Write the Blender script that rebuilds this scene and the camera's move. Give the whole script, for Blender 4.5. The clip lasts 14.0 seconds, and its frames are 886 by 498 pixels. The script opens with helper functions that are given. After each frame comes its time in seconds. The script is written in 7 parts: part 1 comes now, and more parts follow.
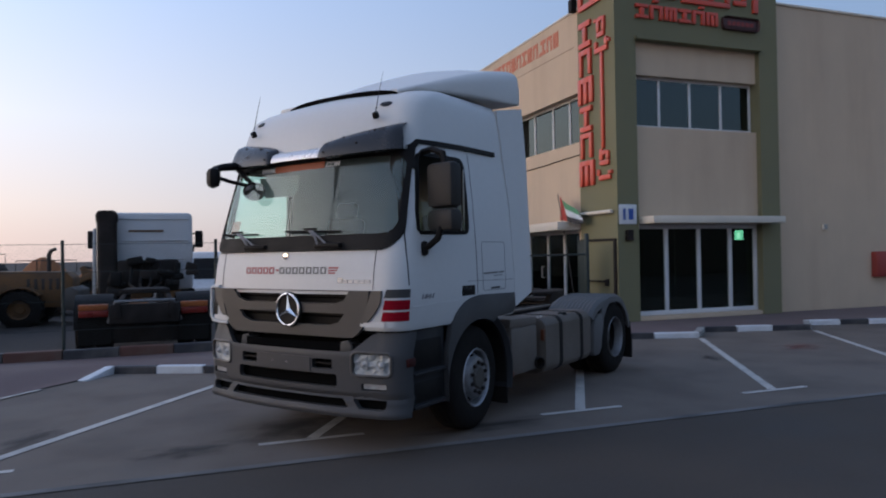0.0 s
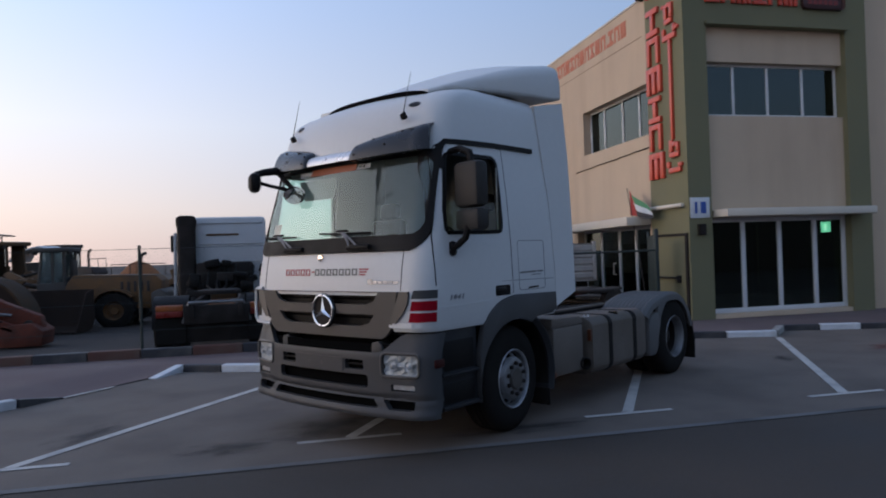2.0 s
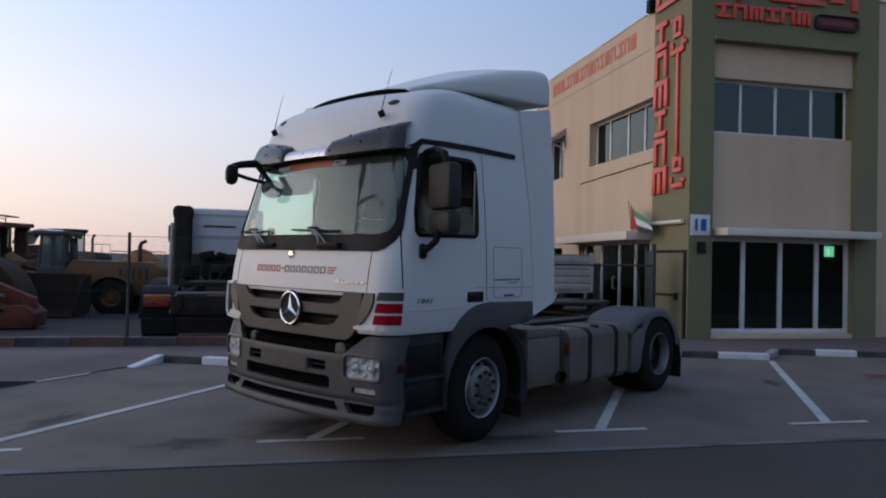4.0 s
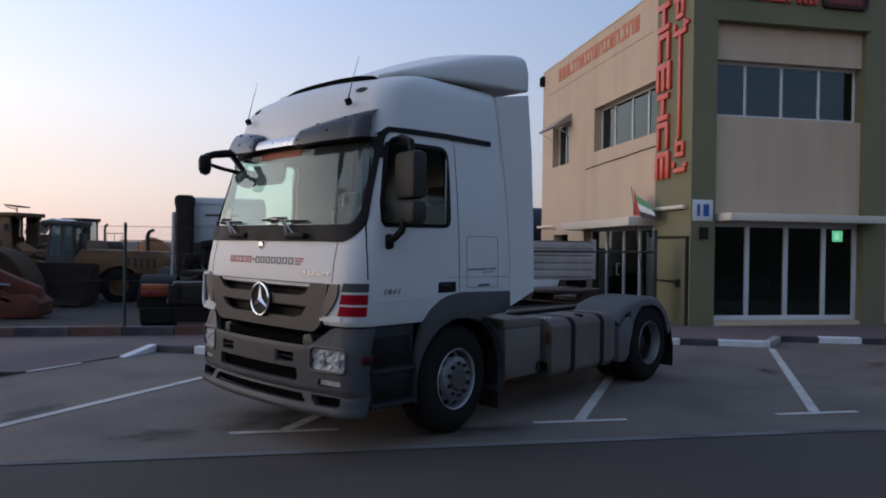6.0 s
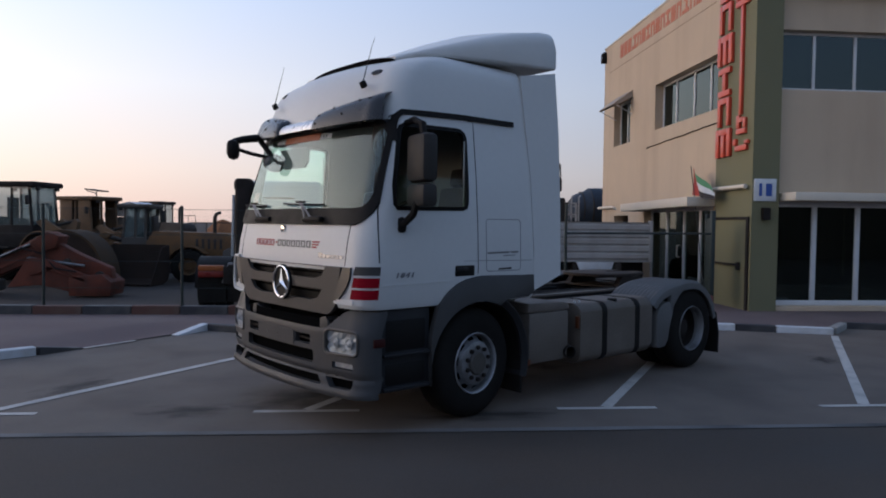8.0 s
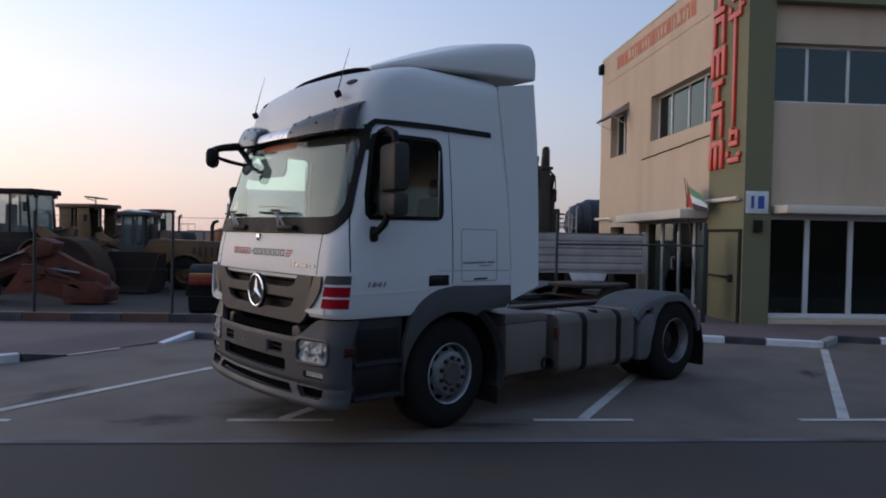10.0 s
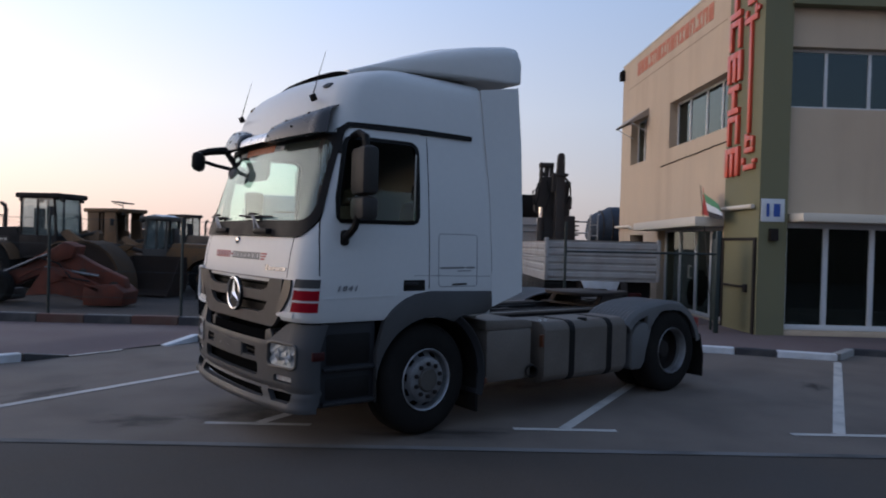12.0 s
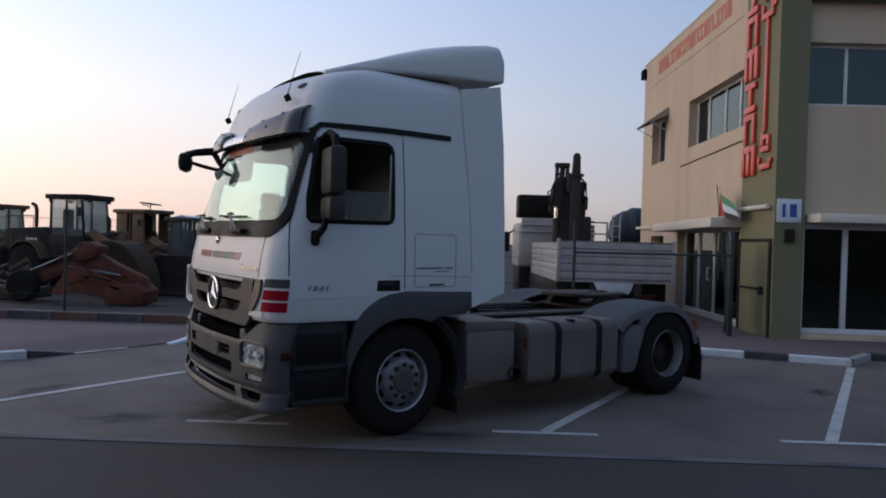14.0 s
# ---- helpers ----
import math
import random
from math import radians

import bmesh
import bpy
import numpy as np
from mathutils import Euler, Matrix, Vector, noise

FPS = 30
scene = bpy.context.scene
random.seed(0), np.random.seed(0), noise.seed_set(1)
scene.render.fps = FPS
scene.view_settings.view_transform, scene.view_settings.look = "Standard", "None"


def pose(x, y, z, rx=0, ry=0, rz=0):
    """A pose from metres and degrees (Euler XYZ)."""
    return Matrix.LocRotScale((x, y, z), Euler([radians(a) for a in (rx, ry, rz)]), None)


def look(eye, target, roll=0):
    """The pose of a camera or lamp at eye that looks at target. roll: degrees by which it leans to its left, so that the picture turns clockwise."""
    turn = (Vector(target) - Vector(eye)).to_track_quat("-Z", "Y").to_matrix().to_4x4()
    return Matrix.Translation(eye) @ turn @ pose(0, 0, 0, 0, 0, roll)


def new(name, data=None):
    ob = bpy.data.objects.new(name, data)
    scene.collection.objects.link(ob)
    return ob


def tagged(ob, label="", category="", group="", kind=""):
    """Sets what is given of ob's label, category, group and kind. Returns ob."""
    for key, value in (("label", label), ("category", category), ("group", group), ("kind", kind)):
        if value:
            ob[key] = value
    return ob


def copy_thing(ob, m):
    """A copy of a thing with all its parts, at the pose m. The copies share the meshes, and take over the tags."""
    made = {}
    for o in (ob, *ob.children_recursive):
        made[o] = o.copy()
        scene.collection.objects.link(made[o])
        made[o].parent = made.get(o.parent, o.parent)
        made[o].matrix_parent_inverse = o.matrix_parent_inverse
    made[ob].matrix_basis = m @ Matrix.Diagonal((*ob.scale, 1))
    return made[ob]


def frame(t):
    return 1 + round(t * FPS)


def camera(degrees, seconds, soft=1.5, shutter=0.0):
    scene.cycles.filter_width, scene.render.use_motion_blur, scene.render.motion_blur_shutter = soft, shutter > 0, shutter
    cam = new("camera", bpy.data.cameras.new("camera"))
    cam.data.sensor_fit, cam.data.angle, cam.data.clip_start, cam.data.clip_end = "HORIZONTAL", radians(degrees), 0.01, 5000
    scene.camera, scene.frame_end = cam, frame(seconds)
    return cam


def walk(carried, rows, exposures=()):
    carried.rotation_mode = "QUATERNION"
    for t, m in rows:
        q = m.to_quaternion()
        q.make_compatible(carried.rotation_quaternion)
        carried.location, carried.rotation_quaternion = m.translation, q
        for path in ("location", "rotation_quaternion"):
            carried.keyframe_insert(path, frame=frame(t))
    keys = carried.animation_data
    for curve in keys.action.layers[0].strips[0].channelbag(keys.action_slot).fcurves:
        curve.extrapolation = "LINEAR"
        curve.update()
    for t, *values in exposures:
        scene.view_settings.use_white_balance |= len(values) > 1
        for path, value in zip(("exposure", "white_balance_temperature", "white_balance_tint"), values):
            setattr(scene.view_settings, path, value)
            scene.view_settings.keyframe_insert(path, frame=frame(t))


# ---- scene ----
cam = camera(64.7, 14.0, soft=1.9, shutter=0.4)
PATH = [
    (0, (0.229, 0.002, 1.704), (0.913, 1.881, 1.718), -1.0),
    (0.5, (0.326, -0.002, 1.687), (0.912, 1.91, 1.652), -2.2),
    (1, (0.467, 0.044, 1.701), (0.999, 1.971, 1.651), -2.8),
    (1.5, (0.582, 0.015, 1.712), (1.117, 1.942, 1.741), -2.7),
    (2, (0.718, -0.087, 1.711), (1.167, 1.862, 1.725), -1.9),
    (2.5, (0.816, -0.057, 1.716), (1.202, 1.905, 1.709), -1.7),
    (3, (0.904, 0.001, 1.715), (1.413, 1.934, 1.757), 0.1),
    (3.5, (0.952, 0.037, 1.7), (1.474, 1.966, 1.781), 1.3),
    (4, (1.08, -0.017, 1.699), (1.5, 1.938, 1.726), 1.2),
    (4.2, (1.15, -0.044, 1.715), (1.558, 1.914, 1.718), 0.9),
    (6.5, (1.646, 0.001, 1.745), (1.98, 1.972, 1.726), 0.9),
    (7, (1.814, -0.078, 1.753), (2.059, 1.906, 1.721), 1.0),
    (7.5, (1.916, -0.079, 1.754), (2.084, 1.913, 1.699), 0.7),
    (8, (2.002, -0.012, 1.765), (2.168, 1.98, 1.694), 0.7),
    (8.2, (2.029, -0.006, 1.765), (2.222, 1.984, 1.7), 0.9),
    (10.3, (2.33, -0.027, 1.765), (2.479, 1.967, 1.723), 1.1),
    (10.5, (2.378, 0.002, 1.759), (2.532, 1.995, 1.712), 0.9),
    (11, (2.497, 0.073, 1.75), (2.701, 2.063, 1.711), 1.5),
    (11.5, (2.618, 0.077, 1.742), (2.815, 2.067, 1.718), 0.6),
    (12, (2.769, 0.012, 1.752), (2.829, 2.011, 1.729), 1.6),
    (12.5, (2.897, 0.063, 1.742), (2.915, 2.063, 1.715), 1.9),
    (13, (3.034, 0.14, 1.74), (3.021, 2.14, 1.713), 2.1),
    (13.5, (3.16, 0.114, 1.756), (3.144, 2.114, 1.733), 1.0),
    (14, (3.288, 0.052, 1.76), (3.25, 2.052, 1.737), 1.7),
]
walk(cam, [(t, look(eye, target, roll)) for t, eye, target, roll in PATH], [(0, 0.26, 6380, 10), (1, 0.28, 6360, 10), (2, 0.18, 6340, 10), (3, 0.19, 6400, 10), (4, 0.14, 6430, 10), (7, 0.18, 6500, 10), (8, 0.15, 6500, 10), (10.5, 0.13, 6500, 10), (11.5, 0.21, 6500, 10), (12.5, 0.15, 6500, 10), (14, 0.08, 6500, 10)])

# ---- world and light ----
world = bpy.data.worlds.new("dusk_sky")
scene.world = world
world.use_nodes = True
wn, wl = world.node_tree.nodes, world.node_tree.links


def ramp_node(stops):
    r = wn.new("ShaderNodeValToRGB")
    e = r.color_ramp.elements
    while len(e) < len(stops):
        e.new(0.5)
    for el, (p, c) in zip(e, stops):
        el.position, el.color = p, (*c, 1)
    return r


sky = wn.new("ShaderNodeTexSky")
sky.sky_type = 'NISHITA'
sky.sun_disc = False
sky.sun_elevation, sky.sun_rotation = radians(5.0), radians(-80.0)
sky.air_density, sky.dust_density, sky.ozone_density = 1.0, 2.0, 3.0
# dusk haze over the clear sky: peach over the sunset, lavender away from it
co = wn.new("ShaderNodeTexCoord")
sep = wn.new("ShaderNodeSeparateXYZ")
wl.new(co.outputs["Generated"], sep.inputs[0])
toward = wn.new("ShaderNodeVectorMath")
toward.operation = 'DOT_PRODUCT'
toward.inputs[1].default_value = (-0.97, 0.24, 0)
wl.new(co.outputs["Generated"], toward.inputs[0])
f = wn.new("ShaderNodeMapRange")
f.interpolation_type = 'SMOOTHSTEP'
f.inputs["From Min"].default_value, f.inputs["From Max"].default_value = -0.75, 0.95
wl.new(toward.outputs["Value"], f.inputs["Value"])
warm = ramp_node([(0.0, (0.96, 0.68, 0.6)), (0.07, (1.03, 0.82, 0.735)), (0.18, (1.0, 0.95, 0.96)), (0.33, (0.72, 0.84, 1.1)), (0.5, (0.47, 0.6, 0.9)), (1.0, (0.32, 0.45, 0.77))])
mild = ramp_node([(0.0, (0.72, 0.6, 0.58)), (0.07, (0.82, 0.73, 0.73)), (0.18, (0.8, 0.8, 0.89)), (0.33, (0.6, 0.71, 0.97)), (1.0, (0.32, 0.45, 0.78))])
cool = ramp_node([(0.0, (0.22, 0.22, 0.27)), (0.07, (0.25, 0.26, 0.33)), (0.18, (0.23, 0.29, 0.41)), (0.4, (0.18, 0.27, 0.45)), (1.0, (0.16, 0.25, 0.43))])
both, hazed = wn.new("ShaderNodeMix"), wn.new("ShaderNodeMix")
both.data_type = hazed.data_type = 'RGBA'
for r in (warm, mild, cool):
    wl.new(sep.outputs["Z"], r.inputs[0])
wl.new(f.outputs[0], both.inputs["Factor"])
wl.new(cool.outputs[0], both.inputs["A"])
f2 = wn.new("ShaderNodeMapRange")
f2.interpolation_type = 'SMOOTHSTEP'
f2.inputs["From Min"].default_value, f2.inputs["From Max"].default_value = 0.05, 0.75
wl.new(toward.outputs["Value"], f2.inputs["Value"])
west = wn.new("ShaderNodeMix")
west.data_type = 'RGBA'
wl.new(f2.outputs[0], west.inputs["Factor"])
wl.new(mild.outputs[0], west.inputs["A"])
wl.new(warm.outputs[0], west.inputs["B"])
wl.new(west.outputs["Result"], both.inputs["B"])
# the afterglow where the sun went down
near = wn.new("ShaderNodeVectorMath")
near.operation = 'DOT_PRODUCT'
near.inputs[1].default_value = Vector((-0.95, 0.28, 0.1)).normalized()
wl.new(co.outputs["Generated"], near.inputs[0])
clampd = wn.new("ShaderNodeMath")
clampd.operation = 'MAXIMUM'
clampd.inputs[1].default_value = 0.0
wl.new(near.outputs["Value"], clampd.inputs[0])
power = wn.new("ShaderNodeMath")
power.operation = 'POWER'
power.inputs[1].default_value = 12.0
wl.new(clampd.outputs[0], power.inputs[0])
glow_c = wn.new("ShaderNodeVectorMath")
glow_c.operation = 'SCALE'
glow_c.inputs[0].default_value = (2.0, 1.52, 1.18)
wl.new(power.outputs[0], glow_c.inputs["Scale"])
total = wn.new("ShaderNodeVectorMath")
total.operation = 'ADD'
wl.new(both.outputs["Result"], total.inputs[0])
wl.new(glow_c.outputs[0], total.inputs[1])
hazed.inputs["Factor"].default_value = 0.95
wl.new(sky.outputs[0], hazed.inputs["A"])
wl.new(total.outputs[0], hazed.inputs["B"])
wl.new(hazed.outputs["Result"], wn["Background"].inputs[0])
wn["Background"].inputs[1].default_value = 1.0
sun = new("sun", bpy.data.lights.new("sun", 'SUN'))
sun.data.energy, sun.data.angle, sun.data.color = 0.1, radians(60), (1.0, 0.78, 0.6)
sun.matrix_world = look((-60, 10, 9), (0, 0, 0))
scene.view_settings.exposure = 0.0


# ---- materials ----
def mat(name, color, rough=0.6, metal=0.0, vary=0.12, scale=3.0, fine=60.0, bump=0.0, dirt=None, dirt_amount=0.0, coat=0.0, rand=0.0, rough_vary=0.1, spec=0.4, streak=0.0):
    """A surface with broad and fine variation of its colour, and relief."""
    m = bpy.data.materials.new(name)
    m.use_nodes = True
    n, l = m.node_tree.nodes, m.node_tree.links
    b = n["Principled BSDF"]
    b.inputs["Metallic"].default_value = metal
    b.inputs["Coat Weight"].default_value = coat
    b.inputs["Specular IOR Level"].default_value = spec
    co = n.new("ShaderNodeTexCoord")
    big, small = n.new("ShaderNodeTexNoise"), n.new("ShaderNodeTexNoise")
    big.inputs["Scale"].default_value, small.inputs["Scale"].default_value = scale, fine
    big.inputs["Detail"].default_value, small.inputs["Detail"].default_value = 5, 3
    for t in (big, small):
        l.new(co.outputs["Object"], t.inputs["Vector"])
    add = n.new("ShaderNodeMath"); add.operation = 'ADD'
    l.new(big.outputs["Fac"], add.inputs[0]); l.new(small.outputs["Fac"], add.inputs[1])
    last = add.outputs[0]
    if rand:
        oi = n.new("ShaderNodeObjectInfo")
        mul = n.new("ShaderNodeMath"); mul.operation = 'MULTIPLY_ADD'
        mul.inputs[1].default_value = rand
        l.new(oi.outputs["Random"], mul.inputs[0]); l.new(last, mul.inputs[2])
        last = mul.outputs[0]
    rng = n.new("ShaderNodeMapRange")
    rng.inputs["From Min"].default_value, rng.inputs["From Max"].default_value = 0.6, 1.4 + rand
    rng.inputs["To Min"].default_value, rng.inputs["To Max"].default_value = 1 - vary, 1 + vary
    l.new(last, rng.inputs["Value"])
    mix = n.new("ShaderNodeVectorMath"); mix.operation = 'SCALE'
    mix.inputs[0].default_value = color
    l.new(rng.outputs[0], mix.inputs["Scale"])
    col = mix.outputs[0]
    if dirt:
        dn = n.new("ShaderNodeTexNoise")
        dn.inputs["Scale"].default_value, dn.inputs["Detail"].default_value = scale * 0.7, 8
        if streak:
            mp = n.new("ShaderNodeMapping")
            mp.inputs["Scale"].default_value = (1, 1, streak)
            l.new(co.outputs["Object"], mp.inputs["Vector"]); l.new(mp.outputs[0], dn.inputs["Vector"])
        else:
            l.new(co.outputs["Object"], dn.inputs["Vector"])
        dr = n.new("ShaderNodeMapRange")
        dr.inputs["From Min"].default_value, dr.inputs["From Max"].default_value = 0.45, 0.75
        dr.inputs["To Max"].default_value = dirt_amount
        l.new(dn.outputs["Fac"], dr.inputs["Value"])
        dm = n.new("ShaderNodeMix"); dm.data_type = 'RGBA'
        dm.inputs["B"].default_value = (*dirt, 1)
        l.new(dr.outputs[0], dm.inputs["Factor"]); l.new(col, dm.inputs["A"])
        col = dm.outputs["Result"]
    l.new(col, b.inputs["Base Color"])
    rr = n.new("ShaderNodeMapRange")
    rr.inputs["From Min"].default_value, rr.inputs["From Max"].default_value = 0.3, 0.7
    rr.inputs["To Min"].default_value, rr.inputs["To Max"].default_value = max(0.02, rough - rough_vary), min(1, rough + rough_vary)
    l.new(big.outputs["Fac"], rr.inputs["Value"]); l.new(rr.outputs[0], b.inputs["Roughness"])
    if bump:
        bp = n.new("ShaderNodeBump")
        bp.inputs["Strength"].default_value, bp.inputs["Distance"].default_value = 0.5, bump
        l.new(small.outputs["Fac"], bp.inputs["Height"]); l.new(bp.outputs[0], b.inputs["Normal"])
    return m


def glass(name, tint=(0.8, 0.85, 0.83), gloss=0.0, ior=1.5, veil=0.0, sheen=(1, 1, 1), power=5.0):
    m = bpy.data.materials.new(name)
    m.use_nodes = True
    n, l = m.node_tree.nodes, m.node_tree.links
    n.remove(n["Principled BSDF"])
    tr, gl, lw, pw, fr, mx = (n.new("ShaderNode" + k) for k in ("BsdfTransparent", "BsdfGlossy", "LayerWeight", "Math", "Math", "MixShader"))
    tr.inputs[0].default_value = (*tint, 1)
    gl.inputs["Roughness"].default_value = gloss
    gl.inputs[0].default_value = (*sheen, 1)
    f0 = ((ior - 1) / (ior + 1)) ** 2
    lw.inputs["Blend"].default_value = 0.5
    pw.operation, fr.operation = 'POWER', 'MULTIPLY_ADD'
    pw.inputs[1].default_value, fr.inputs[1].default_value, fr.inputs[2].default_value = power, 1 - f0, f0
    l.new(lw.outputs["Facing"], pw.inputs[0]); l.new(pw.outputs[0], fr.inputs[0])
    l.new(fr.outputs[0], mx.inputs[0]); l.new(tr.outputs[0], mx.inputs[1]); l.new(gl.outputs[0], mx.inputs[2])
    last = mx.outputs[0]
    # pale diffuse layer for dust and, painted in, faint sky reflection
    if veil:
        df, dm, nz, mr = (n.new("ShaderNode" + k) for k in ("BsdfDiffuse", "MixShader", "TexNoise", "MapRange"))
        df.inputs[0].default_value = (0.5, 0.58, 0.53, 1)
        nz.inputs["Scale"].default_value, nz.inputs["Detail"].default_value = 2.2, 6
        mr.inputs["From Min"].default_value, mr.inputs["From Max"].default_value = 0.3, 0.7
        mr.inputs["To Min"].default_value, mr.inputs["To Max"].default_value = veil * 0.6, veil * 1.5
        l.new(nz.outputs["Fac"], mr.inputs["Value"]); l.new(mr.outputs[0], dm.inputs[0])
        l.new(last, dm.inputs[1]); l.new(df.outputs[0], dm.inputs[2])
        last = dm.outputs[0]
    l.new(last, n["Material Output"].inputs[0])
    return m


def glow(name, color, strength):
    m = bpy.data.materials.new(name)
    m.use_nodes = True
    b = m.node_tree.nodes["Principled BSDF"]
    b.inputs["Base Color"].default_value = (*color, 1)
    b.inputs["Emission Color"].default_value = (*color, 1)
    b.inputs["Emission Strength"].default_value = strength
    return m


M_ROAD = mat("asphalt", (0.059, 0.047, 0.038), 0.9, vary=0.42, scale=0.9, fine=120, bump=0.004, dirt=(0.06, 0.06, 0.06), dirt_amount=0.4)
M_PAVER = mat("grey_concrete_pavers", (0.136, 0.11, 0.091), 0.85, vary=0.38, scale=1.4, fine=70, bump=0.003, rand=0.5, dirt=(0.07, 0.056, 0.047), dirt_amount=0.65)
M_PINK = mat("pink_concrete_pavers", (0.118, 0.083, 0.08), 0.88, vary=0.25, scale=0.9, fine=70, bump=0.003, rand=0.5, dirt=(0.2, 0.165, 0.14), dirt_amount=0.35)
M_SANDG = mat("sandy_yard_ground", (0.03, 0.024, 0.021), 0.95, vary=0.25, scale=0.3, fine=30, bump=0.01)
M_LINE = mat("worn_white_road_paint", (0.5, 0.47, 0.43), 0.7, vary=0.15, scale=4, fine=80, dirt=(0.2, 0.2, 0.2), dirt_amount=0.75)
M_KW = mat("white_kerb_paint", (0.6, 0.62, 0.64), 0.7, vary=0.1, scale=5, fine=80, dirt=(0.3, 0.28, 0.25), dirt_amount=0.4)
M_KB = mat("black_kerb_paint", (0.035, 0.035, 0.04), 0.6, vary=0.2, scale=5, fine=80, dirt=(0.15, 0.14, 0.12), dirt_amount=0.4)
M_KO = mat("faded_red_kerb_paint", (0.1, 0.045, 0.034), 0.75, vary=0.2, scale=5, fine=80, dirt=(0.12, 0.09, 0.07), dirt_amount=0.6)
M_KG = mat("bare_concrete", (0.3, 0.29, 0.27), 0.85, vary=0.2, scale=4, fine=70, bump=0.002)
M_BEIGE = mat("beige_render_wall", (0.52, 0.403, 0.288), 0.85, vary=0.08, scale=1.6, fine=150, bump=0.002, dirt=(0.38, 0.28, 0.195), dirt_amount=0.55, streak=0.14)
M_GREEN = mat("olive_green_render", (0.172, 0.162, 0.09), 0.8, vary=0.06, scale=0.9, fine=150, bump=0.002, dirt=(0.1, 0.105, 0.07), dirt_amount=0.3)
M_CREAM = mat("cream_concrete_edge", (0.6, 0.54, 0.45), 0.8, vary=0.08, scale=2, fine=90)
M_ALU = mat("white_aluminium_frame", (0.6, 0.6, 0.6), 0.45, vary=0.05)
M_PANE = glass("tinted_window_pane", (0.12, 0.17, 0.17), 0.0, 1.75, 0.0, (0.86, 1.0, 1.0))
M_SHOP = glass("dark_shopfront_pane", (0.3, 0.37, 0.34), 0.0, 1.6, 0.0, (0.85, 1.0, 0.95))
# near-black puts the unlit rooms' shade into floors and partitions
M_DARKROOM = mat("unlit_room_black", (0.015, 0.017, 0.017), 0.9, vary=0.3, scale=1)
M_RED = mat("red_sign_plastic", (0.55, 0.06, 0.03), 0.4, vary=0.08, scale=3, coat=0.2)
M_WHITE = mat("white_truck_paint", (0.585, 0.578, 0.562), 0.42, vary=0.025, scale=1.5, fine=20, coat=0.1, spec=0.25, dirt=(0.5, 0.5, 0.5), dirt_amount=0.15, rough_vary=0.06)
M_GREY = mat("grey_moulded_plastic", (0.052, 0.05, 0.049), 0.55, vary=0.14, scale=3, fine=300, bump=0.0006, dirt=(0.07, 0.07, 0.07), dirt_amount=0.35, spec=0.25)
M_BUMPER = mat("grey_bumper_plastic", (0.052, 0.052, 0.054), 0.55, vary=0.14, scale=3, fine=300, bump=0.0006, dirt=(0.07, 0.068, 0.066), dirt_amount=0.35, spec=0.25)
M_FENDER = mat("dusty_grey_fender_plastic", (0.112, 0.11, 0.108), 0.6, vary=0.14, scale=3, fine=300, bump=0.0006, dirt=(0.11, 0.1, 0.095), dirt_amount=0.4, spec=0.25)
M_GRILLE = mat("warm_grey_grille_plastic", (0.072, 0.065, 0.059), 0.42, vary=0.08, scale=3, fine=200)
M_DGREY = mat("dark_grey_plastic", (0.022, 0.022, 0.024), 0.55, vary=0.15, scale=4, spec=0.2)
M_MIRROR = mat("dusty_dark_grey_plastic", (0.034, 0.031, 0.029), 0.6, vary=0.15, scale=4, spec=0.2, dirt=(0.05, 0.045, 0.04), dirt_amount=0.5)
M_BLACK = mat("black_plastic", (0.0095, 0.0082, 0.0078), 0.6, vary=0.3, scale=5, spec=0.15)
M_RUBBER = mat("dusty_tyre_rubber", (0.013, 0.0115, 0.0105), 0.9, vary=0.3, scale=6, fine=120, bump=0.001, dirt=(0.025, 0.022, 0.02), dirt_amount=0.35, spec=0.12)
M_STEEL = mat("silver_painted_wheel_steel", (0.2, 0.2, 0.205), 0.45, metal=0.4, vary=0.2, scale=9, dirt=(0.07, 0.06, 0.055), dirt_amount=0.75)
M_HUB = mat("dusty_brown_hub", (0.085, 0.075, 0.065), 0.6, metal=0.2, vary=0.25, scale=9, dirt=(0.05, 0.04, 0.035), dirt_amount=0.6)
M_LIP = mat("bare_rim_edge", (0.4, 0.4, 0.41), 0.45, metal=0.4, vary=0.25, scale=12)
M_CHROME = mat("chrome", (0.8, 0.8, 0.8), 0.12, metal=1.0, vary=0.03)
M_TANK = mat("dusty_aluminium_tank", (0.135, 0.112, 0.094), 0.6, metal=0.15, vary=0.22, scale=3, dirt=(0.105, 0.085, 0.066), dirt_amount=0.8)
M_CHASSIS = mat("dusty_dark_chassis", (0.021, 0.0172, 0.0155), 0.75, vary=0.3, scale=4, dirt=(0.05, 0.042, 0.038), dirt_amount=0.5, spec=0.15)
M_RUST = mat("greasy_brown_steel", (0.038, 0.028, 0.022), 0.7, vary=0.35, scale=6, fine=60, dirt=(0.018, 0.014, 0.012), dirt_amount=0.7, spec=0.2)
# sheenless black that puts the shade of slots and gaps into colour
M_RECESS = mat("recess_shade_black", (0.006, 0.006, 0.006), 0.9, spec=0.0)
M_BADGE = mat("dull_chrome_badge", (0.26, 0.265, 0.285), 0.35, metal=0.6, vary=0.1)
M_VISORMETAL = mat("pale_visor_metal", (0.62, 0.62, 0.63), 0.3, metal=0.5, vary=0.06)
M_CABIN = mat("grey_cabin_lining", (0.2, 0.2, 0.2), 0.8, vary=0.1)
M_SMOKE = mat("smoked_visor_plastic", (0.012, 0.011, 0.012), 0.26, vary=0.2, scale=4, spec=0.4, rough_vary=0.04)
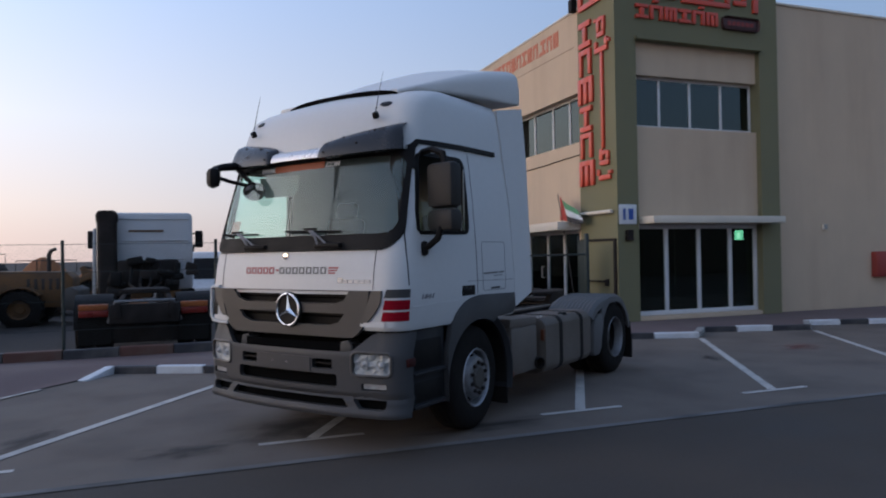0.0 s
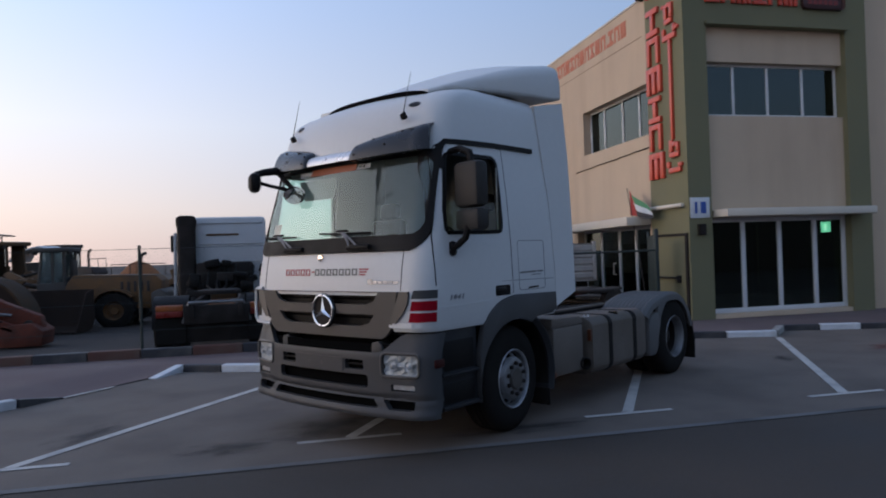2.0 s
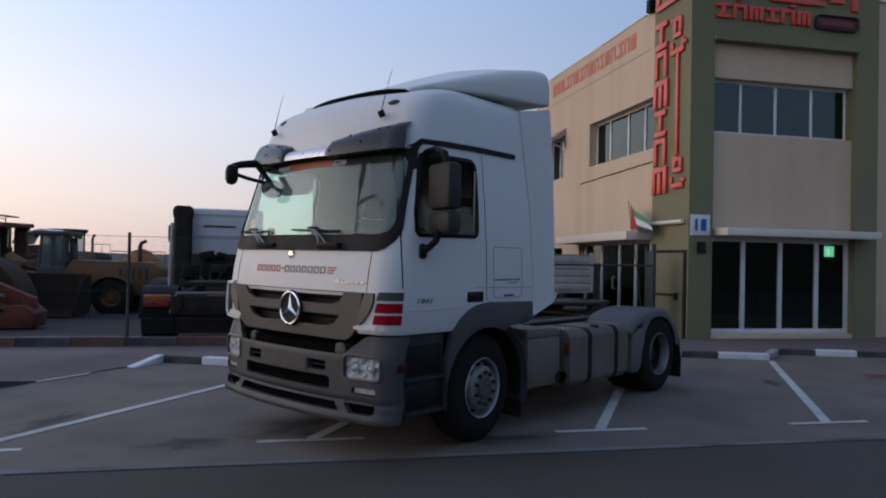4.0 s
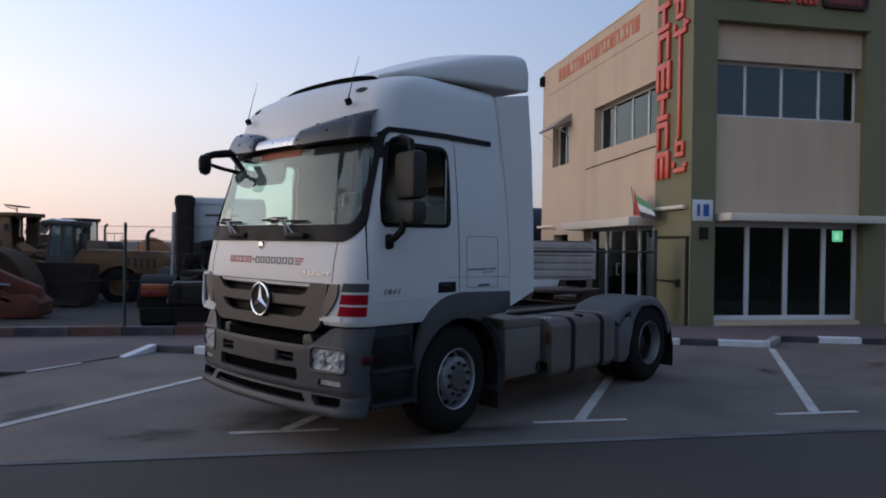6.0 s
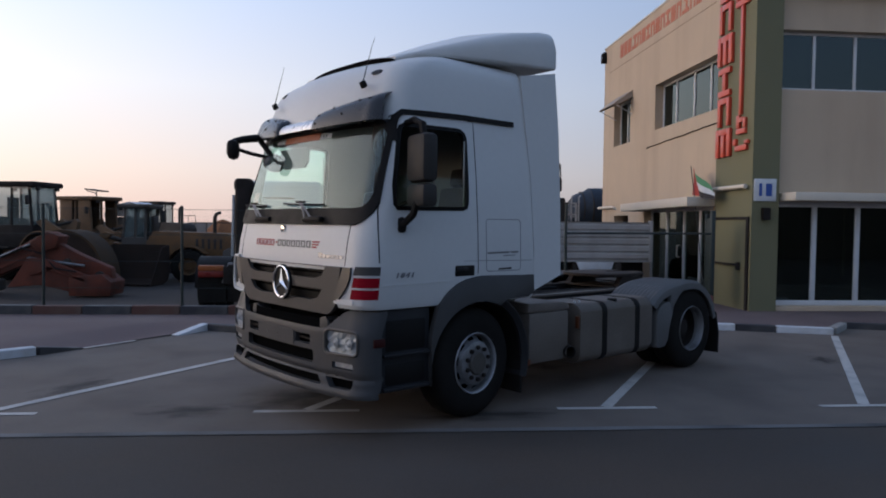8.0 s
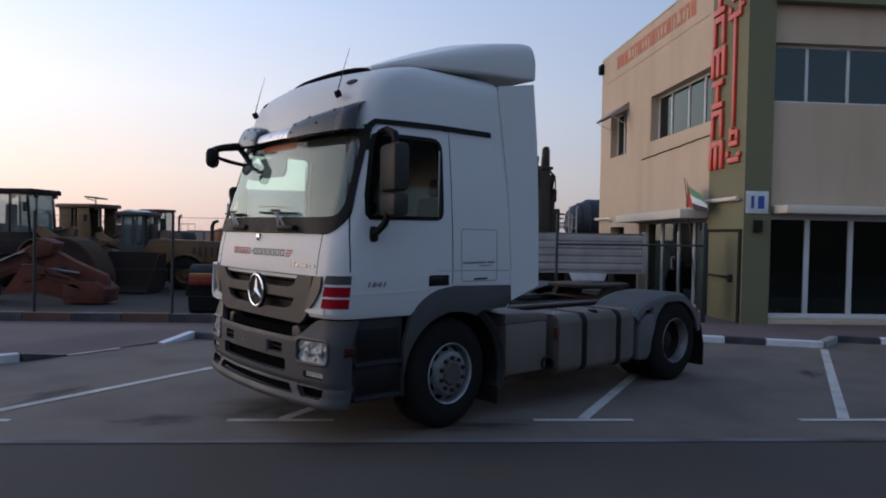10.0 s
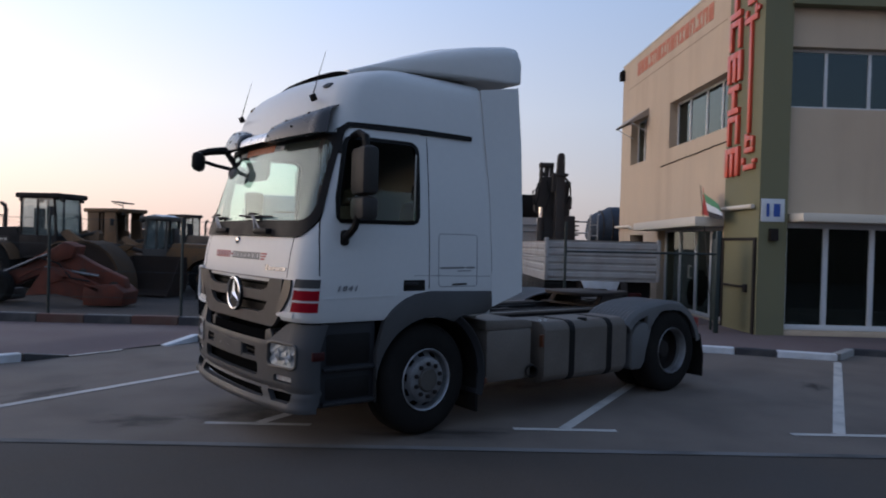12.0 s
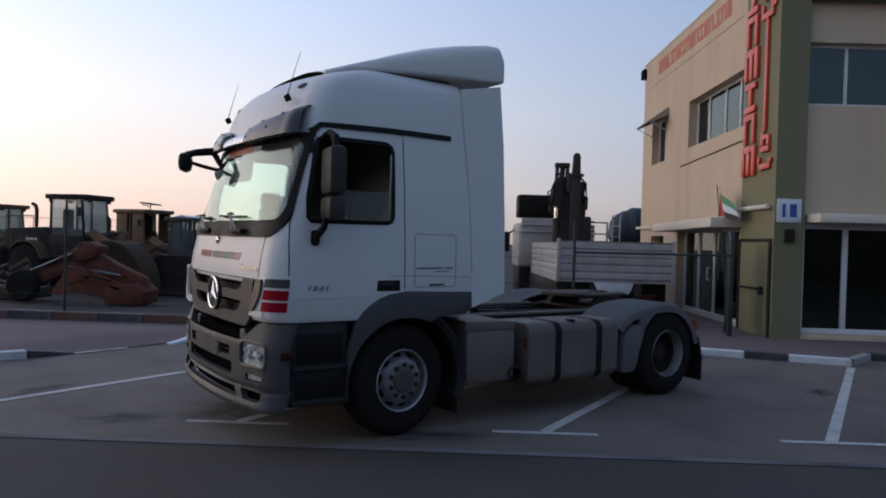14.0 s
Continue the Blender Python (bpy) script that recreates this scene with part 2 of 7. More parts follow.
M_SCREEN = glass("windscreen_glass", (0.72, 0.92, 0.85), 0.0, 1.65, 0.075, (0.88, 1.0, 0.95), 4.0)
M_STRIPE = mat("red_reflective_film", (0.25, 0.003, 0.012), 0.6, vary=0.08, scale=6, spec=0.08)
M_LETRED = mat("faded_red_lettering", (0.36, 0.08, 0.09), 0.5, vary=0.2, scale=20)
M_LETGREY = mat("faded_grey_lettering", (0.16, 0.155, 0.15), 0.5, vary=0.2, scale=20)
M_DRED = mat("dark_red_lamp_lens", (0.2, 0.018, 0.012), 0.35, vary=0.2, scale=12)
M_AMBER = mat("amber_lamp_lens", (0.33, 0.095, 0.025), 0.35, vary=0.2, scale=12)
M_MAROON = mat("dull_maroon_reflector", (0.04, 0.006, 0.006), 0.5, vary=0.1, spec=0.2)
M_LAMP = mat("clear_lamp_reflector", (0.3, 0.31, 0.32), 0.4, metal=0.25, vary=0.3, scale=14, fine=30)
M_REFL = mat("faceted_lamp_mirror", (0.4, 0.41, 0.42), 0.45, metal=0.3, vary=0.25, scale=30, fine=60)
M_ORANGE = mat("orange_lamp_lens", (0.1, 0.028, 0.01), 0.35, vary=0.1)


# ---- shaping helpers ----
def part(name, bm, material, parent=None, label="", angle=35, smooth=True):
    bmesh.ops.recalc_face_normals(bm, faces=bm.faces)
    me = bpy.data.meshes.new(name)
    bm.to_mesh(me)
    bm.free()
    for m in (material if isinstance(material, (list, tuple)) else [material]):
        me.materials.append(m)
    if smooth:
        me.shade_smooth()
        me.set_sharp_from_angle(angle=radians(angle))
    ob = new(name, me)
    if parent is not None:
        ob.parent = parent
    if label:
        ob["label"] = label
    return ob


def thing(name, label, category, m=None, group="", kind=""):
    ob = new(name)
    if m is not None:
        ob.matrix_world = m
    return tagged(ob, label, category, group, kind)


def B():
    return bmesh.new()


def box(bm, x0, x1, y0, y1, z0, z1, bev=0.0, seg=2):
    r = bmesh.ops.create_cube(bm, size=1.0, matrix=Matrix.Translation(((x0 + x1) / 2, (y0 + y1) / 2, (z0 + z1) / 2)) @ Matrix.Diagonal((x1 - x0, y1 - y0, z1 - z0, 1)))
    if bev:
        vs = set(r["verts"])
        es = [e for e in bm.edges if e.verts[0] in vs]
        bmesh.ops.bevel(bm, geom=es, offset=bev, segments=seg, affect='EDGES', profile=0.5)
    return bm


def obox(bm, c, sx, sy, sz, m=None, bev=0.0):
    """A box of that size about c, turned by m."""
    t = Matrix.Translation(c) @ (m or Matrix.Identity(4)) @ Matrix.Diagonal((sx, sy, sz, 1))
    r = bmesh.ops.create_cube(bm, size=1.0, matrix=t)
    if bev:
        vs = set(r["verts"])
        bmesh.ops.bevel(bm, geom=[e for e in bm.edges if e.verts[0] in vs], offset=bev, segments=2, affect='EDGES', profile=0.5)
    return bm


def prism(bm, pts, axis, a, b, bev=0.0):
    """The outline pts pushed from a to b along an axis; for 'y' the points are (x, z), for 'x' (y, z), for 'z' (x, y)."""
    def at(p, v):
        return (v, p[0], p[1]) if axis == 'x' else (p[0], v, p[1]) if axis == 'y' else (p[0], p[1], v)
    lo, hi = [bm.verts.new(at(p, a)) for p in pts], [bm.verts.new(at(p, b)) for p in pts]
    bm.faces.new(lo)
    bm.faces.new(hi[::-1])
    n = len(pts)
    for i in range(n):
        bm.faces.new((lo[i], hi[i], hi[(i + 1) % n], lo[(i + 1) % n]))
    if bev:
        vs = set(lo + hi)
        es = [e for e in bm.edges if e.verts[0] in vs and e.verts[1] in vs]
        bmesh.ops.bevel(bm, geom=es, offset=bev, segments=2, affect='EDGES', profile=0.5)
    return bm


def loft(bm, rings, closed=True, caps=False):
    rows = [[bm.verts.new(p) for p in r] for r in rings]
    n = len(rows[0])
    for a, b in zip(rows, rows[1:]):
        for i in range(n if closed else n - 1):
            j = (i + 1) % n
            bm.faces.new((a[i], a[j], b[j], b[i]))
    if caps:
        bm.faces.new(rows[0][::-1]); bm.faces.new(rows[-1])
    return bm


def tube(bm, pts, r, n=8, caps=True):
    pts = [Vector(p) for p in pts]
    rings = []
    ref = None
    for i, p in enumerate(pts):
        d = (pts[min(i + 1, len(pts) - 1)] - pts[max(i - 1, 0)]).normalized()
        if ref is None:
            ref = d.cross(Vector((0, 0, 1)) if abs(d.z) < 0.9 else Vector((1, 0, 0))).normalized()
        side = (ref - d * ref.dot(d)).normalized()
        up = d.cross(side)
        rr = r[i] if isinstance(r, (list, tuple)) else r
        rings.append([p + rr * (math.cos(2 * math.pi * k / n) * side + math.sin(2 * math.pi * k / n) * up) for k in range(n)])
    return loft(bm, rings, True, caps)


def lathe(bm, prof, n=32, axis='y', c=(0, 0, 0), skip=None, caps=True):
    """prof: (radius, height) along the axis, turned about it. skip(row, segment): faces left open."""
    def at(r, h, k):
        a = 2 * math.pi * k / n
        p = {'y': (r * math.cos(a), h, r * math.sin(a)), 'z': (r * math.cos(a), r * math.sin(a), h), 'x': (h, r * math.cos(a), r * math.sin(a))}[axis]
        return (p[0] + c[0], p[1] + c[1], p[2] + c[2])
    rows = [[bm.verts.new(at(r, h, k)) for k in range(n)] for r, h in prof]
    for j, (a, b) in enumerate(zip(rows, rows[1:])):
        for i in range(n):
            if not (skip and skip(j, i)):
                bm.faces.new((a[i], a[(i + 1) % n], b[(i + 1) % n], b[i]))
    if caps:
        bm.faces.new(rows[0]); bm.faces.new(rows[-1][::-1])
    return bm


def wall_cells(bm, lo, hi, holes, put):
    """Boxes over the rectangle lo..hi (u, z) but for the holes (u0, u1, z0, z1)."""
    us = sorted({lo[0], hi[0], *(h[0] for h in holes), *(h[1] for h in holes)})
    zs = sorted({lo[1], hi[1], *(h[2] for h in holes), *(h[3] for h in holes)})
    for u0, u1 in zip(us, us[1:]):
        for z0, z1 in zip(zs, zs[1:]):
            um, zm = (u0 + u1) / 2, (z0 + z1) / 2
            if not any(h[0] < um < h[1] and h[2] < zm < h[3] for h in holes):
                put(bm, u0, u1, z0, z1)
    return bm


def cut(solid, cutters):
    """The mesh of solid less the cutters (objects), which are taken away."""
    for c in cutters:
        md = solid.modifiers.new("cut", 'BOOLEAN')
        md.operation, md.object, md.solver, md.material_mode = 'DIFFERENCE', c, 'EXACT', 'TRANSFER'
    bpy.context.view_layer.update()
    dg = bpy.context.evaluated_depsgraph_get()
    me = bpy.data.meshes.new_from_object(solid.evaluated_get(dg))
    solid.modifiers.clear()
    old = solid.data
    solid.data = me
    bpy.data.meshes.remove(old)
    for c in cutters:
        d = c.data
        bpy.data.objects.remove(c)
        bpy.data.meshes.remove(d)
    solid.data.shade_smooth()
    solid.data.set_sharp_from_angle(angle=radians(35))
    for p in solid.data.polygons:
        if p.material_index > 0:
            p.use_smooth = False
    return solid


# ---- ground, bays, kerbs ----
BAY = Vector((0.515, 0.857, 0))
HEAD = Vector((0.955, -0.297, 0))
PITCH, ZP = 2.83, 0.1


def flat(name, pts, z, material, label="", category="", parent=None):
    bm = B()
    bm.faces.new([bm.verts.new((x, y, z)) for x, y in pts])
    ob = part(name, bm, material, parent, smooth=False)
    return tagged(ob, label, category, kind="structure") if label else ob


bm = B()
rows = [[bm.verts.new((x, y, z)) for x in (-900, -40, 0, 40, 900)] for y, z in ((-900, -0.05), (5, -0.05), (13.6, -0.05), (17, -0.16), (21, -0.28), (60, -0.3), (900, -0.3))]
for a, b in zip(rows, rows[1:]):
    for i in range(4):
        bm.faces.new((a[i], a[i + 1], b[i + 1], b[i]))
ground = tagged(part("ground", bm, M_SANDG), "pale sandy ground of the yard, dusty and bare", "ground", kind="structure")
road = flat("road", [(-120, -30), (120, -30), (120, 5.93), (-120, 5.93)], -0.003, M_ROAD, "dark worn asphalt road along the parking bays", "road")


def bay_kerb(k):
    """Ends of the kerb at the head of bay k: the far left end and the near right end."""
    if k == -3:
        return Vector((-0.9, 11.52, 0)), Vector((1.1, 10.66, 0))
    end = Vector((9.47 + PITCH * k, 11.02, 0))
    return end - HEAD * 2.3, end


teeth = []
for k in range(-3, 9):
    teeth += list(bay_kerb(k))
edge = [(p.x, p.y) for p in teeth]
bays = flat("parking_bays", [(-60, 5.93), (60, 5.93), (60, 10.2), (edge[-1][0], edge[-1][1])] + edge[::-1] + [(-1.25, 11.05), (-2.15, 9.9), (-2.5, 9.45), (-3.3, 8.75), (-8, 6.6), (-60, 6.4)], 0.0, M_PAVER, "angled parking bays of worn grey paving", "pavement")

# the raised walk behind the bays, with a ramp down to them beside the first bay
bm = B()
xs = [-30 + i * 0.5 for i in range(0, 50)] + [-5 + i * 0.18 for i in range(0, 36)] + [1.6 + i for i in range(0, 46)]
walk_line = [Vector((-60, 6.4, 0)), Vector((-8, 6.6, 0)), Vector((-3.3, 8.75, 0)), Vector((-2.5, 9.45, 0)), Vector((-2.15, 9.9, 0)), Vector((-1.25, 11.05, 0))] + [Vector((x, y, 0)) for x, y in edge] + [Vector((60, 10.2, 0))]


def front_y(x):
    for a, b in zip(walk_line, walk_line[1:]):
        if a.x <= x <= b.x and b.x - a.x > 1e-6:
            return a.y + (b.y - a.y) * (x - a.x) / (b.x - a.x)
    return 10.2


def ramp(x, y):
    p = Vector((x, y, 0))
    a, b = Vector((-2.3, 9.75, 0)), Vector((-1.3, 11.2, 0))
    t = max(0, min(1, (p - a).dot(b - a) / (b - a).length_squared))
    d = (p - a - (b - a) * t).length
    rise = min(1.0, max(0.0, (d - 0.05) / 0.75))
    # the walk falls away towards the yard fence
    f = max(0.0, min(1.0, (y - 11.4) / 1.9)) * max(0.0, min(1.0, (6.6 - x) / 2.0))
    return rise * (1 - 0.88 * f * f * (3 - 2 * f))


xs = sorted(set([round(x, 3) for x in xs] + [round(p.x, 3) for p in walk_line] + [round(x + 0.002, 3) for x, y in edge]))
rows = []
for x in xs:
    y0 = front_y(x)
    rows.append([bm.verts.new((x, y0 + (13.45 - y0) * j / 14, 0.008 + (ZP - 0.008) * ramp(x, y0 + (13.45 - y0) * j / 14))) for j in range(15)])
for a, b in zip(rows, rows[1:]):
    for j in range(14):
        bm.faces.new((a[j], b[j], b[j + 1], a[j + 1]))
pavement = tagged(part("pavement", bm, M_PINK), "dusty pink block-paved walk with a ramp beside the bays", "pavement", kind="structure")
apron = B()
box(apron, 7.9, 60, 13.45, 15.4, -0.02, ZP)
apron = tagged(part("pavement_apron", apron, M_PINK), "pink block paving round the building's foot", "pavement", kind="structure")


def stain_material(name, color):
    m = bpy.data.materials.new(name)
    m.use_nodes = True
    n, l = m.node_tree.nodes, m.node_tree.links
    b = n["Principled BSDF"]
    b.inputs["Base Color"].default_value, b.inputs["Roughness"].default_value = (*color, 1), 0.7
    co, ln, nz, mul, mr, tr, mx = (n.new("ShaderNode" + k) for k in ("TexCoord", "VectorMath", "TexNoise", "Math", "MapRange", "BsdfTransparent", "MixShader"))
    ln.operation, mul.operation = 'LENGTH', 'MULTIPLY_ADD'
    nz.inputs["Scale"].default_value, nz.inputs["Detail"].default_value = 2.4, 7
    l.new(co.outputs["Object"], ln.inputs[0]); l.new(co.outputs["Object"], nz.inputs["Vector"])
    mul.inputs[1].default_value = 1.5
    l.new(nz.outputs["Fac"], mul.inputs[0]); l.new(ln.outputs["Value"], mul.inputs[2])
    mr.interpolation_type = 'SMOOTHSTEP'
    mr.inputs["From Min"].default_value, mr.inputs["From Max"].default_value = 0.75, 1.5
    mr.inputs["To Min"].default_value, mr.inputs["To Max"].default_value = 0.5, 0.0
    l.new(mul.outputs[0], mr.inputs["Value"])
    l.new(mr.outputs[0], mx.inputs[0]); l.new(tr.outputs[0], mx.inputs[1]); l.new(b.outputs[0], mx.inputs[2])
    l.new(mx.outputs[0], n["Material Output"].inputs[0])
    return m


M_OILSHADE = stain_material("oil_stain", (0.02, 0.018, 0.017))
M_REDSTAIN = stain_material("red_dust_stain", (0.2, 0.045, 0.035))
# oil patches; the three under the truck also deepen its painted shade
for k, (x, y, sx, sy, a) in enumerate([(1.2, 7.1, 1.0, 0.7, 30), (2.4, 7.9, 1.5, 0.8, 35), (4.0, 8.8, 1.3, 0.6, 35), (0.2, 6.6, 0.7, 0.35, 5), (7.9, 8.9, 0.5, 0.25, 60), (-1.2, 7.6, 0.8, 0.4, 60), (3.0, 6.35, 1.2, 0.3, 2)]):
    bm = B()
    bm.faces.new([bm.verts.new((1.25 * math.cos(i * math.pi / 12), 1.25 * math.sin(i * math.pi / 12), 0)) for i in range(24)])
    st = part("oil_stain", bm, M_OILSHADE, smooth=False)
    st.matrix_world = pose(x, y, 0.003 + 0.0002 * k, 0, 0, a) @ Matrix.Diagonal((sx, sy, 1, 1))
    tagged(st, "dark blurred patch of oil and shade on the grey paving", "stain", group="oil stains", kind="structure")


bm = B()
bm.faces.new([bm.verts.new((1.25 * math.cos(i * math.pi / 12), 1.25 * math.sin(i * math.pi / 12), 0)) for i in range(24)])
st = part("dust_stain", bm, M_REDSTAIN, smooth=False)
st.matrix_world = pose(10.1, 9.22, 0.005, 0, 0, 10) @ Matrix.Diagonal((0.75, 0.5, 1, 1))
tagged(st, "faint reddish stain on the grey paving", "stain", kind="structure")


def stripe(name, a, b, w, material=None, z=0.006, parent=None):
    a, b = Vector(a), Vector(b)
    d = (b - a).normalized()
    s = Vector((-d.y, d.x, 0)) * (w / 2)
    return flat(name, [tuple((p)[:2]) for p in (a - s, b - s, b + s, a + s)], z, material or M_LINE, parent=parent)


def bay_marking(x):
    """A white T: a bar along the road and a line up the bay."""
    t = thing("bay_marking", "worn white painted T marking on the bay paving", "road marking", group="white bay markings", kind="structure")
    stripe("bar", (x - 0.49, 6.55, 0), (x + 0.49, 6.55, 0), 0.08, parent=t)
    a = Vector((x, 6.59, 0))
    stripe("line", a, a + (Vector((0.556, 0.831, 0)) * 4.9 if x < 0 else BAY * 5.0), 0.11, parent=t)
    return t


for x in (-1.62, 1.29, 4.165, 6.82, 9.67, 12.5, 15.33, 18.16, 20.99, 23.82):
    bay_marking(x)
edge_line = stripe("road_marking", (-60, 5.93, 0), (60, 5.86, 0), 0.1, mat("faint_road_line", (0.15, 0.145, 0.14), 0.85, vary=0.3, scale=1.6, dirt=(0.05, 0.048, 0.046), dirt_amount=1.0), z=0.004)
tagged(edge_line, "faint worn pale line along the road's edge", "road marking", kind="structure")


def kerb_run(name, a, b, colors, label, length=0.72, w=0.14, z0=-0.03, z1=0.112, shares=()):
    """Painted kerb stones laid end to end from a to b, alike or by their shares of the run."""
    t = thing(name, label, "kerb", kind="structure")
    a, b = Vector(a), Vector(b)
    d = (b - a)
    n = len(shares) or max(1, round(d.length / length))
    cuts = [sum(shares[:i]) for i in range(n + 1)] if shares else [i / n for i in range(n + 1)]
    ang = Matrix.Rotation(math.atan2(d.y, d.x), 4, 'Z')
    meshes = {}
    for i in range(n):
        L, m = round(d.length * (cuts[i + 1] - cuts[i]), 3), colors[i % len(colors)]
        if (L, m) not in meshes:
            bm = B()
            obox(bm, (0, 0, 0), L - 0.008, w, z1 - z0, None, 0.018)
            bmesh.ops.recalc_face_normals(bm, faces=bm.faces)
            me = meshes[(L, m)] = bpy.data.meshes.new("kerb_stone")
            bm.to_mesh(me)
            bm.free()
            me.materials.append(m)
        o = new("kerb_stone", meshes[(L, m)])
        o.parent = t
        o.matrix_local = Matrix.Translation(a + d * ((cuts[i] + cuts[i + 1]) / 2) + Vector((0, 0, (z0 + z1) / 2 + 0.004 * math.sin(i * 2.3)))) @ ang
    return t


for k in range(-3, 9):
    a, b = bay_kerb(k)
    off = BAY * 0.07
    dark_ends = k == -3 or (k % 2 and k > 0)
    kerb_run("kerb", a + off, b + off, [M_KB, M_KW, M_KB] if dark_ends else [M_KW, M_KB, M_KW], "kerb stones painted black and white at a bay's head", shares=(0.32, 0.33, 0.35) if dark_ends else (0.33, 0.28, 0.39))
    nxt = bay_kerb(k + 1)[0]
    kerb_run("kerb", b + off + BAY * 0.08, nxt + BAY * 0.02, [M_KG, M_KB], "short kerb of bare and black stones between two bays", 0.7)
a0 = bay_kerb(-3)[0]
dip = thing("kerb", "white painted kerb stone dipping beside the ramp", "kerb", Matrix.Translation(a0) @ Matrix.Rotation(math.atan2(BAY.y, BAY.x), 4, 'Z'), kind="structure")
bm = B()
prism(bm, [(-0.6, -0.03), (0.06, -0.03), (0.06, 0.112), (0.0, 0.112), (-0.6, 0.015)], 'y', -0.07, 0.07, 0.012)
part("kerb_stone", bm, M_KW, dip)
kerb_run("kerb", (-3.3, 8.78, 0), (-2.52, 9.45, 0), [M_KW], "white painted kerb stone beside the ramp", 1.1)
slope = thing("kerb", "black kerb stone sloping down to the ramp", "kerb", Matrix.Translation((-2.5, 9.46, 0)) @ Matrix.Rotation(math.atan2(0.45, 0.34), 4, 'Z'), kind="structure")
bm = B()
prism(bm, [(0.0, -0.03), (0.58, -0.03), (0.58, 0.014), (0.0, 0.105)], 'y', -0.07, 0.07, 0.006)
part("kerb_stone", bm, M_KB, slope)
kerb_run("kerb", (-9.0, 6.3, 0), (-3.3, 8.78, 0), [M_KB, M_KW], "kerb stones painted black and white along the walk", 0.84)
stripe("ramp_marking", (-2.1, 9.86, 0), (-1.62, 10.48, 0), 0.06, z=0.014)
tagged(bpy.data.objects["ramp_marking"], "thin white painted line across the ramp's foot", "road marking", kind="structure")
kerb_run("fence_kerb", (-29.96, 13.45, 0), (7.88, 13.45, 0), [M_KB, M_KO], "low fence kerb painted black and faded red", 0.88, 0.2, -0.03, 0.18)

# ---- the building ----
SX, FY = 9.32, 13.37
office = thing("office_building", "two-storey beige office building with an olive green corner tower", "building", Matrix.Identity(4))
def holed_wall(name, axis, lo, hi, d0, d1, holes, material, label=""):
    """One wall slab with openings through it. axis 'x': the wall stands across x, from d0 to d1, and runs along y."""
    def slab_of(u0, u1, z0, z1, e0, e1):
        bm = B()
        return box(bm, e0, e1, u0, u1, z0, z1) if axis == 'x' else box(bm, u0, u1, e0, e1, z0, z1)
    w = part(name, slab_of(lo[0], hi[0], lo[1], hi[1], d0, d1), material, office, label, smooth=False)
    cut(w, [part("cutter", slab_of(u0, u1, z0, z1, d0 - 0.5, d1 + 0.5), material, office, smooth=False) for u0, u1, z0, z1 in holes])
    w.data.shade_flat()
    return w


TOP, BACK = 7.66, 23.15
holed_wall("side_wall", 'x', (14.9, -0.05), (BACK, TOP), SX, SX + 0.3, [(14.95, 18.66, 4.4, 5.62), (20.6, 22.12, 4.31, 5.68), (15.1, 19.3, 0.12, 2.25), (20.6, 21.9, 1.75, 2.1)], M_BEIGE)
# a loose cable along the wall below the window
bm = B()
crng = random.Random(21)
tube(bm, [(SX - 0.014, 19.2 - 4.25 * i / 17, 3.97 + 0.12 * i / 17 + crng.uniform(-0.012, 0.012)) for i in range(18)], 0.014, 6)
part("cable", bm, M_CHASSIS, office, "thin dark cable slung along the wall")
# thin darker strip on the face paints the shade of a groove
bm = B()
box(bm, SX - 0.006, SX - 0.001, 15.2, 22.6, 6.78, 6.8)
part("wall_groove", bm, mat("groove_shade_render", (0.3, 0.22, 0.15), 0.9), office)
bm = B()
box(bm, SX - 0.02, SX + 0.33, 14.95, BACK + 0.03, TOP, TOP + 0.05, 0.01)
part("side_coping", bm, M_CREAM, office)
bm = B()
box(bm, SX + 0.3, 30, 22.8, BACK, -0.02, TOP); box(bm, 29.7, 30, 13.9, 22.8, -0.02, TOP)
part("back_wall", bm, M_BEIGE, office, smooth=False)
bm = B()
box(bm, SX + 0.3, 29.7, 13.9, 22.8, 7.0, 7.2)
part("roof", bm, M_KG, office, smooth=False)
# floors and partitions in near-black, standing in for unlit rooms
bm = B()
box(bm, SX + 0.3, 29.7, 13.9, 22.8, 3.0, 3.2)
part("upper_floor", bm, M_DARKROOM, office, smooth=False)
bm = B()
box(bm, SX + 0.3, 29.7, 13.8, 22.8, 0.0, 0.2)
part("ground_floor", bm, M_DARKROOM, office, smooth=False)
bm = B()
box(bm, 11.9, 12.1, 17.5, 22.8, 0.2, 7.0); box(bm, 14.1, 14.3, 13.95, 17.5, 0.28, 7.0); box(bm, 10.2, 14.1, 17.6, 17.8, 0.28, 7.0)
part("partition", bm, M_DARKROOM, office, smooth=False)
# green tower frame
bm = B()
wall_cells(bm, (9.27, -0.02), (13.97, 9.2), [(9.83, 13.4, 0.1, 6.58)], lambda b, u0, u1, z0, z1: box(b, u0, u1, FY, 14.93, z0, z1) if u1 <= 9.84 else box(b, u0, u1, FY, 13.93, z0, z1))
part("tower_frame", bm, M_GREEN, office, smooth=False)
# recessed front between the piers
for z0, z1 in ((0.1, 0.2), (2.3, 4.55), (5.74, 6.575)):
    bm = B()
    box(bm, 9.835, 13.395, FY + 0.13, FY + 0.4, z0, z1)
    part("front_wall", bm, M_BEIGE, office, smooth=False)
bm = B()
box(bm, 9.8, 13.42, FY - 0.1, FY + 0.128, 6.5, 6.575)
part("shadow_ledge", bm, M_GREEN, office, smooth=False)
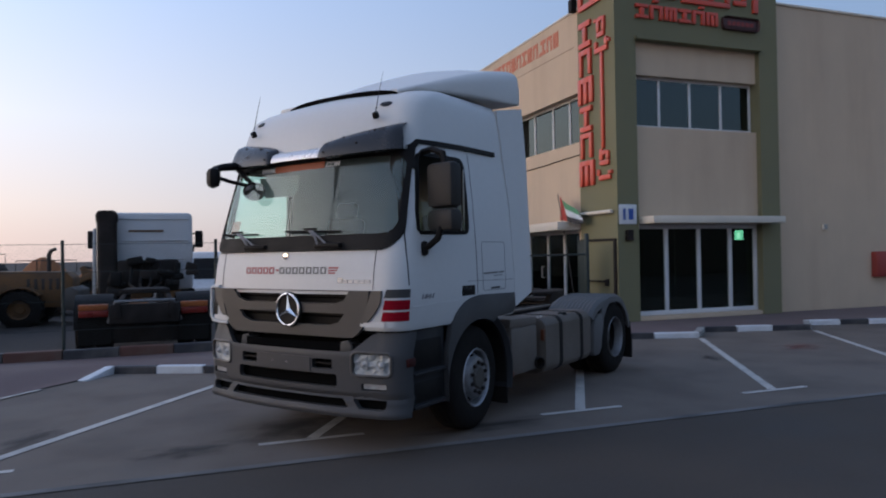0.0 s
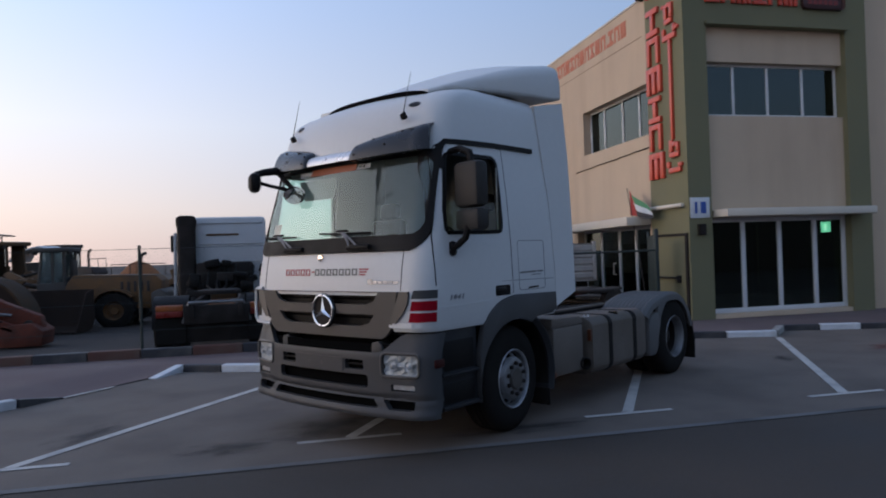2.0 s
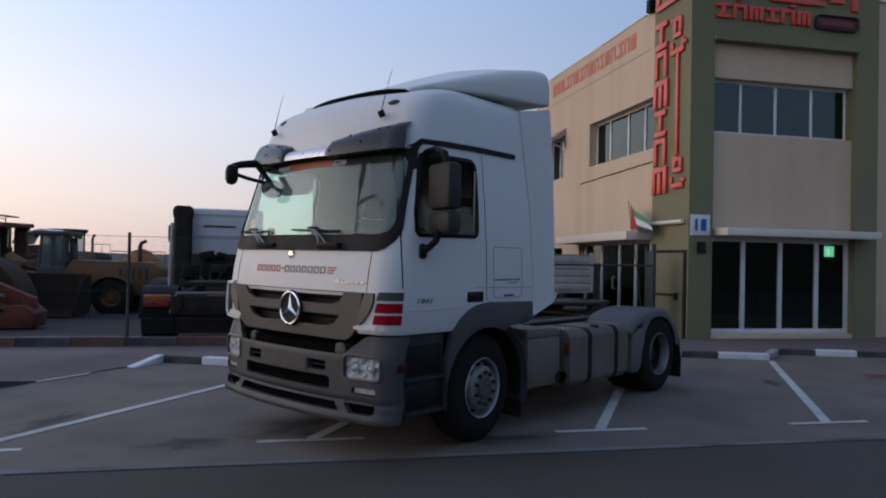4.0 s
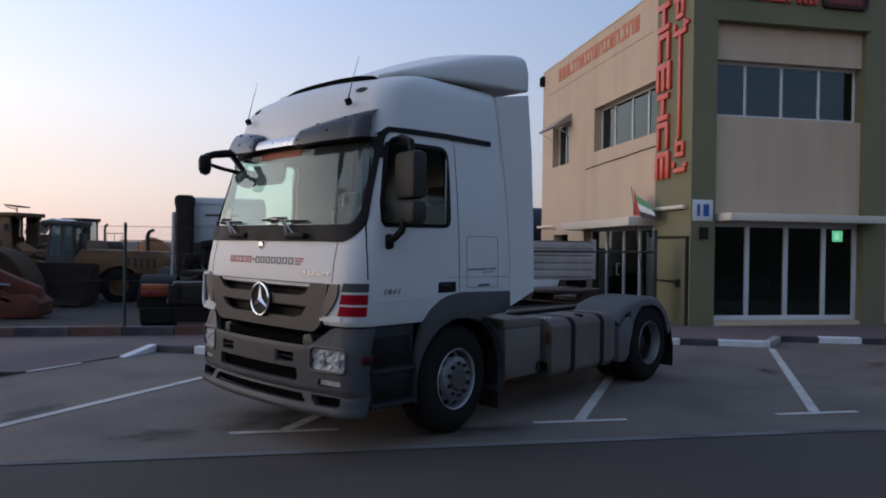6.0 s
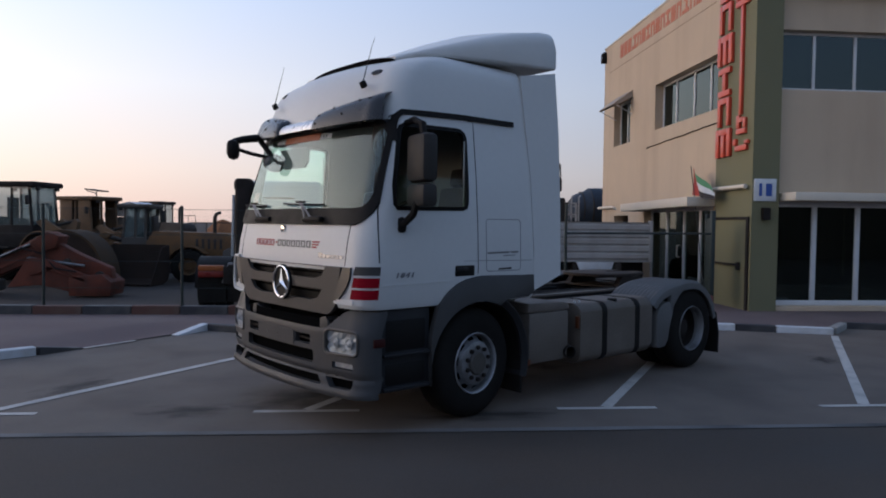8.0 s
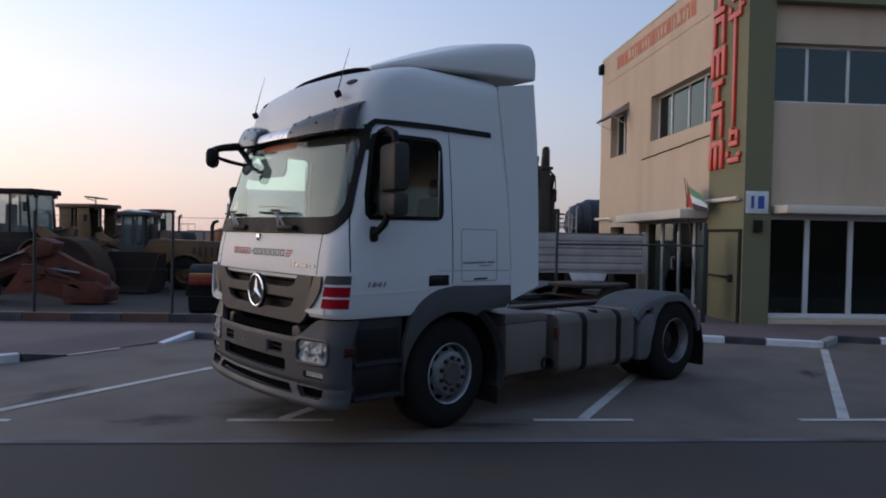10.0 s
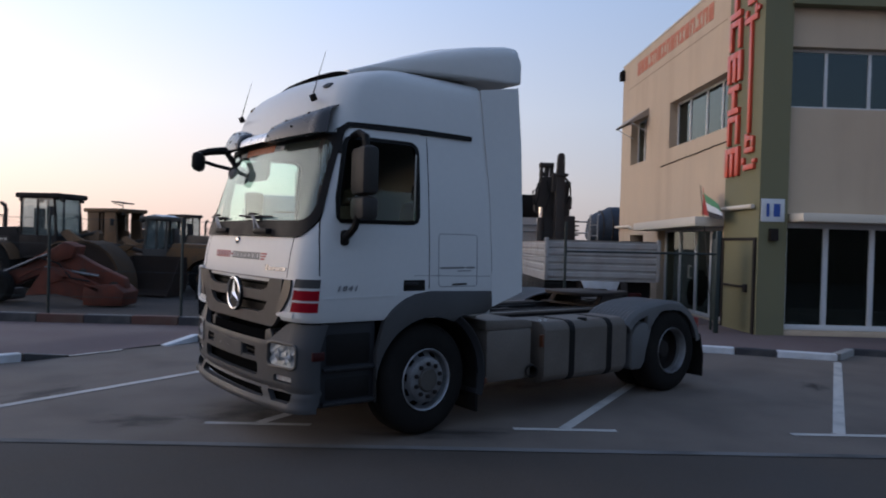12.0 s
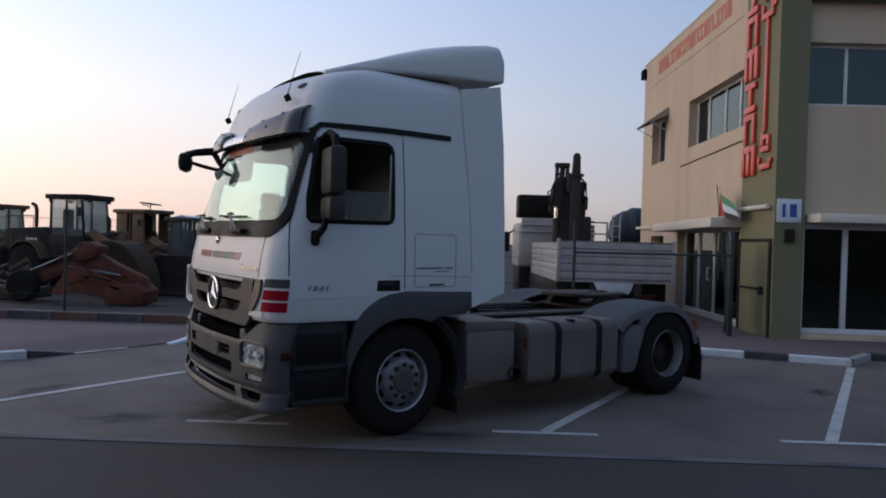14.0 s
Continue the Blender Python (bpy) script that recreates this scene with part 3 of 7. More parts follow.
# right-hand front
bm = B()
box(bm, 13.97, 30, 13.6, 13.9, -0.02, 7.82)
part("plain_front_wall", bm, M_BEIGE, office, smooth=False)
bm = B()
box(bm, 13.97, 30.1, 13.56, 13.94, 7.82, 7.88, 0.01)
part("front_coping", bm, M_CREAM, office)
bm = B()
box(bm, 9.9, 13.68, 12.92, FY + 0.128, 2.31, 2.47, 0.012)
part("entrance_canopy", bm, M_CREAM, office)
bm = B()
box(bm, 9.835, 13.395, FY + 0.03, FY + 0.128, ZP - 0.05, 0.19, 0.01)
part("front_step", bm, M_BEIGE, office)


def window(axis, plane, u0, u1, z0, z1, mull, parent, depth=0.06, fw=0.06, sill=True):
    """A glazed opening: frame with mullions, panes, sill. axis 'x': on a wall x = plane, with u along y."""
    def bx(b, a0, a1, c0, c1, e0, e1, bev=0.0):
        return box(b, c0, c1, a0, a1, e0, e1, bev) if axis == 'x' else box(b, a0, a1, c0, c1, e0, e1, bev)
    bm = B()
    for a0, a1, e0, e1 in [(u0, u0 + fw, z0, z1), (u1 - fw, u1, z0, z1), (u0 + fw, u1 - fw, z0, z0 + fw), (u0 + fw, u1 - fw, z1 - fw, z1)] + [(m - fw / 2, m + fw / 2, z0 + fw, z1 - fw) for m in mull]:
        bx(bm, a0, a1, plane, plane + depth, e0, e1, 0.006)
    fr = part("window_frame" if sill else "frame", bm, M_ALU, parent)
    cuts = [u0 + fw] + [v for m in mull for v in (m - fw / 2, m + fw / 2)] + [u1 - fw]
    for a0, a1 in zip(cuts[::2], cuts[1::2]):
        bm = B()
        bx(bm, a0 - 0.005, a1 + 0.005, plane + depth / 2 - 0.004, plane + depth / 2 + 0.004, z0 + fw - 0.005, z1 - fw + 0.005)
        part("pane", bm, M_PANE if sill else M_SHOP, fr, smooth=False)
    return fr


window('y', FY + 0.3, 9.83, 13.39, 4.55, 5.74, [10.67, 11.55, 12.47], office)
window('x', SX + 0.22, 14.95, 18.66, 4.4, 5.62, [15.84, 16.72, 17.77], office)
window('x', SX + 0.22, 20.6, 22.12, 4.31, 5.68, [21.45], office)
window('y', FY + 0.18, 9.835, 13.395, 0.2, 2.3, [10.71, 11.64, 12.57], office, 0.08, 0.1, False)
window('x', SX + 0.2, 15.1, 19.3, 0.12, 2.25, [16.2, 17.1, 18.17], office, 0.08, 0.09, False)
bm = B()
tube(bm, [(SX + 0.2, 17.32, 1.0), (SX + 0.13, 17.32, 1.0), (SX + 0.13, 17.32, 1.3), (SX + 0.2, 17.32, 1.3)], 0.018, 8)
part("door_pull", bm, M_CREAM, office)
# a folded sheet-metal hood on two struts over the small window
bm = B()
prism(bm, [(SX - 0.001, 5.84), (SX - 0.57, 5.42), (SX - 0.57, 5.4), (SX - 0.001, 5.81)], 'y', 20.42, 21.9)
hood = part("window_hood", bm, mat("dusty_grey_sheet_metal", (0.3, 0.25, 0.2), 0.6, vary=0.15), office, "sloping sheet-metal window hood")
for y in (20.44, 21.86):
    bm = B()
    prism(bm, [(SX - 0.001, 5.8), (SX - 0.56, 5.4), (SX - 0.53, 5.37), (SX - 0.001, 5.62)], 'y', y - 0.012, y + 0.012)
    part("gusset", bm, bpy.data.materials["dusty_grey_sheet_metal"], hood)
    bm = B()
    tube(bm, [(SX - 0.54, y, 5.4), (SX - 0.002, y, 5.12)], 0.012, 6)
    part("strut", bm, M_ALU, hood)
bm = B()
prism(bm, [(15.03, 2.235), (15.03, 2.44), (19.45, 2.39), (19.45, 2.19)], 'x', 8.67, SX - 0.002, 0.01)
part("side_canopy", bm, M_CREAM, office)
bm = B()
tube(bm, [(SX, 21.75, 2.3), (SX - 0.07, 21.8, 2.35), (SX - 0.08, 21.95, 2.37), (SX - 0.08, 23.3, 2.37)], 0.045, 10)
part("drain_pipe", bm, M_CREAM, office)
bm = B()
box(bm, 9.255, 9.269, 13.52, 14.85, ZP, 1.93)
door = part("side_door", bm, M_GREEN, office, "flush olive green metal door")
bm = B()
for y0, y1, z0, z1 in [(13.43, 13.52, ZP, 1.99), (14.85, 14.93, ZP, 1.99), (13.52, 14.85, 1.93, 1.99)]:
    box(bm, 9.235, 9.269, y0, y1, z0, z1)
part("door_frame", bm, M_CHASSIS, door)
bm = B()
box(bm, 9.2, 9.254, 13.78, 14.8, 0.985, 1.025, 0.005); box(bm, 9.19, 9.254, 13.72, 13.82, 0.9, 1.06, 0.008)
part("push_bar", bm, M_CHASSIS, door)

# ---- the white tractor unit ----
TRUCK = pose(1.043, 6.459, 0, 0, 0, 35.8)
truck = thing("semi_truck", "white two-axle tractor unit with a high-roof sleeper cab, parked over bays", "truck", TRUCK)
Q = math.pi / 2


def cab_ring(z, xf, w, r, bow, xr, off=0.0, n=7, m=10):
    """The cab's outline at a height, from the rear of the near side round the front: half-width w, corner radius r, the front bowed."""
    xf, w, xr = xf + off, w - off, xr - off
    pts = [(xr, -w), (xr * 0.6 + (xf + bow + r) * 0.4, -w)]
    x0 = xf + bow
    for i in range(n):
        a = i / (n - 1) * Q
        pts.append((x0 + r - r * math.sin(a), -(w - r) - r * math.cos(a)))
    for i in range(1, m):
        y = -(w - r) + 2 * (w - r) * i / m
        pts.append((xf + bow * (y / (w - r)) ** 2, y))
    for i in range(n):
        a = (1 - i / (n - 1)) * Q
        pts.append((x0 + r - r * math.sin(a), (w - r) + r * math.cos(a)))
    pts += [(xr * 0.6 + (xf + bow + r) * 0.4, w), (xr, w)]
    return [(x, y, z) for x, y in pts]


CAB = [(1.065, 0.05, 1.225, 0.2, 0.05, 2.04), (1.10, 0.03, 1.238, 0.2, 0.05, 2.05), (1.41, 0.03, 1.245, 0.22, 0.06, 2.06), (1.6, 0.045, 1.24, 0.22, 0.07, 2.05),
       (1.78, 0.075, 1.235, 0.22, 0.08, 2.04), (2.2, 0.175, 1.205, 0.21, 0.1, 2.035), (2.58, 0.27, 1.165, 0.2, 0.11, 2.02), (2.70, 0.285, 1.15, 0.2, 0.12, 2.015),
       (2.85, 0.308, 1.14, 0.21, 0.115, 2.0), (2.95, 0.34, 1.13, 0.22, 0.11, 1.995), (3.05, 0.388, 1.118, 0.23, 0.105, 1.99), (3.12, 0.447, 1.106, 0.25, 0.105, 1.985),
       (3.18, 0.54, 1.085, 0.27, 0.11, 1.985), (3.235, 0.68, 1.03, 0.3, 0.12, 1.985), (3.275, 0.82, 0.94, 0.28, 0.1, 1.985), (3.31, 1.1, 0.74, 0.2, 0.06, 1.985)]


def cab_front(y, z, off=0.0):
    """x of the cab's front skin at a place."""
    for a, b in zip(CAB, CAB[1:]):
        if a[0] <= z <= b[0]:
            t = (z - a[0]) / (b[0] - a[0])
            _, xf, w, r, bow, _ = [p + (q - p) * t for p, q in zip(a, b)]
            w0, ay = w - r, abs(y)
            if ay <= w0:
                return xf + bow * (ay / w0) ** 2 - off
            q = min(1.0, (ay - w0) / r)
            return xf + bow + r - r * math.sqrt(max(0, 1 - q * q)) - off
    return CAB[0][1] - off


def flank(x, z):
    """Half-width of the cab at a place on its flank, round the front corner too."""
    for a, b in zip(CAB, CAB[1:]):
        if a[0] <= z <= b[0]:
            t = (z - a[0]) / (b[0] - a[0])
            _, xf, w, r, bow, _ = [p + (q - p) * t for p, q in zip(a, b)]
            d = min(r, max(0, xf + bow + r - x))
            return w - r + math.sqrt(r * r - d * d)
    return CAB[0][2]


def cab_side(z):
    for a, b in zip(CAB, CAB[1:]):
        if a[0] <= z <= b[0]:
            return a[2] + (b[2] - a[2]) * (z - a[0]) / (b[0] - a[0])
    return CAB[0][2]


bm = B()
loft(bm, [cab_ring(*c) for c in CAB], True, True)
cab = part("cab", bm, M_WHITE, truck, "white glossy cab shell with dulled paint")
inner = B()
loft(inner, [cab_ring(c[0] + (0.06 if i == 0 else -0.05 if i == len(CAB) - 1 else 0), *c[1:], off=0.06) for i, c in enumerate(CAB[:-1])], True, True)
wins = B()
DOORWIN = [(0.42, 1.89), (1.14, 1.9), (1.18, 1.915), (1.197, 1.96), (1.205, 2.48), (1.203, 2.53), (1.187, 2.567), (1.15, 2.59), (1.1, 2.595), (0.535, 2.59), (0.5, 2.57), (0.483, 2.52), (0.4, 2.08), (0.397, 1.92)]
prism(wins, DOORWIN, 'y', -2, 2)
scr = B()
SCREEN = [(-1.155, 2.0), (-1.14, 1.9), (-1.08, 1.86), (1.08, 1.86), (1.14, 1.9), (1.155, 2.0), (1.125, 2.54), (1.05, 2.6), (-1.05, 2.6), (-1.125, 2.54)]
prism(scr, SCREEN, 'x', -1, 0.62)
nose = B()
prism(nose, [(-0.86, 0.9), (0.86, 0.9), (0.9, 1.37), (-0.9, 1.37)], 'x', -1, 0.2)
cut(cab, [part("cutter", b, m, truck, smooth=False) for b, m in ((inner, M_CABIN), (wins, M_BLACK), (scr, M_BLACK), (nose, M_BLACK))])


def front_patch(bm, y0, y1, z0, z1, off, ny=24, nz=8, thick=0.0, shape=None):
    """A skin that follows the cab's front between y0..y1, z0..z1."""
    def at(i, j, o):
        z = z0 + (z1 - z0) * j / nz
        y = y0 + (y1 - y0) * i / ny
        if shape:
            y = shape(y, z)
        return (cab_front(y, z, o), y, z)
    rows = [[bm.verts.new(at(i, j, off)) for i in range(ny + 1)] for j in range(nz + 1)]
    for a, b in zip(rows, rows[1:]):
        for i in range(ny):
            bm.faces.new((a[i], a[i + 1], b[i + 1], b[i]))
    if thick:
        bmesh.ops.recalc_face_normals(bm, faces=bm.faces)
        bmesh.ops.solidify(bm, geom=bm.faces[:], thickness=thick)
    return bm


# black screen surround, cut from a skin on the cab
bm = B()
front_patch(bm, -1.0, 1.0, 1.748, 2.625, 0.006, 46, 18, shape=lambda y, z: y * (1.195 - 0.062 * (z - 1.75) / 0.85))
bmesh.ops.recalc_face_normals(bm, faces=bm.faces)
bmesh.ops.solidify(bm, geom=bm.faces[:], thickness=-0.012)
surround = part("screen_surround", bm, M_BLACK, truck, "black border round the windscreen")
sc2 = B()
prism(sc2, [(-1.138, 2.05), (-1.13, 1.98), (-1.105, 1.925), (-1.06, 1.897), (-0.99, 1.889), (0.99, 1.889), (1.06, 1.897), (1.105, 1.925), (1.13, 1.98), (1.138, 2.05), (1.112, 2.5), (1.08, 2.55), (1.0, 2.575), (-1.0, 2.575), (-1.08, 2.55), (-1.112, 2.5)], 'x', -1, 0.72)
trims = [sc2]
for s in (-1, 1):
    c = B()
    prism(c, [(s * 0.99, 1.7), (s * 1.35, 1.7), (s * 1.35, 1.95), (s * 1.184, 1.95), (s * 1.178, 1.895), (s * 1.16, 1.845), (s * 1.13, 1.803), (s * 1.09, 1.772), (s * 1.04, 1.754)], 'x', -1, 0.9)
    trims.append(c)
cut(surround, [part("cutter", c, M_BLACK, truck, smooth=False) for c in trims])
bm = B()
front_patch(bm, -1.0, 1.0, 1.865, 2.59, 0.002, 40, 8, shape=lambda y, z: y * (1.153 - 0.025 * (z - 1.87) / 0.7))
screen = part("windscreen", bm, M_SCREEN, truck, "large bowed windscreen")
screen.visible_shadow = False
for s in (-1, 1):
    bm = B()
    rows = []
    for j in range(9):
        z = 1.885 + (0.28 if s < 0 else 0.72) * j / 8
        xa = 0.385 + 0.09 * (z - 1.89) / 0.7
        rows.append([bm.verts.new((xa + (1.21 - xa) * i / 10, s * (flank(xa + (1.21 - xa) * i / 10, z) - 0.02), z)) for i in range(11)])
    for a, b in zip(rows, rows[1:]):
        for i in range(10):
            bm.faces.new((a[i], a[i + 1], b[i + 1], b[i]))
    g = part("door_window", bm, glass("door_glass", (0.72, 0.9, 0.85), 0, 1.5) if s < 0 else bpy.data.materials["door_glass"], truck, "half-lowered door window" if s < 0 else "", smooth=False)
    g.visible_shadow = False
    bm = B()
    box(bm, 1.168, 1.182, min(s * 1.2, s * 1.19), max(s * 1.2, s * 1.19), 1.92, 2.5, 0.003)
    part("window_channel", bm, M_KG, truck)


# ---- cab furniture seen through the glass ----
bm = B()
loft(bm, [[(0.42, -1.1, 1.45), (0.42, 1.1, 1.45)], [(0.2, -1.1, 1.62), (0.2, 1.1, 1.62)], [(0.24, -1.1, 1.78), (0.24, 1.1, 1.78)], [(0.5, -1.1, 1.84), (0.5, 1.1, 1.84)], [(0.68, -1.1, 1.74), (0.68, 1.1, 1.74)], [(0.68, -1.1, 1.3), (0.68, 1.1, 1.3)]], False)
part("dashboard", bm, M_CHASSIS, truck, "dark grey dashboard")
for y in (-0.68, 0.68):
    bm = B()
    box(bm, 0.95, 1.45, y - 0.26, y + 0.26, 1.35, 1.55, 0.06)
    seat = part("seat", bm, M_CHASSIS, truck, "dark fabric seat")
    bm = B()
    obox(bm, (1.55, y, 1.8), 0.14, 0.5, 0.65, Matrix.Rotation(0.15, 4, 'Y'), 0.05)
    obox(bm, (1.62, y, 2.22), 0.1, 0.28, 0.18, Matrix.Rotation(0.15, 4, 'Y'), 0.04)
    part("backrest", bm, M_CHASSIS, seat)
bm = B()
ringpts = [(0.84 + 0.14 * math.sin(a * math.pi / 12), -0.68 + 0.24 * math.cos(a * math.pi / 12), 1.78 + 0.19 * math.sin(a * math.pi / 12)) for a in range(25)]
tube(bm, ringpts, 0.016, 8, False)
tube(bm, [(0.7, -0.68, 1.68), (0.84, -0.68, 1.78)], 0.04)
tube(bm, [(0.84, -0.92, 1.78), (0.84, -0.44, 1.78)], 0.018)
part("steering_wheel", bm, M_BLACK, truck)

# ---- roof deflector and side fairings ----
bm = B()
secs = [(0.72, 3.19, 3.25, 0.78), (0.9, 3.255, 3.3, 0.86), (1.25, 3.28, 3.425, 0.98), (1.6, 3.29, 3.54, 1.06), (1.95, 3.3, 3.635, 1.11), (2.3, 3.315, 3.7, 1.13), (2.43, 3.325, 3.705, 1.135), (2.48, 3.335, 3.64, 1.12)]
rings = []
for x, z0, z1, w in secs:
    r = min(0.13, (z1 - z0) * 0.45)
    pts = []
    for cy, cz, a0 in ((-w + r, z0 + 0.03, 180), (-w + r, z1 - r, 90), (w - r, z1 - r, 0), (w - r, z0 + 0.03, -90)):
        rr = r if cz > z0 + 0.03 else 0.03
        cyy = cy if rr == r else math.copysign(w - 0.03, cy)
        span = [a0 + 90 - 90 * i / 4 for i in range(5)] if cz > z0 + 0.03 else ([a0 + 90 - 90 * i / 4 for i in range(5)])
        for a in span:
            pts.append((x, cyy + rr * math.cos(radians(a)), cz + rr * math.sin(radians(a))))
    crown = 0.012 + 0.128 * min(1, max(0, (x - 0.8) / 1.4))
    k = pts.index(max(pts, key=lambda p: p[2]))
    top = [(x, w * 0.8 * t, z1 + crown * (1 - t * t)) for t in (-0.75, -0.5, -0.25, 0, 0.25, 0.5, 0.75)]
    half = len(pts) // 2
    rings.append(pts[:half] + top + pts[half:])
loft(bm, rings, True, True)
part("roof_deflector", bm, M_WHITE, truck, "white roof air deflector")
# matte black strip stands for the shaded slot under the deflector
bm = B()
rows = []
for k in range(4):
    row = []
    for i in range(35):
        u = i / 34
        y = -0.8 + 1.42 * u
        end = math.sqrt(max(0.02, 1 - (2 * u - 1) ** 4))
        z = 3.2 + (0.056 + 0.022 * (1 - (y / 0.8) ** 2)) * end * k / 3
        row.append(bm.verts.new((0.704 - 0.004 * k, y, z)))
    rows.append(row)
for a, b in zip(rows, rows[1:]):
    for i in range(34):
        bm.faces.new((a[i], a[i + 1], b[i + 1], b[i]))
bmesh.ops.recalc_face_normals(bm, faces=bm.faces)
bmesh.ops.solidify(bm, geom=bm.faces[:], thickness=0.02)
part("roof_band", bm, M_RECESS, truck, "black strip drawn as the shaded slot across the roof's brow")
for s in (-1, 1):
    bm = B()
    out = [(2.05, 1.13, 1.247), (2.47, 1.27, 1.235), (2.455, 1.95, 1.23), (2.42, 2.7, 1.22), (2.375, 3.27, 1.2), (1.96, 3.2, 1.12), (1.99, 2.73, 1.165), (2.03, 2.2, 1.215), (2.06, 1.5, 1.247)]
    a = [bm.verts.new((x, s * y, z)) for x, z, y in out]
    b = [bm.verts.new((x + 0.02, s * (y - 0.05), z)) for x, z, y in out]
    bm.faces.new(a); bm.faces.new(b[::-1])
    for i in range(len(a)):
        j = (i + 1) % len(a)
        bm.faces.new((a[i], b[i], b[j], a[j]))
    part("side_fairing", bm, M_WHITE, truck, "white side wind fairing")

# ---- trim on the cab ----
def side_strip(name, pts, w, material, parent=None, proud=0.004, s=-1):
    """A flat strip along a path of (x, z) on the cab's flank."""
    bm = B()
    raw = [Vector((p[0], p[1])) for p in pts]
    pts = [raw[0]]
    for a, b in zip(raw, raw[1:]):
        k = max(1, int(abs(b.y - a.y) / 0.06))
        pts += [a.lerp(b, (i + 1) / k) for i in range(k)]
    L, R, L2, R2 = [], [], [], []
    for i, p in enumerate(pts):
        d = (pts[min(i + 1, len(pts) - 1)] - pts[max(i - 1, 0)]).normalized()
        nrm = Vector((-d.y, d.x)) * (w / 2)
        for q, la, lb in ((p + nrm, L, L2), (p - nrm, R, R2)):
            y = flank(q.x, q.y)
            la.append(bm.verts.new((q.x, s * (y + proud), q.y)))
            lb.append(bm.verts.new((q.x, s * (y - 0.004), q.y)))
    for i in range(len(pts) - 1):
        bm.faces.new((L[i], L[i + 1], R[i + 1], R[i]))
        bm.faces.new((L[i], L2[i], L2[i + 1], L[i + 1])); bm.faces.new((R[i], R[i + 1], R2[i + 1], R2[i]))
    for k in (0, -1):
        bm.faces.new((L[k], R[k], R2[k], L2[k]))
    return part(name, bm, material, parent or truck)


for s in (-1, 1):
    side_strip("gutter_trim", [(0.43, 2.45), (0.445, 2.58), (0.47, 2.65), (0.52, 2.695), (0.8, 2.705), (1.2, 2.715), (1.83, 2.715)], 0.045, M_BLACK, proud=0.018, s=s)
    seam = [(0.243, 1.445), (0.246, 1.72), (0.258, 1.86), (0.296, 2.035), (0.342, 2.26), (0.386, 2.53), (0.41, 2.62), (0.45, 2.665), (0.52, 2.685), (1.312, 2.69), (1.314, 1.9), (1.32, 1.32)]
    side_strip("door_seam", seam, 0.008, M_BLACK, proud=0.0015, s=s)
    side_strip("pillar_trim", [(0.262, 1.92), (0.278, 2.035), (0.325, 2.26), (0.37, 2.53), (0.395, 2.62)], 0.034, M_BLACK, proud=0.002, s=s)
    side_strip("body_crease", [(0.27, 1.262), (0.6, 1.268), (0.98, 1.275)], 0.014, M_WHITE, proud=0.005, s=s)
    # grey strips draw the shade line of the flank's crease
    side_strip("door_crease", [(0.25, 1.452), (1.31, 1.44)], 0.004, M_CABIN, proud=0.0015, s=s)
    side_strip("door_crease", [(1.335, 1.44), (2.03, 1.43)], 0.006, M_CABIN, proud=0.0015, s=s)
    ring = DOORWIN + [DOORWIN[0], DOORWIN[1]]
    side_strip("window_seal", ring, 0.034, M_BLACK, proud=0.006, s=s)
    hatch = [(1.45, 1.34), (1.86, 1.34), (1.872, 1.36), (1.872, 1.79), (1.85, 1.815), (1.44, 1.815), (1.42, 1.79), (1.425, 1.36), (1.45, 1.34)]
    side_strip("locker_seam", hatch, 0.007, M_CABIN, proud=0.0015, s=s)
    side_strip("locker_latch", [(1.58, 1.358), (1.75, 1.361)], 0.016, M_CHASSIS, proud=0.003, s=s)
    bm = B()
    box(bm, 1.04, 1.28, s * 1.215 if s > 0 else -1.247, 1.247 if s > 0 else s * 1.215, 1.305, 1.41, 0.012)
    handle = part("door_handle", bm, M_BLACK, truck, "black recessed door handle")
    bm = B()
    box(bm, 1.06, 1.2, s * 1.24 if s > 0 else -1.256, 1.256 if s > 0 else s * 1.24, 1.36, 1.385, 0.008)
    part("pull", bm, M_DGREY, handle)
    txt = bpy.data.curves.new("model_number", 'FONT')
    txt.body, txt.size, txt.extrude, txt.shear, txt.space_character = "1841", 0.072, 0.002, 0.25, 1.3
    txt.offset = 0.003
    txt.materials.append(M_BADGE)
    ob = new("model_number", txt)
    ob.parent = truck
    ob.matrix_local = pose(0.39 if s < 0 else 0.62, s * (flank(0.5, 1.34) + 0.003), 1.322, 90, 0, 0 if s < 0 else 180) @ Matrix.Diagonal((1.12, 0.8, 1, 1))
    ob["label"] = "grey model number"
    side_strip("lettering_bar", [(1.44, 1.507), (1.72, 1.511)], 0.018, M_LETGREY, proud=0.002, s=s)
    side_strip("lettering_bar", [(1.74, 1.511), (1.84, 1.512)], 0.018, M_LETGREY, proud=0.002, s=s)
    side_strip("lettering_bar", [(1.64, 1.48), (1.8, 1.483)], 0.01, M_CABIN, proud=0.002, s=s)


def corner_at(a, z, s, off):
    """A place on the cab's rounded front corner; a runs from the flank (0) to the front (90)."""
    for c, d in zip(CAB, CAB[1:]):
        if c[0] <= z <= d[0]:
            t = (z - c[0]) / (d[0] - c[0])
            _, xf, w, r, bow, _ = [p + (q - p) * t for p, q in zip(c, d)]
            break
    a = radians(a)
    return (xf + bow + r - (r + off) * math.sin(a), s * ((w - r) + (r + off) * math.cos(a)), z)


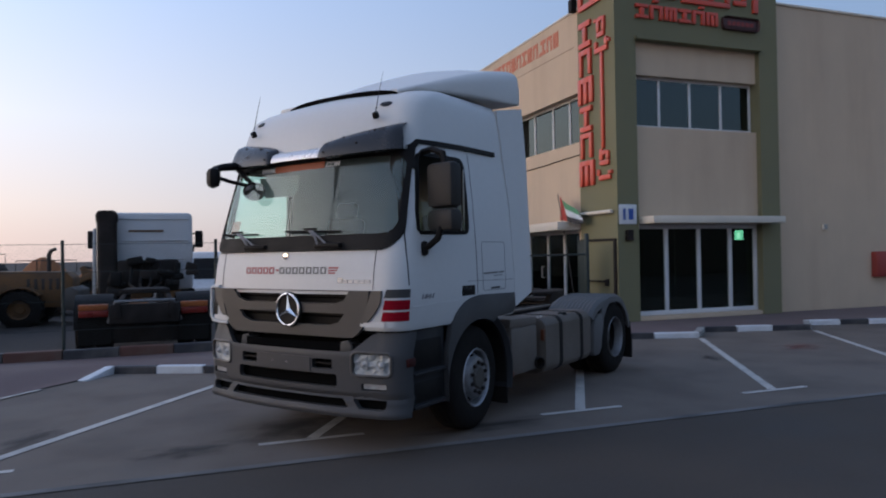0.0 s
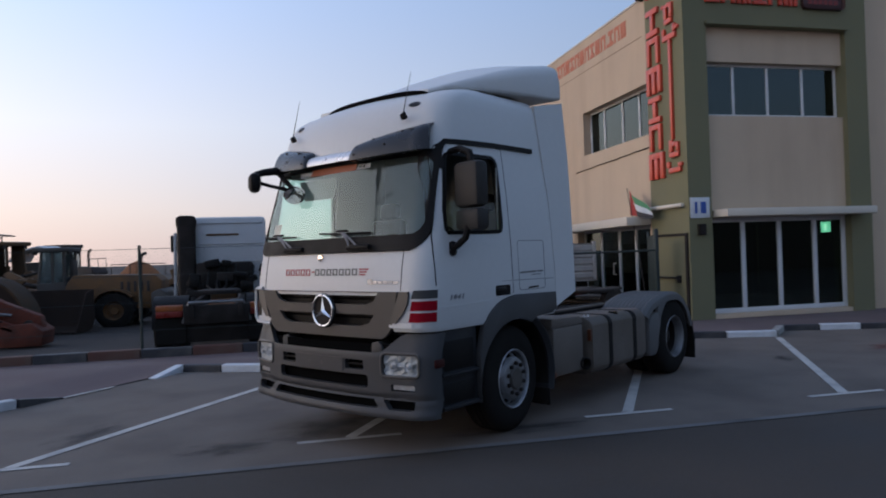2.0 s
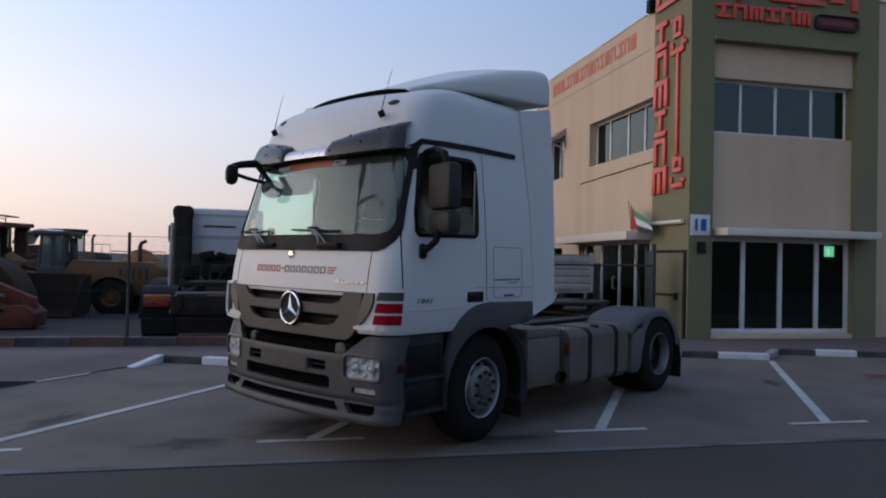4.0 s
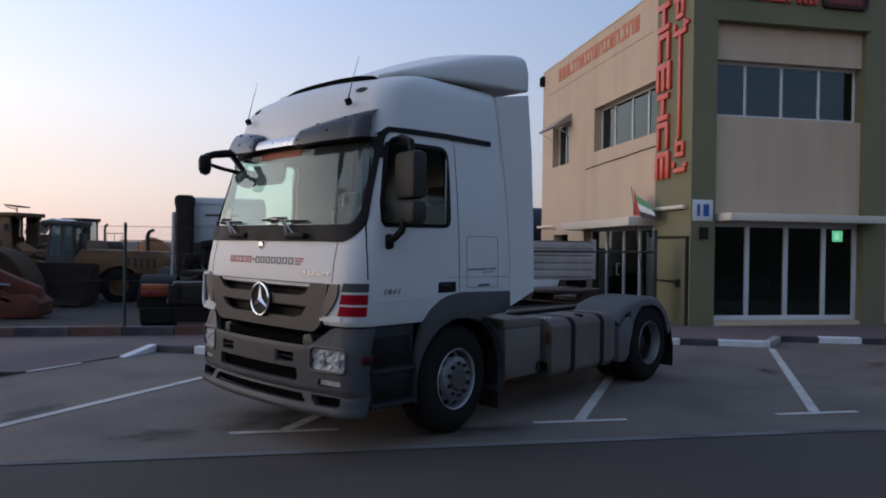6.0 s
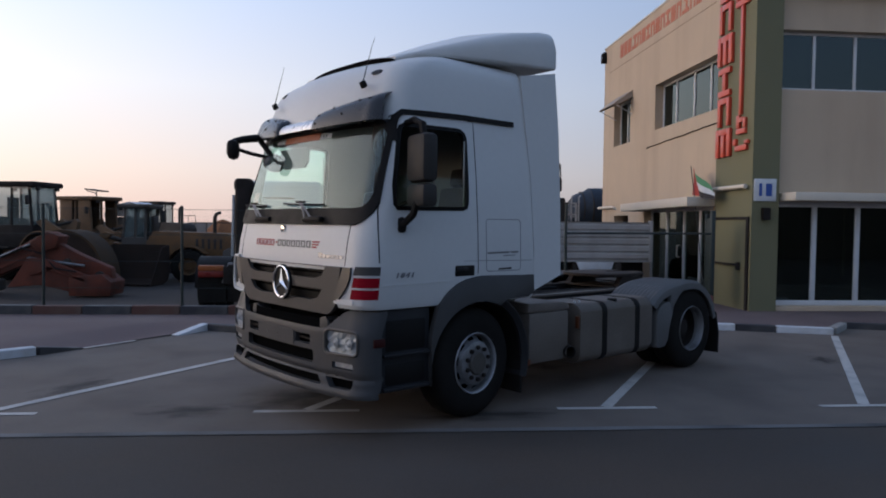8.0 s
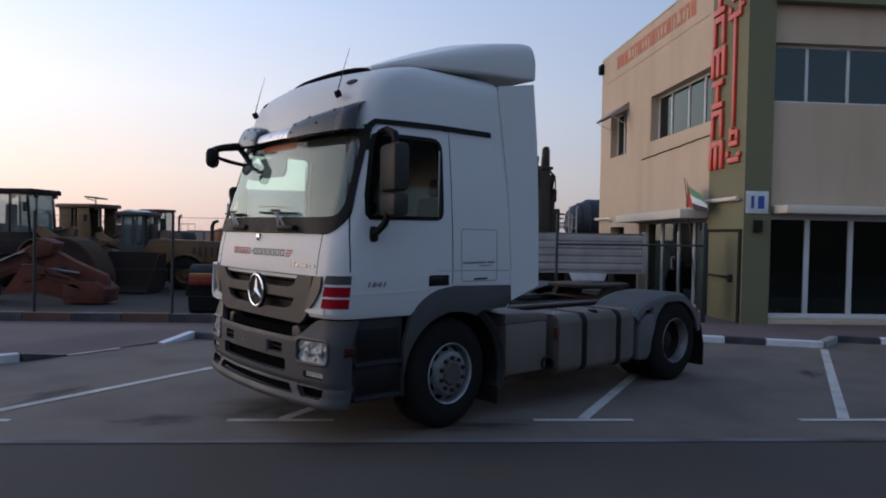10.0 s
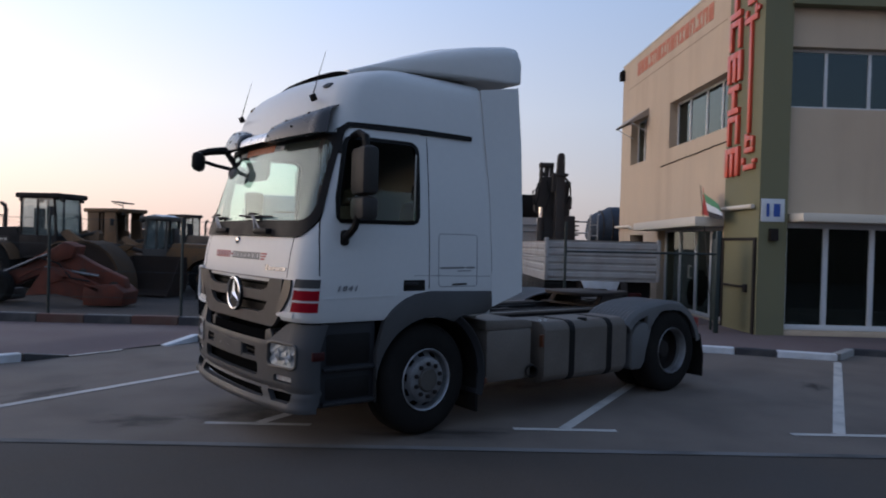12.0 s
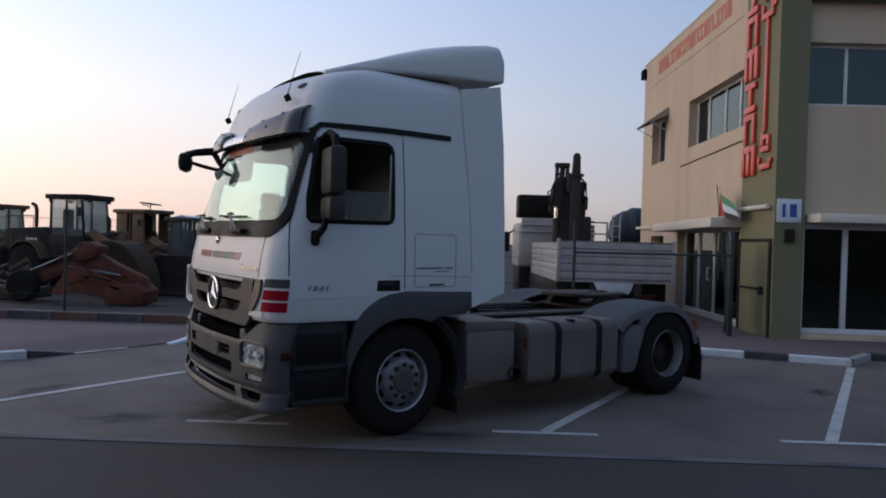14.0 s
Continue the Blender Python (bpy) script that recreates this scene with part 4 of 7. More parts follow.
def corner_patch(name, a0, a1, z0, z1, s, material, off=0.004, nz=3, label="", slope=0.0):
    bm = B()
    n = 8
    rows = [[bm.verts.new(corner_at(a0 + (a1 - a0) * i / n + slope * j / nz * (i / n), z0 + (z1 - z0) * j / nz, s, off)) for i in range(n + 1)] for j in range(nz + 1)]
    for a, b in zip(rows, rows[1:]):
        for i in range(n):
            bm.faces.new((a[i], a[i + 1], b[i + 1], b[i]))
    bmesh.ops.recalc_face_normals(bm, faces=bm.faces)
    bmesh.ops.solidify(bm, geom=bm.faces[:], thickness=off)
    return part(name, bm, material, truck, label)


for s in (-1, 1):
    if s > 0:
        # black patch on the skin stands for the shaded air gap
        corner_patch("corner_gap", 60, 86, 1.14, 1.4, s, M_BLACK, 0.003)
    a_end = 0 if s < 0 else 38
    corner_patch("corner_stripe", 15, 76 - a_end, 1.345, 1.415, s, M_GREY, label="grey film stripe on the cab's corner", slope=-6)
    corner_patch("corner_stripe", 15, 80 - a_end, 1.245, 1.325, s, M_STRIPE, label="red reflective stripe on the cab's corner", slope=-6)
    corner_patch("corner_stripe", 15, 85 - a_end, 1.15, 1.228, s, M_STRIPE, label="red reflective stripe on the cab's corner", slope=-6)
    bm = B()
    front_patch(bm, s * 0.966, s * 0.974, 1.415, 1.748, 0.0015, 1, 8, 0.002)
    part("panel_seam", bm, M_CHASSIS, truck)

for s in (-1, 1):
    bm = B()
    front_patch(bm, s * 0.85, s * 1.09, 1.1, 1.14, 0.008, 10, 2, 0.03)
    part("corner_lip", bm, M_WHITE, truck)
bm = B()
tube(bm, [(0.075, 1.0, 1.42), (0.08, 1.11, 1.415), (0.096, 1.15, 1.38), (0.094, 1.158, 1.25), (0.09, 1.15, 1.13), (0.085, 1.115, 1.085), (0.075, 0.98, 1.07), (0.075, 0.88, 1.07)], 0.017, 8)
part("corner_rim", bm, M_WHITE, truck, "white rim round the cab's corner opening")

# ---- front panel, grille ----
def front_box(name, y0, y1, z0, z1, m, k=0.016):
    """A letter-sized open box of thin strokes on the front panel."""
    bm = B()
    for a0, a1, b0, b1 in ((y0, y0 - k, z0, z1), (y1 + k, y1, z0, z1), (y0 - k, y1 + k, z1 - k * 0.8, z1), (y0 - k, y1 + k, z0, z0 + k * 0.8)):
        sub = B()
        front_patch(sub, a0, a1, b0, b1, 0.0035, 2, 2, 0.003)
        me = bpy.data.meshes.new("stroke")
        sub.to_mesh(me)
        sub.free()
        bm.from_mesh(me)
        bpy.data.meshes.remove(me)
    part(name, bm, m, truck)


for k in range(13):
    if k == 5:
        bm = B()
        front_patch(bm, 0.158, 0.118, 1.573, 1.587, 0.0035, 2, 2, 0.003)
        part("lettering_bar", bm, M_LETRED, truck)
    else:
        y0 = 0.585 - 0.0845 * k + (0.03 if k > 5 else 0.0)
        front_box("lettering_box", y0, y0 - 0.066, 1.546, 1.608, M_LETRED if k < 5 else M_LETGREY)
for y0, y1, z0, z1 in [(-0.49, -0.6, 1.592, 1.606), (-0.49, -0.585, 1.569, 1.583), (-0.49, -0.565, 1.546, 1.56)]:
    bm = B()
    front_patch(bm, y0, y1, z0, z1, 0.0035, 4, 2, 0.003)
    part("lettering_bar", bm, M_LETRED, truck)
for i in range(6):
    bm = B()
    front_patch(bm, -0.6 - 0.058 * i, -0.65 - 0.058 * i, 1.468, 1.496 if i else 1.512, 0.006, 3, 2, 0.005)
    part("badge_bar", bm, M_BADGE, truck)
bm = B()
lathe(bm, [(0.0001, -0.02), (0.03, -0.018), (0.036, 0.0), (0.036, 0.02)], 20, 'x', (cab_front(0.03, 1.705), 0.03, 1.705))
part("front_badge", bm, M_CHROME, truck, "small round chrome badge")


def grille_x(y, z):
    return 0.062 + 0.03 * (abs(y) / 1.0) ** 2.4 + 0.05 * (1.41 - z)


bm = B()
NY, NZ = 44, 14
rows = []
for j in range(NZ + 1):
    z = 1.0 + 0.405 * j / NZ
    half = 0.74 + 0.13 * min(1, (z - 1.0) / 0.1) ** 0.6 + 0.085 * max(0, (z - 1.1) / 0.305)
    rows.append([bm.verts.new((grille_x(half * (2 * i / NY - 1), z), half * (2 * i / NY - 1), z)) for i in range(NY + 1)])
for a, b in zip(rows, rows[1:]):
    for i in range(NY):
        bm.faces.new((a[i], a[i + 1], b[i + 1], b[i]))
bmesh.ops.recalc_face_normals(bm, faces=bm.faces)
bmesh.ops.solidify(bm, geom=bm.faces[:], thickness=0.04)
grille = part("grille", bm, M_GRILLE, truck, "warm grey radiator grille with dark slots")
c1, c2 = B(), B()
prism(c1, [(-0.74, 1.398), (-0.68, 1.32), (-0.57, 1.29), (0.57, 1.29), (0.68, 1.32), (0.74, 1.398)], 'x', -0.6, 0.25)
prism(c2, [(-0.68, 1.205), (-0.61, 1.13), (-0.49, 1.1), (0.49, 1.1), (0.61, 1.13), (0.68, 1.205)], 'x', -0.6, 0.25)
cut(grille, [part("cutter", c, M_GRILLE, truck, smooth=False) for c in (c1, c2)])
bm = B()
loft(bm, [[(grille_x(y, z) + 0.046, y, z) for z in (1.03, 1.2, 1.4)] for y in [-0.9 + 0.05 * i for i in range(37)]], False)
part("grille_backing", bm, M_BLACK, truck)
for z, w in ((1.335, 0.74), (1.17, 0.64)):
    for dz in (0.0,):
        bm = B()
        loft(bm, [[(grille_x(y, z) + 0.03 + dx, y, z + dz + h) for dx, h in ((0, -0.005), (0.03, -0.005), (0.03, 0.005), (0, 0.005))] for y in [w * (i / 10 - 1) for i in range(21)]], True, True)
        part("grille_slat", bm, M_RECESS, grille)
# round emblem: ring with three spokes
bm = B()
tube(bm, [(0.005, -0.032 + 0.142 * math.cos(i * math.pi / 20), 1.226 + 0.142 * math.sin(i * math.pi / 20)) for i in range(41)], 0.011, 8, False)
emblem = part("emblem", bm, M_CHROME, truck, "round chrome emblem")
bm = B()
for a in (90, 210, 330):
    d, n = Vector((0, math.cos(radians(a)), math.sin(radians(a)))), Vector((0, -math.sin(radians(a)), math.cos(radians(a))))
    c = Vector((0.005, -0.032, 1.226))
    tip, l, r, top = c + d * 0.138, c + n * 0.026 + d * 0.012, c - n * 0.026 + d * 0.012, c + Vector((-0.016, 0, 0)) + d * 0.02
    vs = [bm.verts.new(v) for v in (tip, l, r, top, c + Vector((-0.02, 0, 0)))]
    for t in ((0, 1, 3), (0, 3, 2), (1, 4, 3), (3, 4, 2), (0, 2, 1), (1, 2, 4)):
        bm.faces.new([vs[i] for i in t])
part("emblem_spoke", bm, M_CHROME, emblem)
bm = B()
lathe(bm, [(0.0001, 0.012), (0.13, 0.012), (0.152, 0.008), (0.158, 0.03)], 32, 'x', (0, -0.032, 1.226), caps=False)
part("emblem_backing", bm, M_BLACK, emblem)
for s in (-1, 1):
    bm = B()
    rows = []
    for j in range(7):
        z = 1.14 + 0.265 * j / 6
        ya, yb = 0.868 + 0.1 * j / 6, 0.93 + 0.135 * math.sin(min(1, j / 5) * Q)
        rows.append([bm.verts.new((cab_front(ya + (yb - ya) * i / 6, z, 0.022), s * (ya + (yb - ya) * i / 6), z)) for i in range(7)])
    for a, b in zip(rows, rows[1:]):
        for i in range(6):
            bm.faces.new((a[i], a[i + 1], b[i + 1], b[i]))
    bmesh.ops.recalc_face_normals(bm, faces=bm.faces)
    bmesh.ops.solidify(bm, geom=bm.faces[:], thickness=0.02)
    part("grille_cheek", bm, M_GRILLE, truck, "warm grey cheek panel beside the grille")

# ---- bumper ----
def bumper_x(y, z):
    ay = abs(y)
    x = -0.035 + 0.1 * (ay / 1.0) ** 2.4 if ay <= 1.0 else 0.065 + 0.2 * (1 - math.sqrt(max(0, 1 - ((ay - 1.0) / 0.245) ** 2)))
    lip = 0.03 * math.exp(-((z - 0.37) / 0.04) ** 2) - 0.025 * math.exp(-((z - 0.505) / 0.018) ** 2)
    return x - lip + 0.05 * max(0, (z - 0.86)) / 0.15


def bumper_top(y):
    return 0.885 + 0.165 * min(1, max(0, (abs(y) - 0.76) / 0.2))


ys = [-1.245 + 0.0035 * i for i in range(4)] + [-1.23 + 0.02 * i for i in range(12)] + [-0.99 + 0.055 * i for i in range(37)]
ys = sorted({round(y, 4) for y in ys if y <= 0} | {round(-y, 4) for y in ys if y <= 0})
bm = B()
rows = []
for j in range(33):
    rows.append([])
    for y in ys:
        bot = 0.335 + 0.01 * (abs(y) / 1.245) ** 4
        z = bot + (bumper_top(y) - bot) * j / 32
        rows[-1].append(bm.verts.new((bumper_x(y, z), y, z)))
for a, b in zip(rows, rows[1:]):
    for i in range(len(ys) - 1):
        bm.faces.new((a[i], a[i + 1], b[i + 1], b[i]))
bmesh.ops.recalc_face_normals(bm, faces=bm.faces)
bmesh.ops.solidify(bm, geom=bm.faces[:], thickness=0.05)
bumper = part("bumper", bm, M_BUMPER, truck, "grey moulded front bumper, scuffed")


def rrect(y0, y1, z0, z1, r=0.02, n=3):
    pts = []
    for cy, cz, a in ((y1 - r, z1 - r, 0), (y0 + r, z1 - r, 90), (y0 + r, z0 + r, 180), (y1 - r, z0 + r, 270)):
        pts += [(cy + r * math.cos(radians(a + 90 * i / n)), cz + r * math.sin(radians(a + 90 * i / n))) for i in range(n + 1)]
    return pts


cutters = []
for s in (-1, 1):
    for y0, y1, z0, z1, r in [(0.355, 0.575, 0.73, 0.815, 0.012), (0.785, 1.135, 0.69, 0.885, 0.045), (0.865, 1.1, 0.57, 0.625, 0.012)]:
        c = B()
        prism(c, rrect(min(s * y0, s * y1), max(s * y0, s * y1), z0, z1, r), 'x', -0.5, 0.2)
        cutters.append(part("cutter", c, M_GREY, truck, smooth=False))
for pts in (rrect(-0.625, 0.625, 0.58, 0.69, 0.03), [(-0.68, 0.487), (-0.73, 0.43), (-0.725, 0.413), (0.725, 0.413), (0.73, 0.43), (0.68, 0.487)], [(0.775, 0.49), (0.83, 0.425), (0.85, 0.41), (1.06, 0.41), (1.09, 0.425), (1.1, 0.46), (1.095, 0.49)], [(-0.775, 0.49), (-1.095, 0.49), (-1.1, 0.46), (-1.09, 0.425), (-1.06, 0.41), (-0.85, 0.41), (-0.83, 0.425)]):
    c = B()
    prism(c, pts, 'x', -0.5, 0.2)
    cutters.append(part("cutter", c, M_GREY, truck, smooth=False))
cut(bumper, cutters)
bm = B()
loft(bm, [[(bumper_x(y, 0.6) + 0.075, y, 0.4), (bumper_x(y, 0.6) + 0.075, y, 0.95)] for y in [-1.1 + 0.1 * i for i in range(23)]], False)
part("bumper_backing", bm, M_RECESS, truck)
# crossmember in recess black, keeping the gap above the bumper in shade
bm = B()
box(bm, 0.22, 0.4, -0.95, 0.95, 0.8, 1.1, 0.03)
part("front_crossmember", bm, M_RECESS, truck)
for y in (-0.66, 0.62):
    bm = B()
    prism(bm, [(y - 0.08, 0.87), (y + 0.07, 0.87), (y + 0.055, 0.955), (y - 0.03, 0.975), (y - 0.075, 0.93)], 'x', 0.07, 0.2, 0.008)
    part("tow_bracket", bm, M_GREY, truck)
bm = B()
loft(bm, [[(bumper_x(y, 0.74) - 0.008 + d, y, z) for d, z in ((0, 0.705), (0, 0.825), (0.01, 0.825), (0.01, 0.705))] for y in [-0.34 + 0.068 * i for i in range(11)]], True, True)
plate = part("plate_holder", bm, M_BUMPER, bumper, "empty grey number plate holder")
for y in (-0.06, 0.12):
    bm = B()
    lathe(bm, [(0.008, -0.006), (0.008, 0.004)], 10, 'x', (bumper_x(y, 0.74) - 0.008, y, 0.765))
    part("bolt", bm, M_CHROME, bumper)
for s in (-1, 1):
    for z in (0.773,):
        bm = B()
        box(bm, bumper_x(0.48, z) + 0.02, bumper_x(0.48, z) + 0.05, min(s * 0.355, s * 0.575), max(s * 0.355, s * 0.575), z - 0.007, z + 0.007)
        part("step_slat", bm, M_BLACK, bumper)
    # headlamp: deep reflector bowls behind a clear lens
    bm = B()
    loft(bm, [[(bumper_x(y, 0.79) + 0.03 + d, s * y, z) for d, z in ((-0.012, 0.695), (0, 0.72), (0.006, 0.79), (0, 0.855), (-0.012, 0.88))] for y in [0.77 + 0.0375 * i for i in range(11)]], False)
    lamp = part("headlight", bm, M_LAMP, truck, "clear rectangular headlight")
    bm = B()
    lrng = random.Random(7)
    rows = [[bm.verts.new((bumper_x(0.79 + 0.034 * i, 0.79) + 0.024 + lrng.uniform(-0.012, 0.006), s * (0.79 + 0.034 * i + lrng.uniform(-0.008, 0.008)), 0.705 + 0.033 * j + lrng.uniform(-0.006, 0.006))) for i in range(11)] for j in range(6)]
    for a, b in zip(rows, rows[1:]):
        for i in range(10):
            bm.faces.new((a[i], a[i + 1], b[i + 1])); bm.faces.new((a[i], b[i + 1], b[i]))
    part("reflector", bm, M_REFL, lamp, smooth=False)
    for yc, r in ((0.88, 0.05), (1.04, 0.045)):
        bm = B()
        lathe(bm, [(r, -0.006), (r * 0.8, 0.004), (r * 0.5, 0.0), (0.018, -0.004), (0.012, -0.016), (0.0001, -0.018)], 18, 'x', (bumper_x(yc, 0.79) + 0.016, s * yc, 0.78), caps=False)
        part("bulb_shield", bm, M_REFL, lamp)
    bm = B()
    loft(bm, [[(bumper_x(y, 0.79) + 0.004, s * y, z) for z in (0.692, 0.75, 0.82, 0.882)] for y in [0.768 + 0.038 * i for i in range(11)]], False)
    lens = part("lens", bm, glass("lamp_lens", (0.9, 0.92, 0.92), 0.03, 1.5) if s < 0 else bpy.data.materials["lamp_lens"], lamp)
    lens.visible_shadow = False
    bm = B()
    pts = rrect(0.775, 1.14, 0.69, 0.885, 0.045, 5)
    tube(bm, [(bumper_x(y, z) - 0.001, s * y, z) for y, z in pts + pts[:1]], 0.013, 8, False)
    part("lamp_rim", bm, M_GRILLE, lamp)
    bm = B()
    loft(bm, [[(bumper_x(y, 0.6) + 0.02, s * y, z) for z in (0.58, 0.605, 0.63)] for y in (0.875, 0.95, 1.03, 1.115)], False)
    part("fog_light", bm, M_LAMP, truck, "small clear fog light")
    bm = B()
    obox(bm, (0.245, s * 1.238, 0.8), 0.11, 0.02, 0.07, Matrix.Rotation(0, 4, 'Z'), 0.006)
    part("side_reflector", bm, M_MAROON, truck, "dark red side reflector")

# ---- visor, antennas, mirrors, wipers ----
for s in (-1, 1):
    bm = B()
    cols = []
    inner_end = 0.25 if s < 0 else 0.33
    for i in range(25):
        t = i / 24
        y = inner_end + (1.07 - inner_end) * t
        rise = math.sqrt(min(1, t / 0.07)) if t < 0.07 else 1.0
        zb = 2.585 + 0.03 * t + 0.03 * (1 - rise)
        zt = zb + 0.03 + (0.1 + 0.118 * t ** 0.5) * (0.25 + 0.75 * rise)
        row = []
        for j in range(8):
            v = j / 7
            z = zb + (zt - zb) * v
            bulge = 0.015 + 0.125 * math.sqrt(max(0, 1 - v ** 2.2)) * (0.45 + 0.55 * rise)
            ye = min(y + 0.07 * (1 - v) * t ** 6, cab_side(z) - 0.035)
            row.append(bm.verts.new((cab_front(ye, z, bulge), s * ye, z)))
        # the lip turned in under the lobe
        x, yy_, z = row[0].co
        row.insert(0, bm.verts.new((x + 0.05, yy_, z - 0.012)))
        cols.append(row)
    spots = {(i, j): tuple(cols[i][j].co) for i in range(25) for j in range(9)}
    for a, b in zip(cols, cols[1:]):
        for j in range(8):
            bm.faces.new((a[j], a[j + 1], b[j + 1], b[j]))
    bmesh.ops.recalc_face_normals(bm, faces=bm.faces)
    bmesh.ops.solidify(bm, geom=bm.faces[:], thickness=0.008)
    visor = part("sun_visor", bm, M_SMOKE, truck, "smoked dark sun visor lobe over the windscreen")
    for i, j in ((3, 3), (3, 6), (8, 7), (13, 4), (17, 7)):
        bm = B()
        lathe(bm, [(0.0001, -0.009), (0.009, -0.007), (0.011, 0.02)], 10, 'x', spots[(i, j)], caps=False)
        part("screw", bm, M_BLACK, visor)
bm = B()
rows = []
for j in range(6):
    a = Q * j / 5
    rows.append([bm.verts.new((cab_front(-0.27 + 0.62 * i / 12, 2.6, 0) - 0.012 - 0.1 * math.cos(a), -0.27 + 0.62 * i / 12, 2.6 + 0.1 * math.sin(a))) for i in range(13)])
for a, b in zip(rows, rows[1:]):
    for i in range(12):
        bm.faces.new((a[i], a[i + 1], b[i + 1], b[i]))
bmesh.ops.recalc_face_normals(bm, faces=bm.faces)
bmesh.ops.solidify(bm, geom=bm.faces[:], thickness=0.012)
part("visor_centre", bm, M_VISORMETAL, truck, "bright metal centre piece of the visor")
bm = B()
front_patch(bm, -1.08, 1.08, 2.578, 2.62, 0.02, 40, 2, 0.02)
part("visor_rail", bm, M_BLACK, truck)
bm = B()
front_patch(bm, -0.27, 0.4, 2.512, 2.582, 0.006, 12, 2, 0.003)
part("windscreen_banner", bm, mat("orange_banner_film", (0.3, 0.075, 0.03), 0.5), truck, "orange film banner along the windscreen's top")
for y0, y1, words in ((0.6, 0.41, "WWW."), (-0.28, -0.45, ".COM")):
    txt = bpy.data.curves.new("banner_lettering", 'FONT')
    txt.body, txt.size, txt.extrude, txt.offset = words, 0.068, 0.001, 0.002
    txt.materials.append(M_KW)
    ob = new("banner_lettering", txt)
    ob.parent = truck
    e0, e1 = Vector((cab_front(y0, 2.517, 0.01), y0, 2.517)), Vector((cab_front(y1, 2.517, 0.01), y1, 2.517))
    ax = (e1 - e0).normalized()
    up = (Vector((cab_front(y0, 2.57, 0.01), y0, 2.57)) - e0).normalized()
    nr = ax.cross(up).normalized()
    up = nr.cross(ax)
    ob.matrix_local = Matrix.Translation(e0) @ Matrix((ax, up, nr)).transposed().to_4x4()
    ob["label"] = "white letters on the windscreen"
bm = B()
front_patch(bm, 0.84, 0.98, 1.92, 2.06, -0.012, 4, 3)
part("windscreen_sticker", bm, mat("pale_red_sticker", (0.6, 0.25, 0.2), 0.6), truck, "faded red sticker in the windscreen's corner")
for s in (-1, 1):
    bm = B()
    obox(bm, (0.365, s * 0.8, 2.945), 0.05, 0.045, 0.06, Matrix.Rotation(-0.5, 4, 'Y'), 0.01)
    ant = part("antenna", bm, M_BLACK, truck, "thin black whip antenna")
    bm = B()
    tube(bm, [(0.36, s * 0.8, 2.96), (0.41, s * 0.805, 3.15), (0.47, s * 0.81, 3.36)], [0.005, 0.003, 0.0015], 6)
    part("whip", bm, M_BLACK, ant)
    bm = B()
    ring = []
    for k in range(16):
        y, z = 0.825 + 0.055 * math.cos(k * math.pi / 8), 3.065 + 0.024 * math.sin(k * math.pi / 8)
        ring.append([(cab_front(y, z, o), s * y, z) for o in (-0.005, 0.012)])
    mid = (cab_front(0.825, 3.065, 0.02), s * 0.825, 3.065)
    loft(bm, ring + ring[:1], False)
    top = [bm.verts.new(r[1]) for r in ring]
    c = bm.verts.new(mid)
    for k in range(16):
        bm.faces.new((top[k], top[(k + 1) % 16], c))
    part("marker_lamp", bm, M_DGREY, truck, "small oval roof marker lamp")
    if s > 0:
        continue
    # rear-view mirrors on two arms
    bm = B()
    tube(bm, [(0.56, s * 1.12, 2.6), (0.545, s * 1.28, 2.615), (0.54, s * 1.39, 2.57), (0.535, s * 1.42, 2.46)], [0.026, 0.03, 0.034, 0.03], 8)
    mirror = part("rear_view_mirror", bm, M_BLACK, truck, "black rear-view mirror on two arms")
    bm = B()
    tube(bm, [(0.455, s * 1.22, 1.755), (0.45, s * 1.3, 1.775), (0.465, s * 1.38, 1.84), (0.48, s * 1.41, 1.95)], 0.03, 8)
    part("lower_arm", bm, M_BLACK, mirror)
    bm = B()
    obox(bm, (0.455, s * 1.245, 1.755), 0.08, 0.06, 0.13, None, 0.03)
    part("arm_foot", bm, M_BLACK, mirror)
    for z0, z1 in ((2.1, 2.487), (1.9, 2.088)):
        bm = B()
        obox(bm, (0.527, s * 1.41, (z0 + z1) / 2), 0.15, 0.31, z1 - z0, Matrix.Rotation(s * 0.2, 4, 'Z'), 0.045)
        part("mirror_housing", bm, M_MIRROR, mirror, "dark grey mirror housing")
# two mirror heads on a forked arm at the far corner
bm = B()
tube(bm, [(0.27, 0.96, 2.63), (0.2, 0.94, 2.62), (0.08, 0.95, 2.6), (-0.01, 0.95, 2.57)], [0.04, 0.04, 0.036, 0.034], 8)
fm = part("front_mirror", bm, M_BLACK, truck, "pair of black front mirrors on a forked arm")
bm = B()
tube(bm, [(0.27, 0.96, 2.62), (0.29, 0.87, 2.53), (0.32, 0.79, 2.44)], [0.032, 0.028, 0.024], 8)
part("short_arm", bm, M_BLACK, fm)
bm = B()
tube(bm, [(0.02, 0.96, 2.5), (0.14, 0.9, 2.46), (0.3, 0.8, 2.42)], 0.019, 8)
part("brace", bm, M_BLACK, fm)
bm = B()
obox(bm, (-0.02, 0.952, 2.49), 0.12, 0.2, 0.2, Matrix.Rotation(-0.5, 4, 'Z'), 0.055)
part("mirror_housing", bm, M_BLACK, fm)
bm = B()
lathe(bm, [(0.0001, 0.05), (0.06, 0.044), (0.1, 0.02), (0.112, -0.005), (0.108, -0.014), (0.0001, -0.012)], 24, 'y', (0, 0, 0), caps=False)
dish = part("mirror_housing", bm, M_BLACK, fm, "round black front mirror")
dish.matrix_local = pose(0.345, 0.785, 2.37, 40, 0, -40)
bm = B()
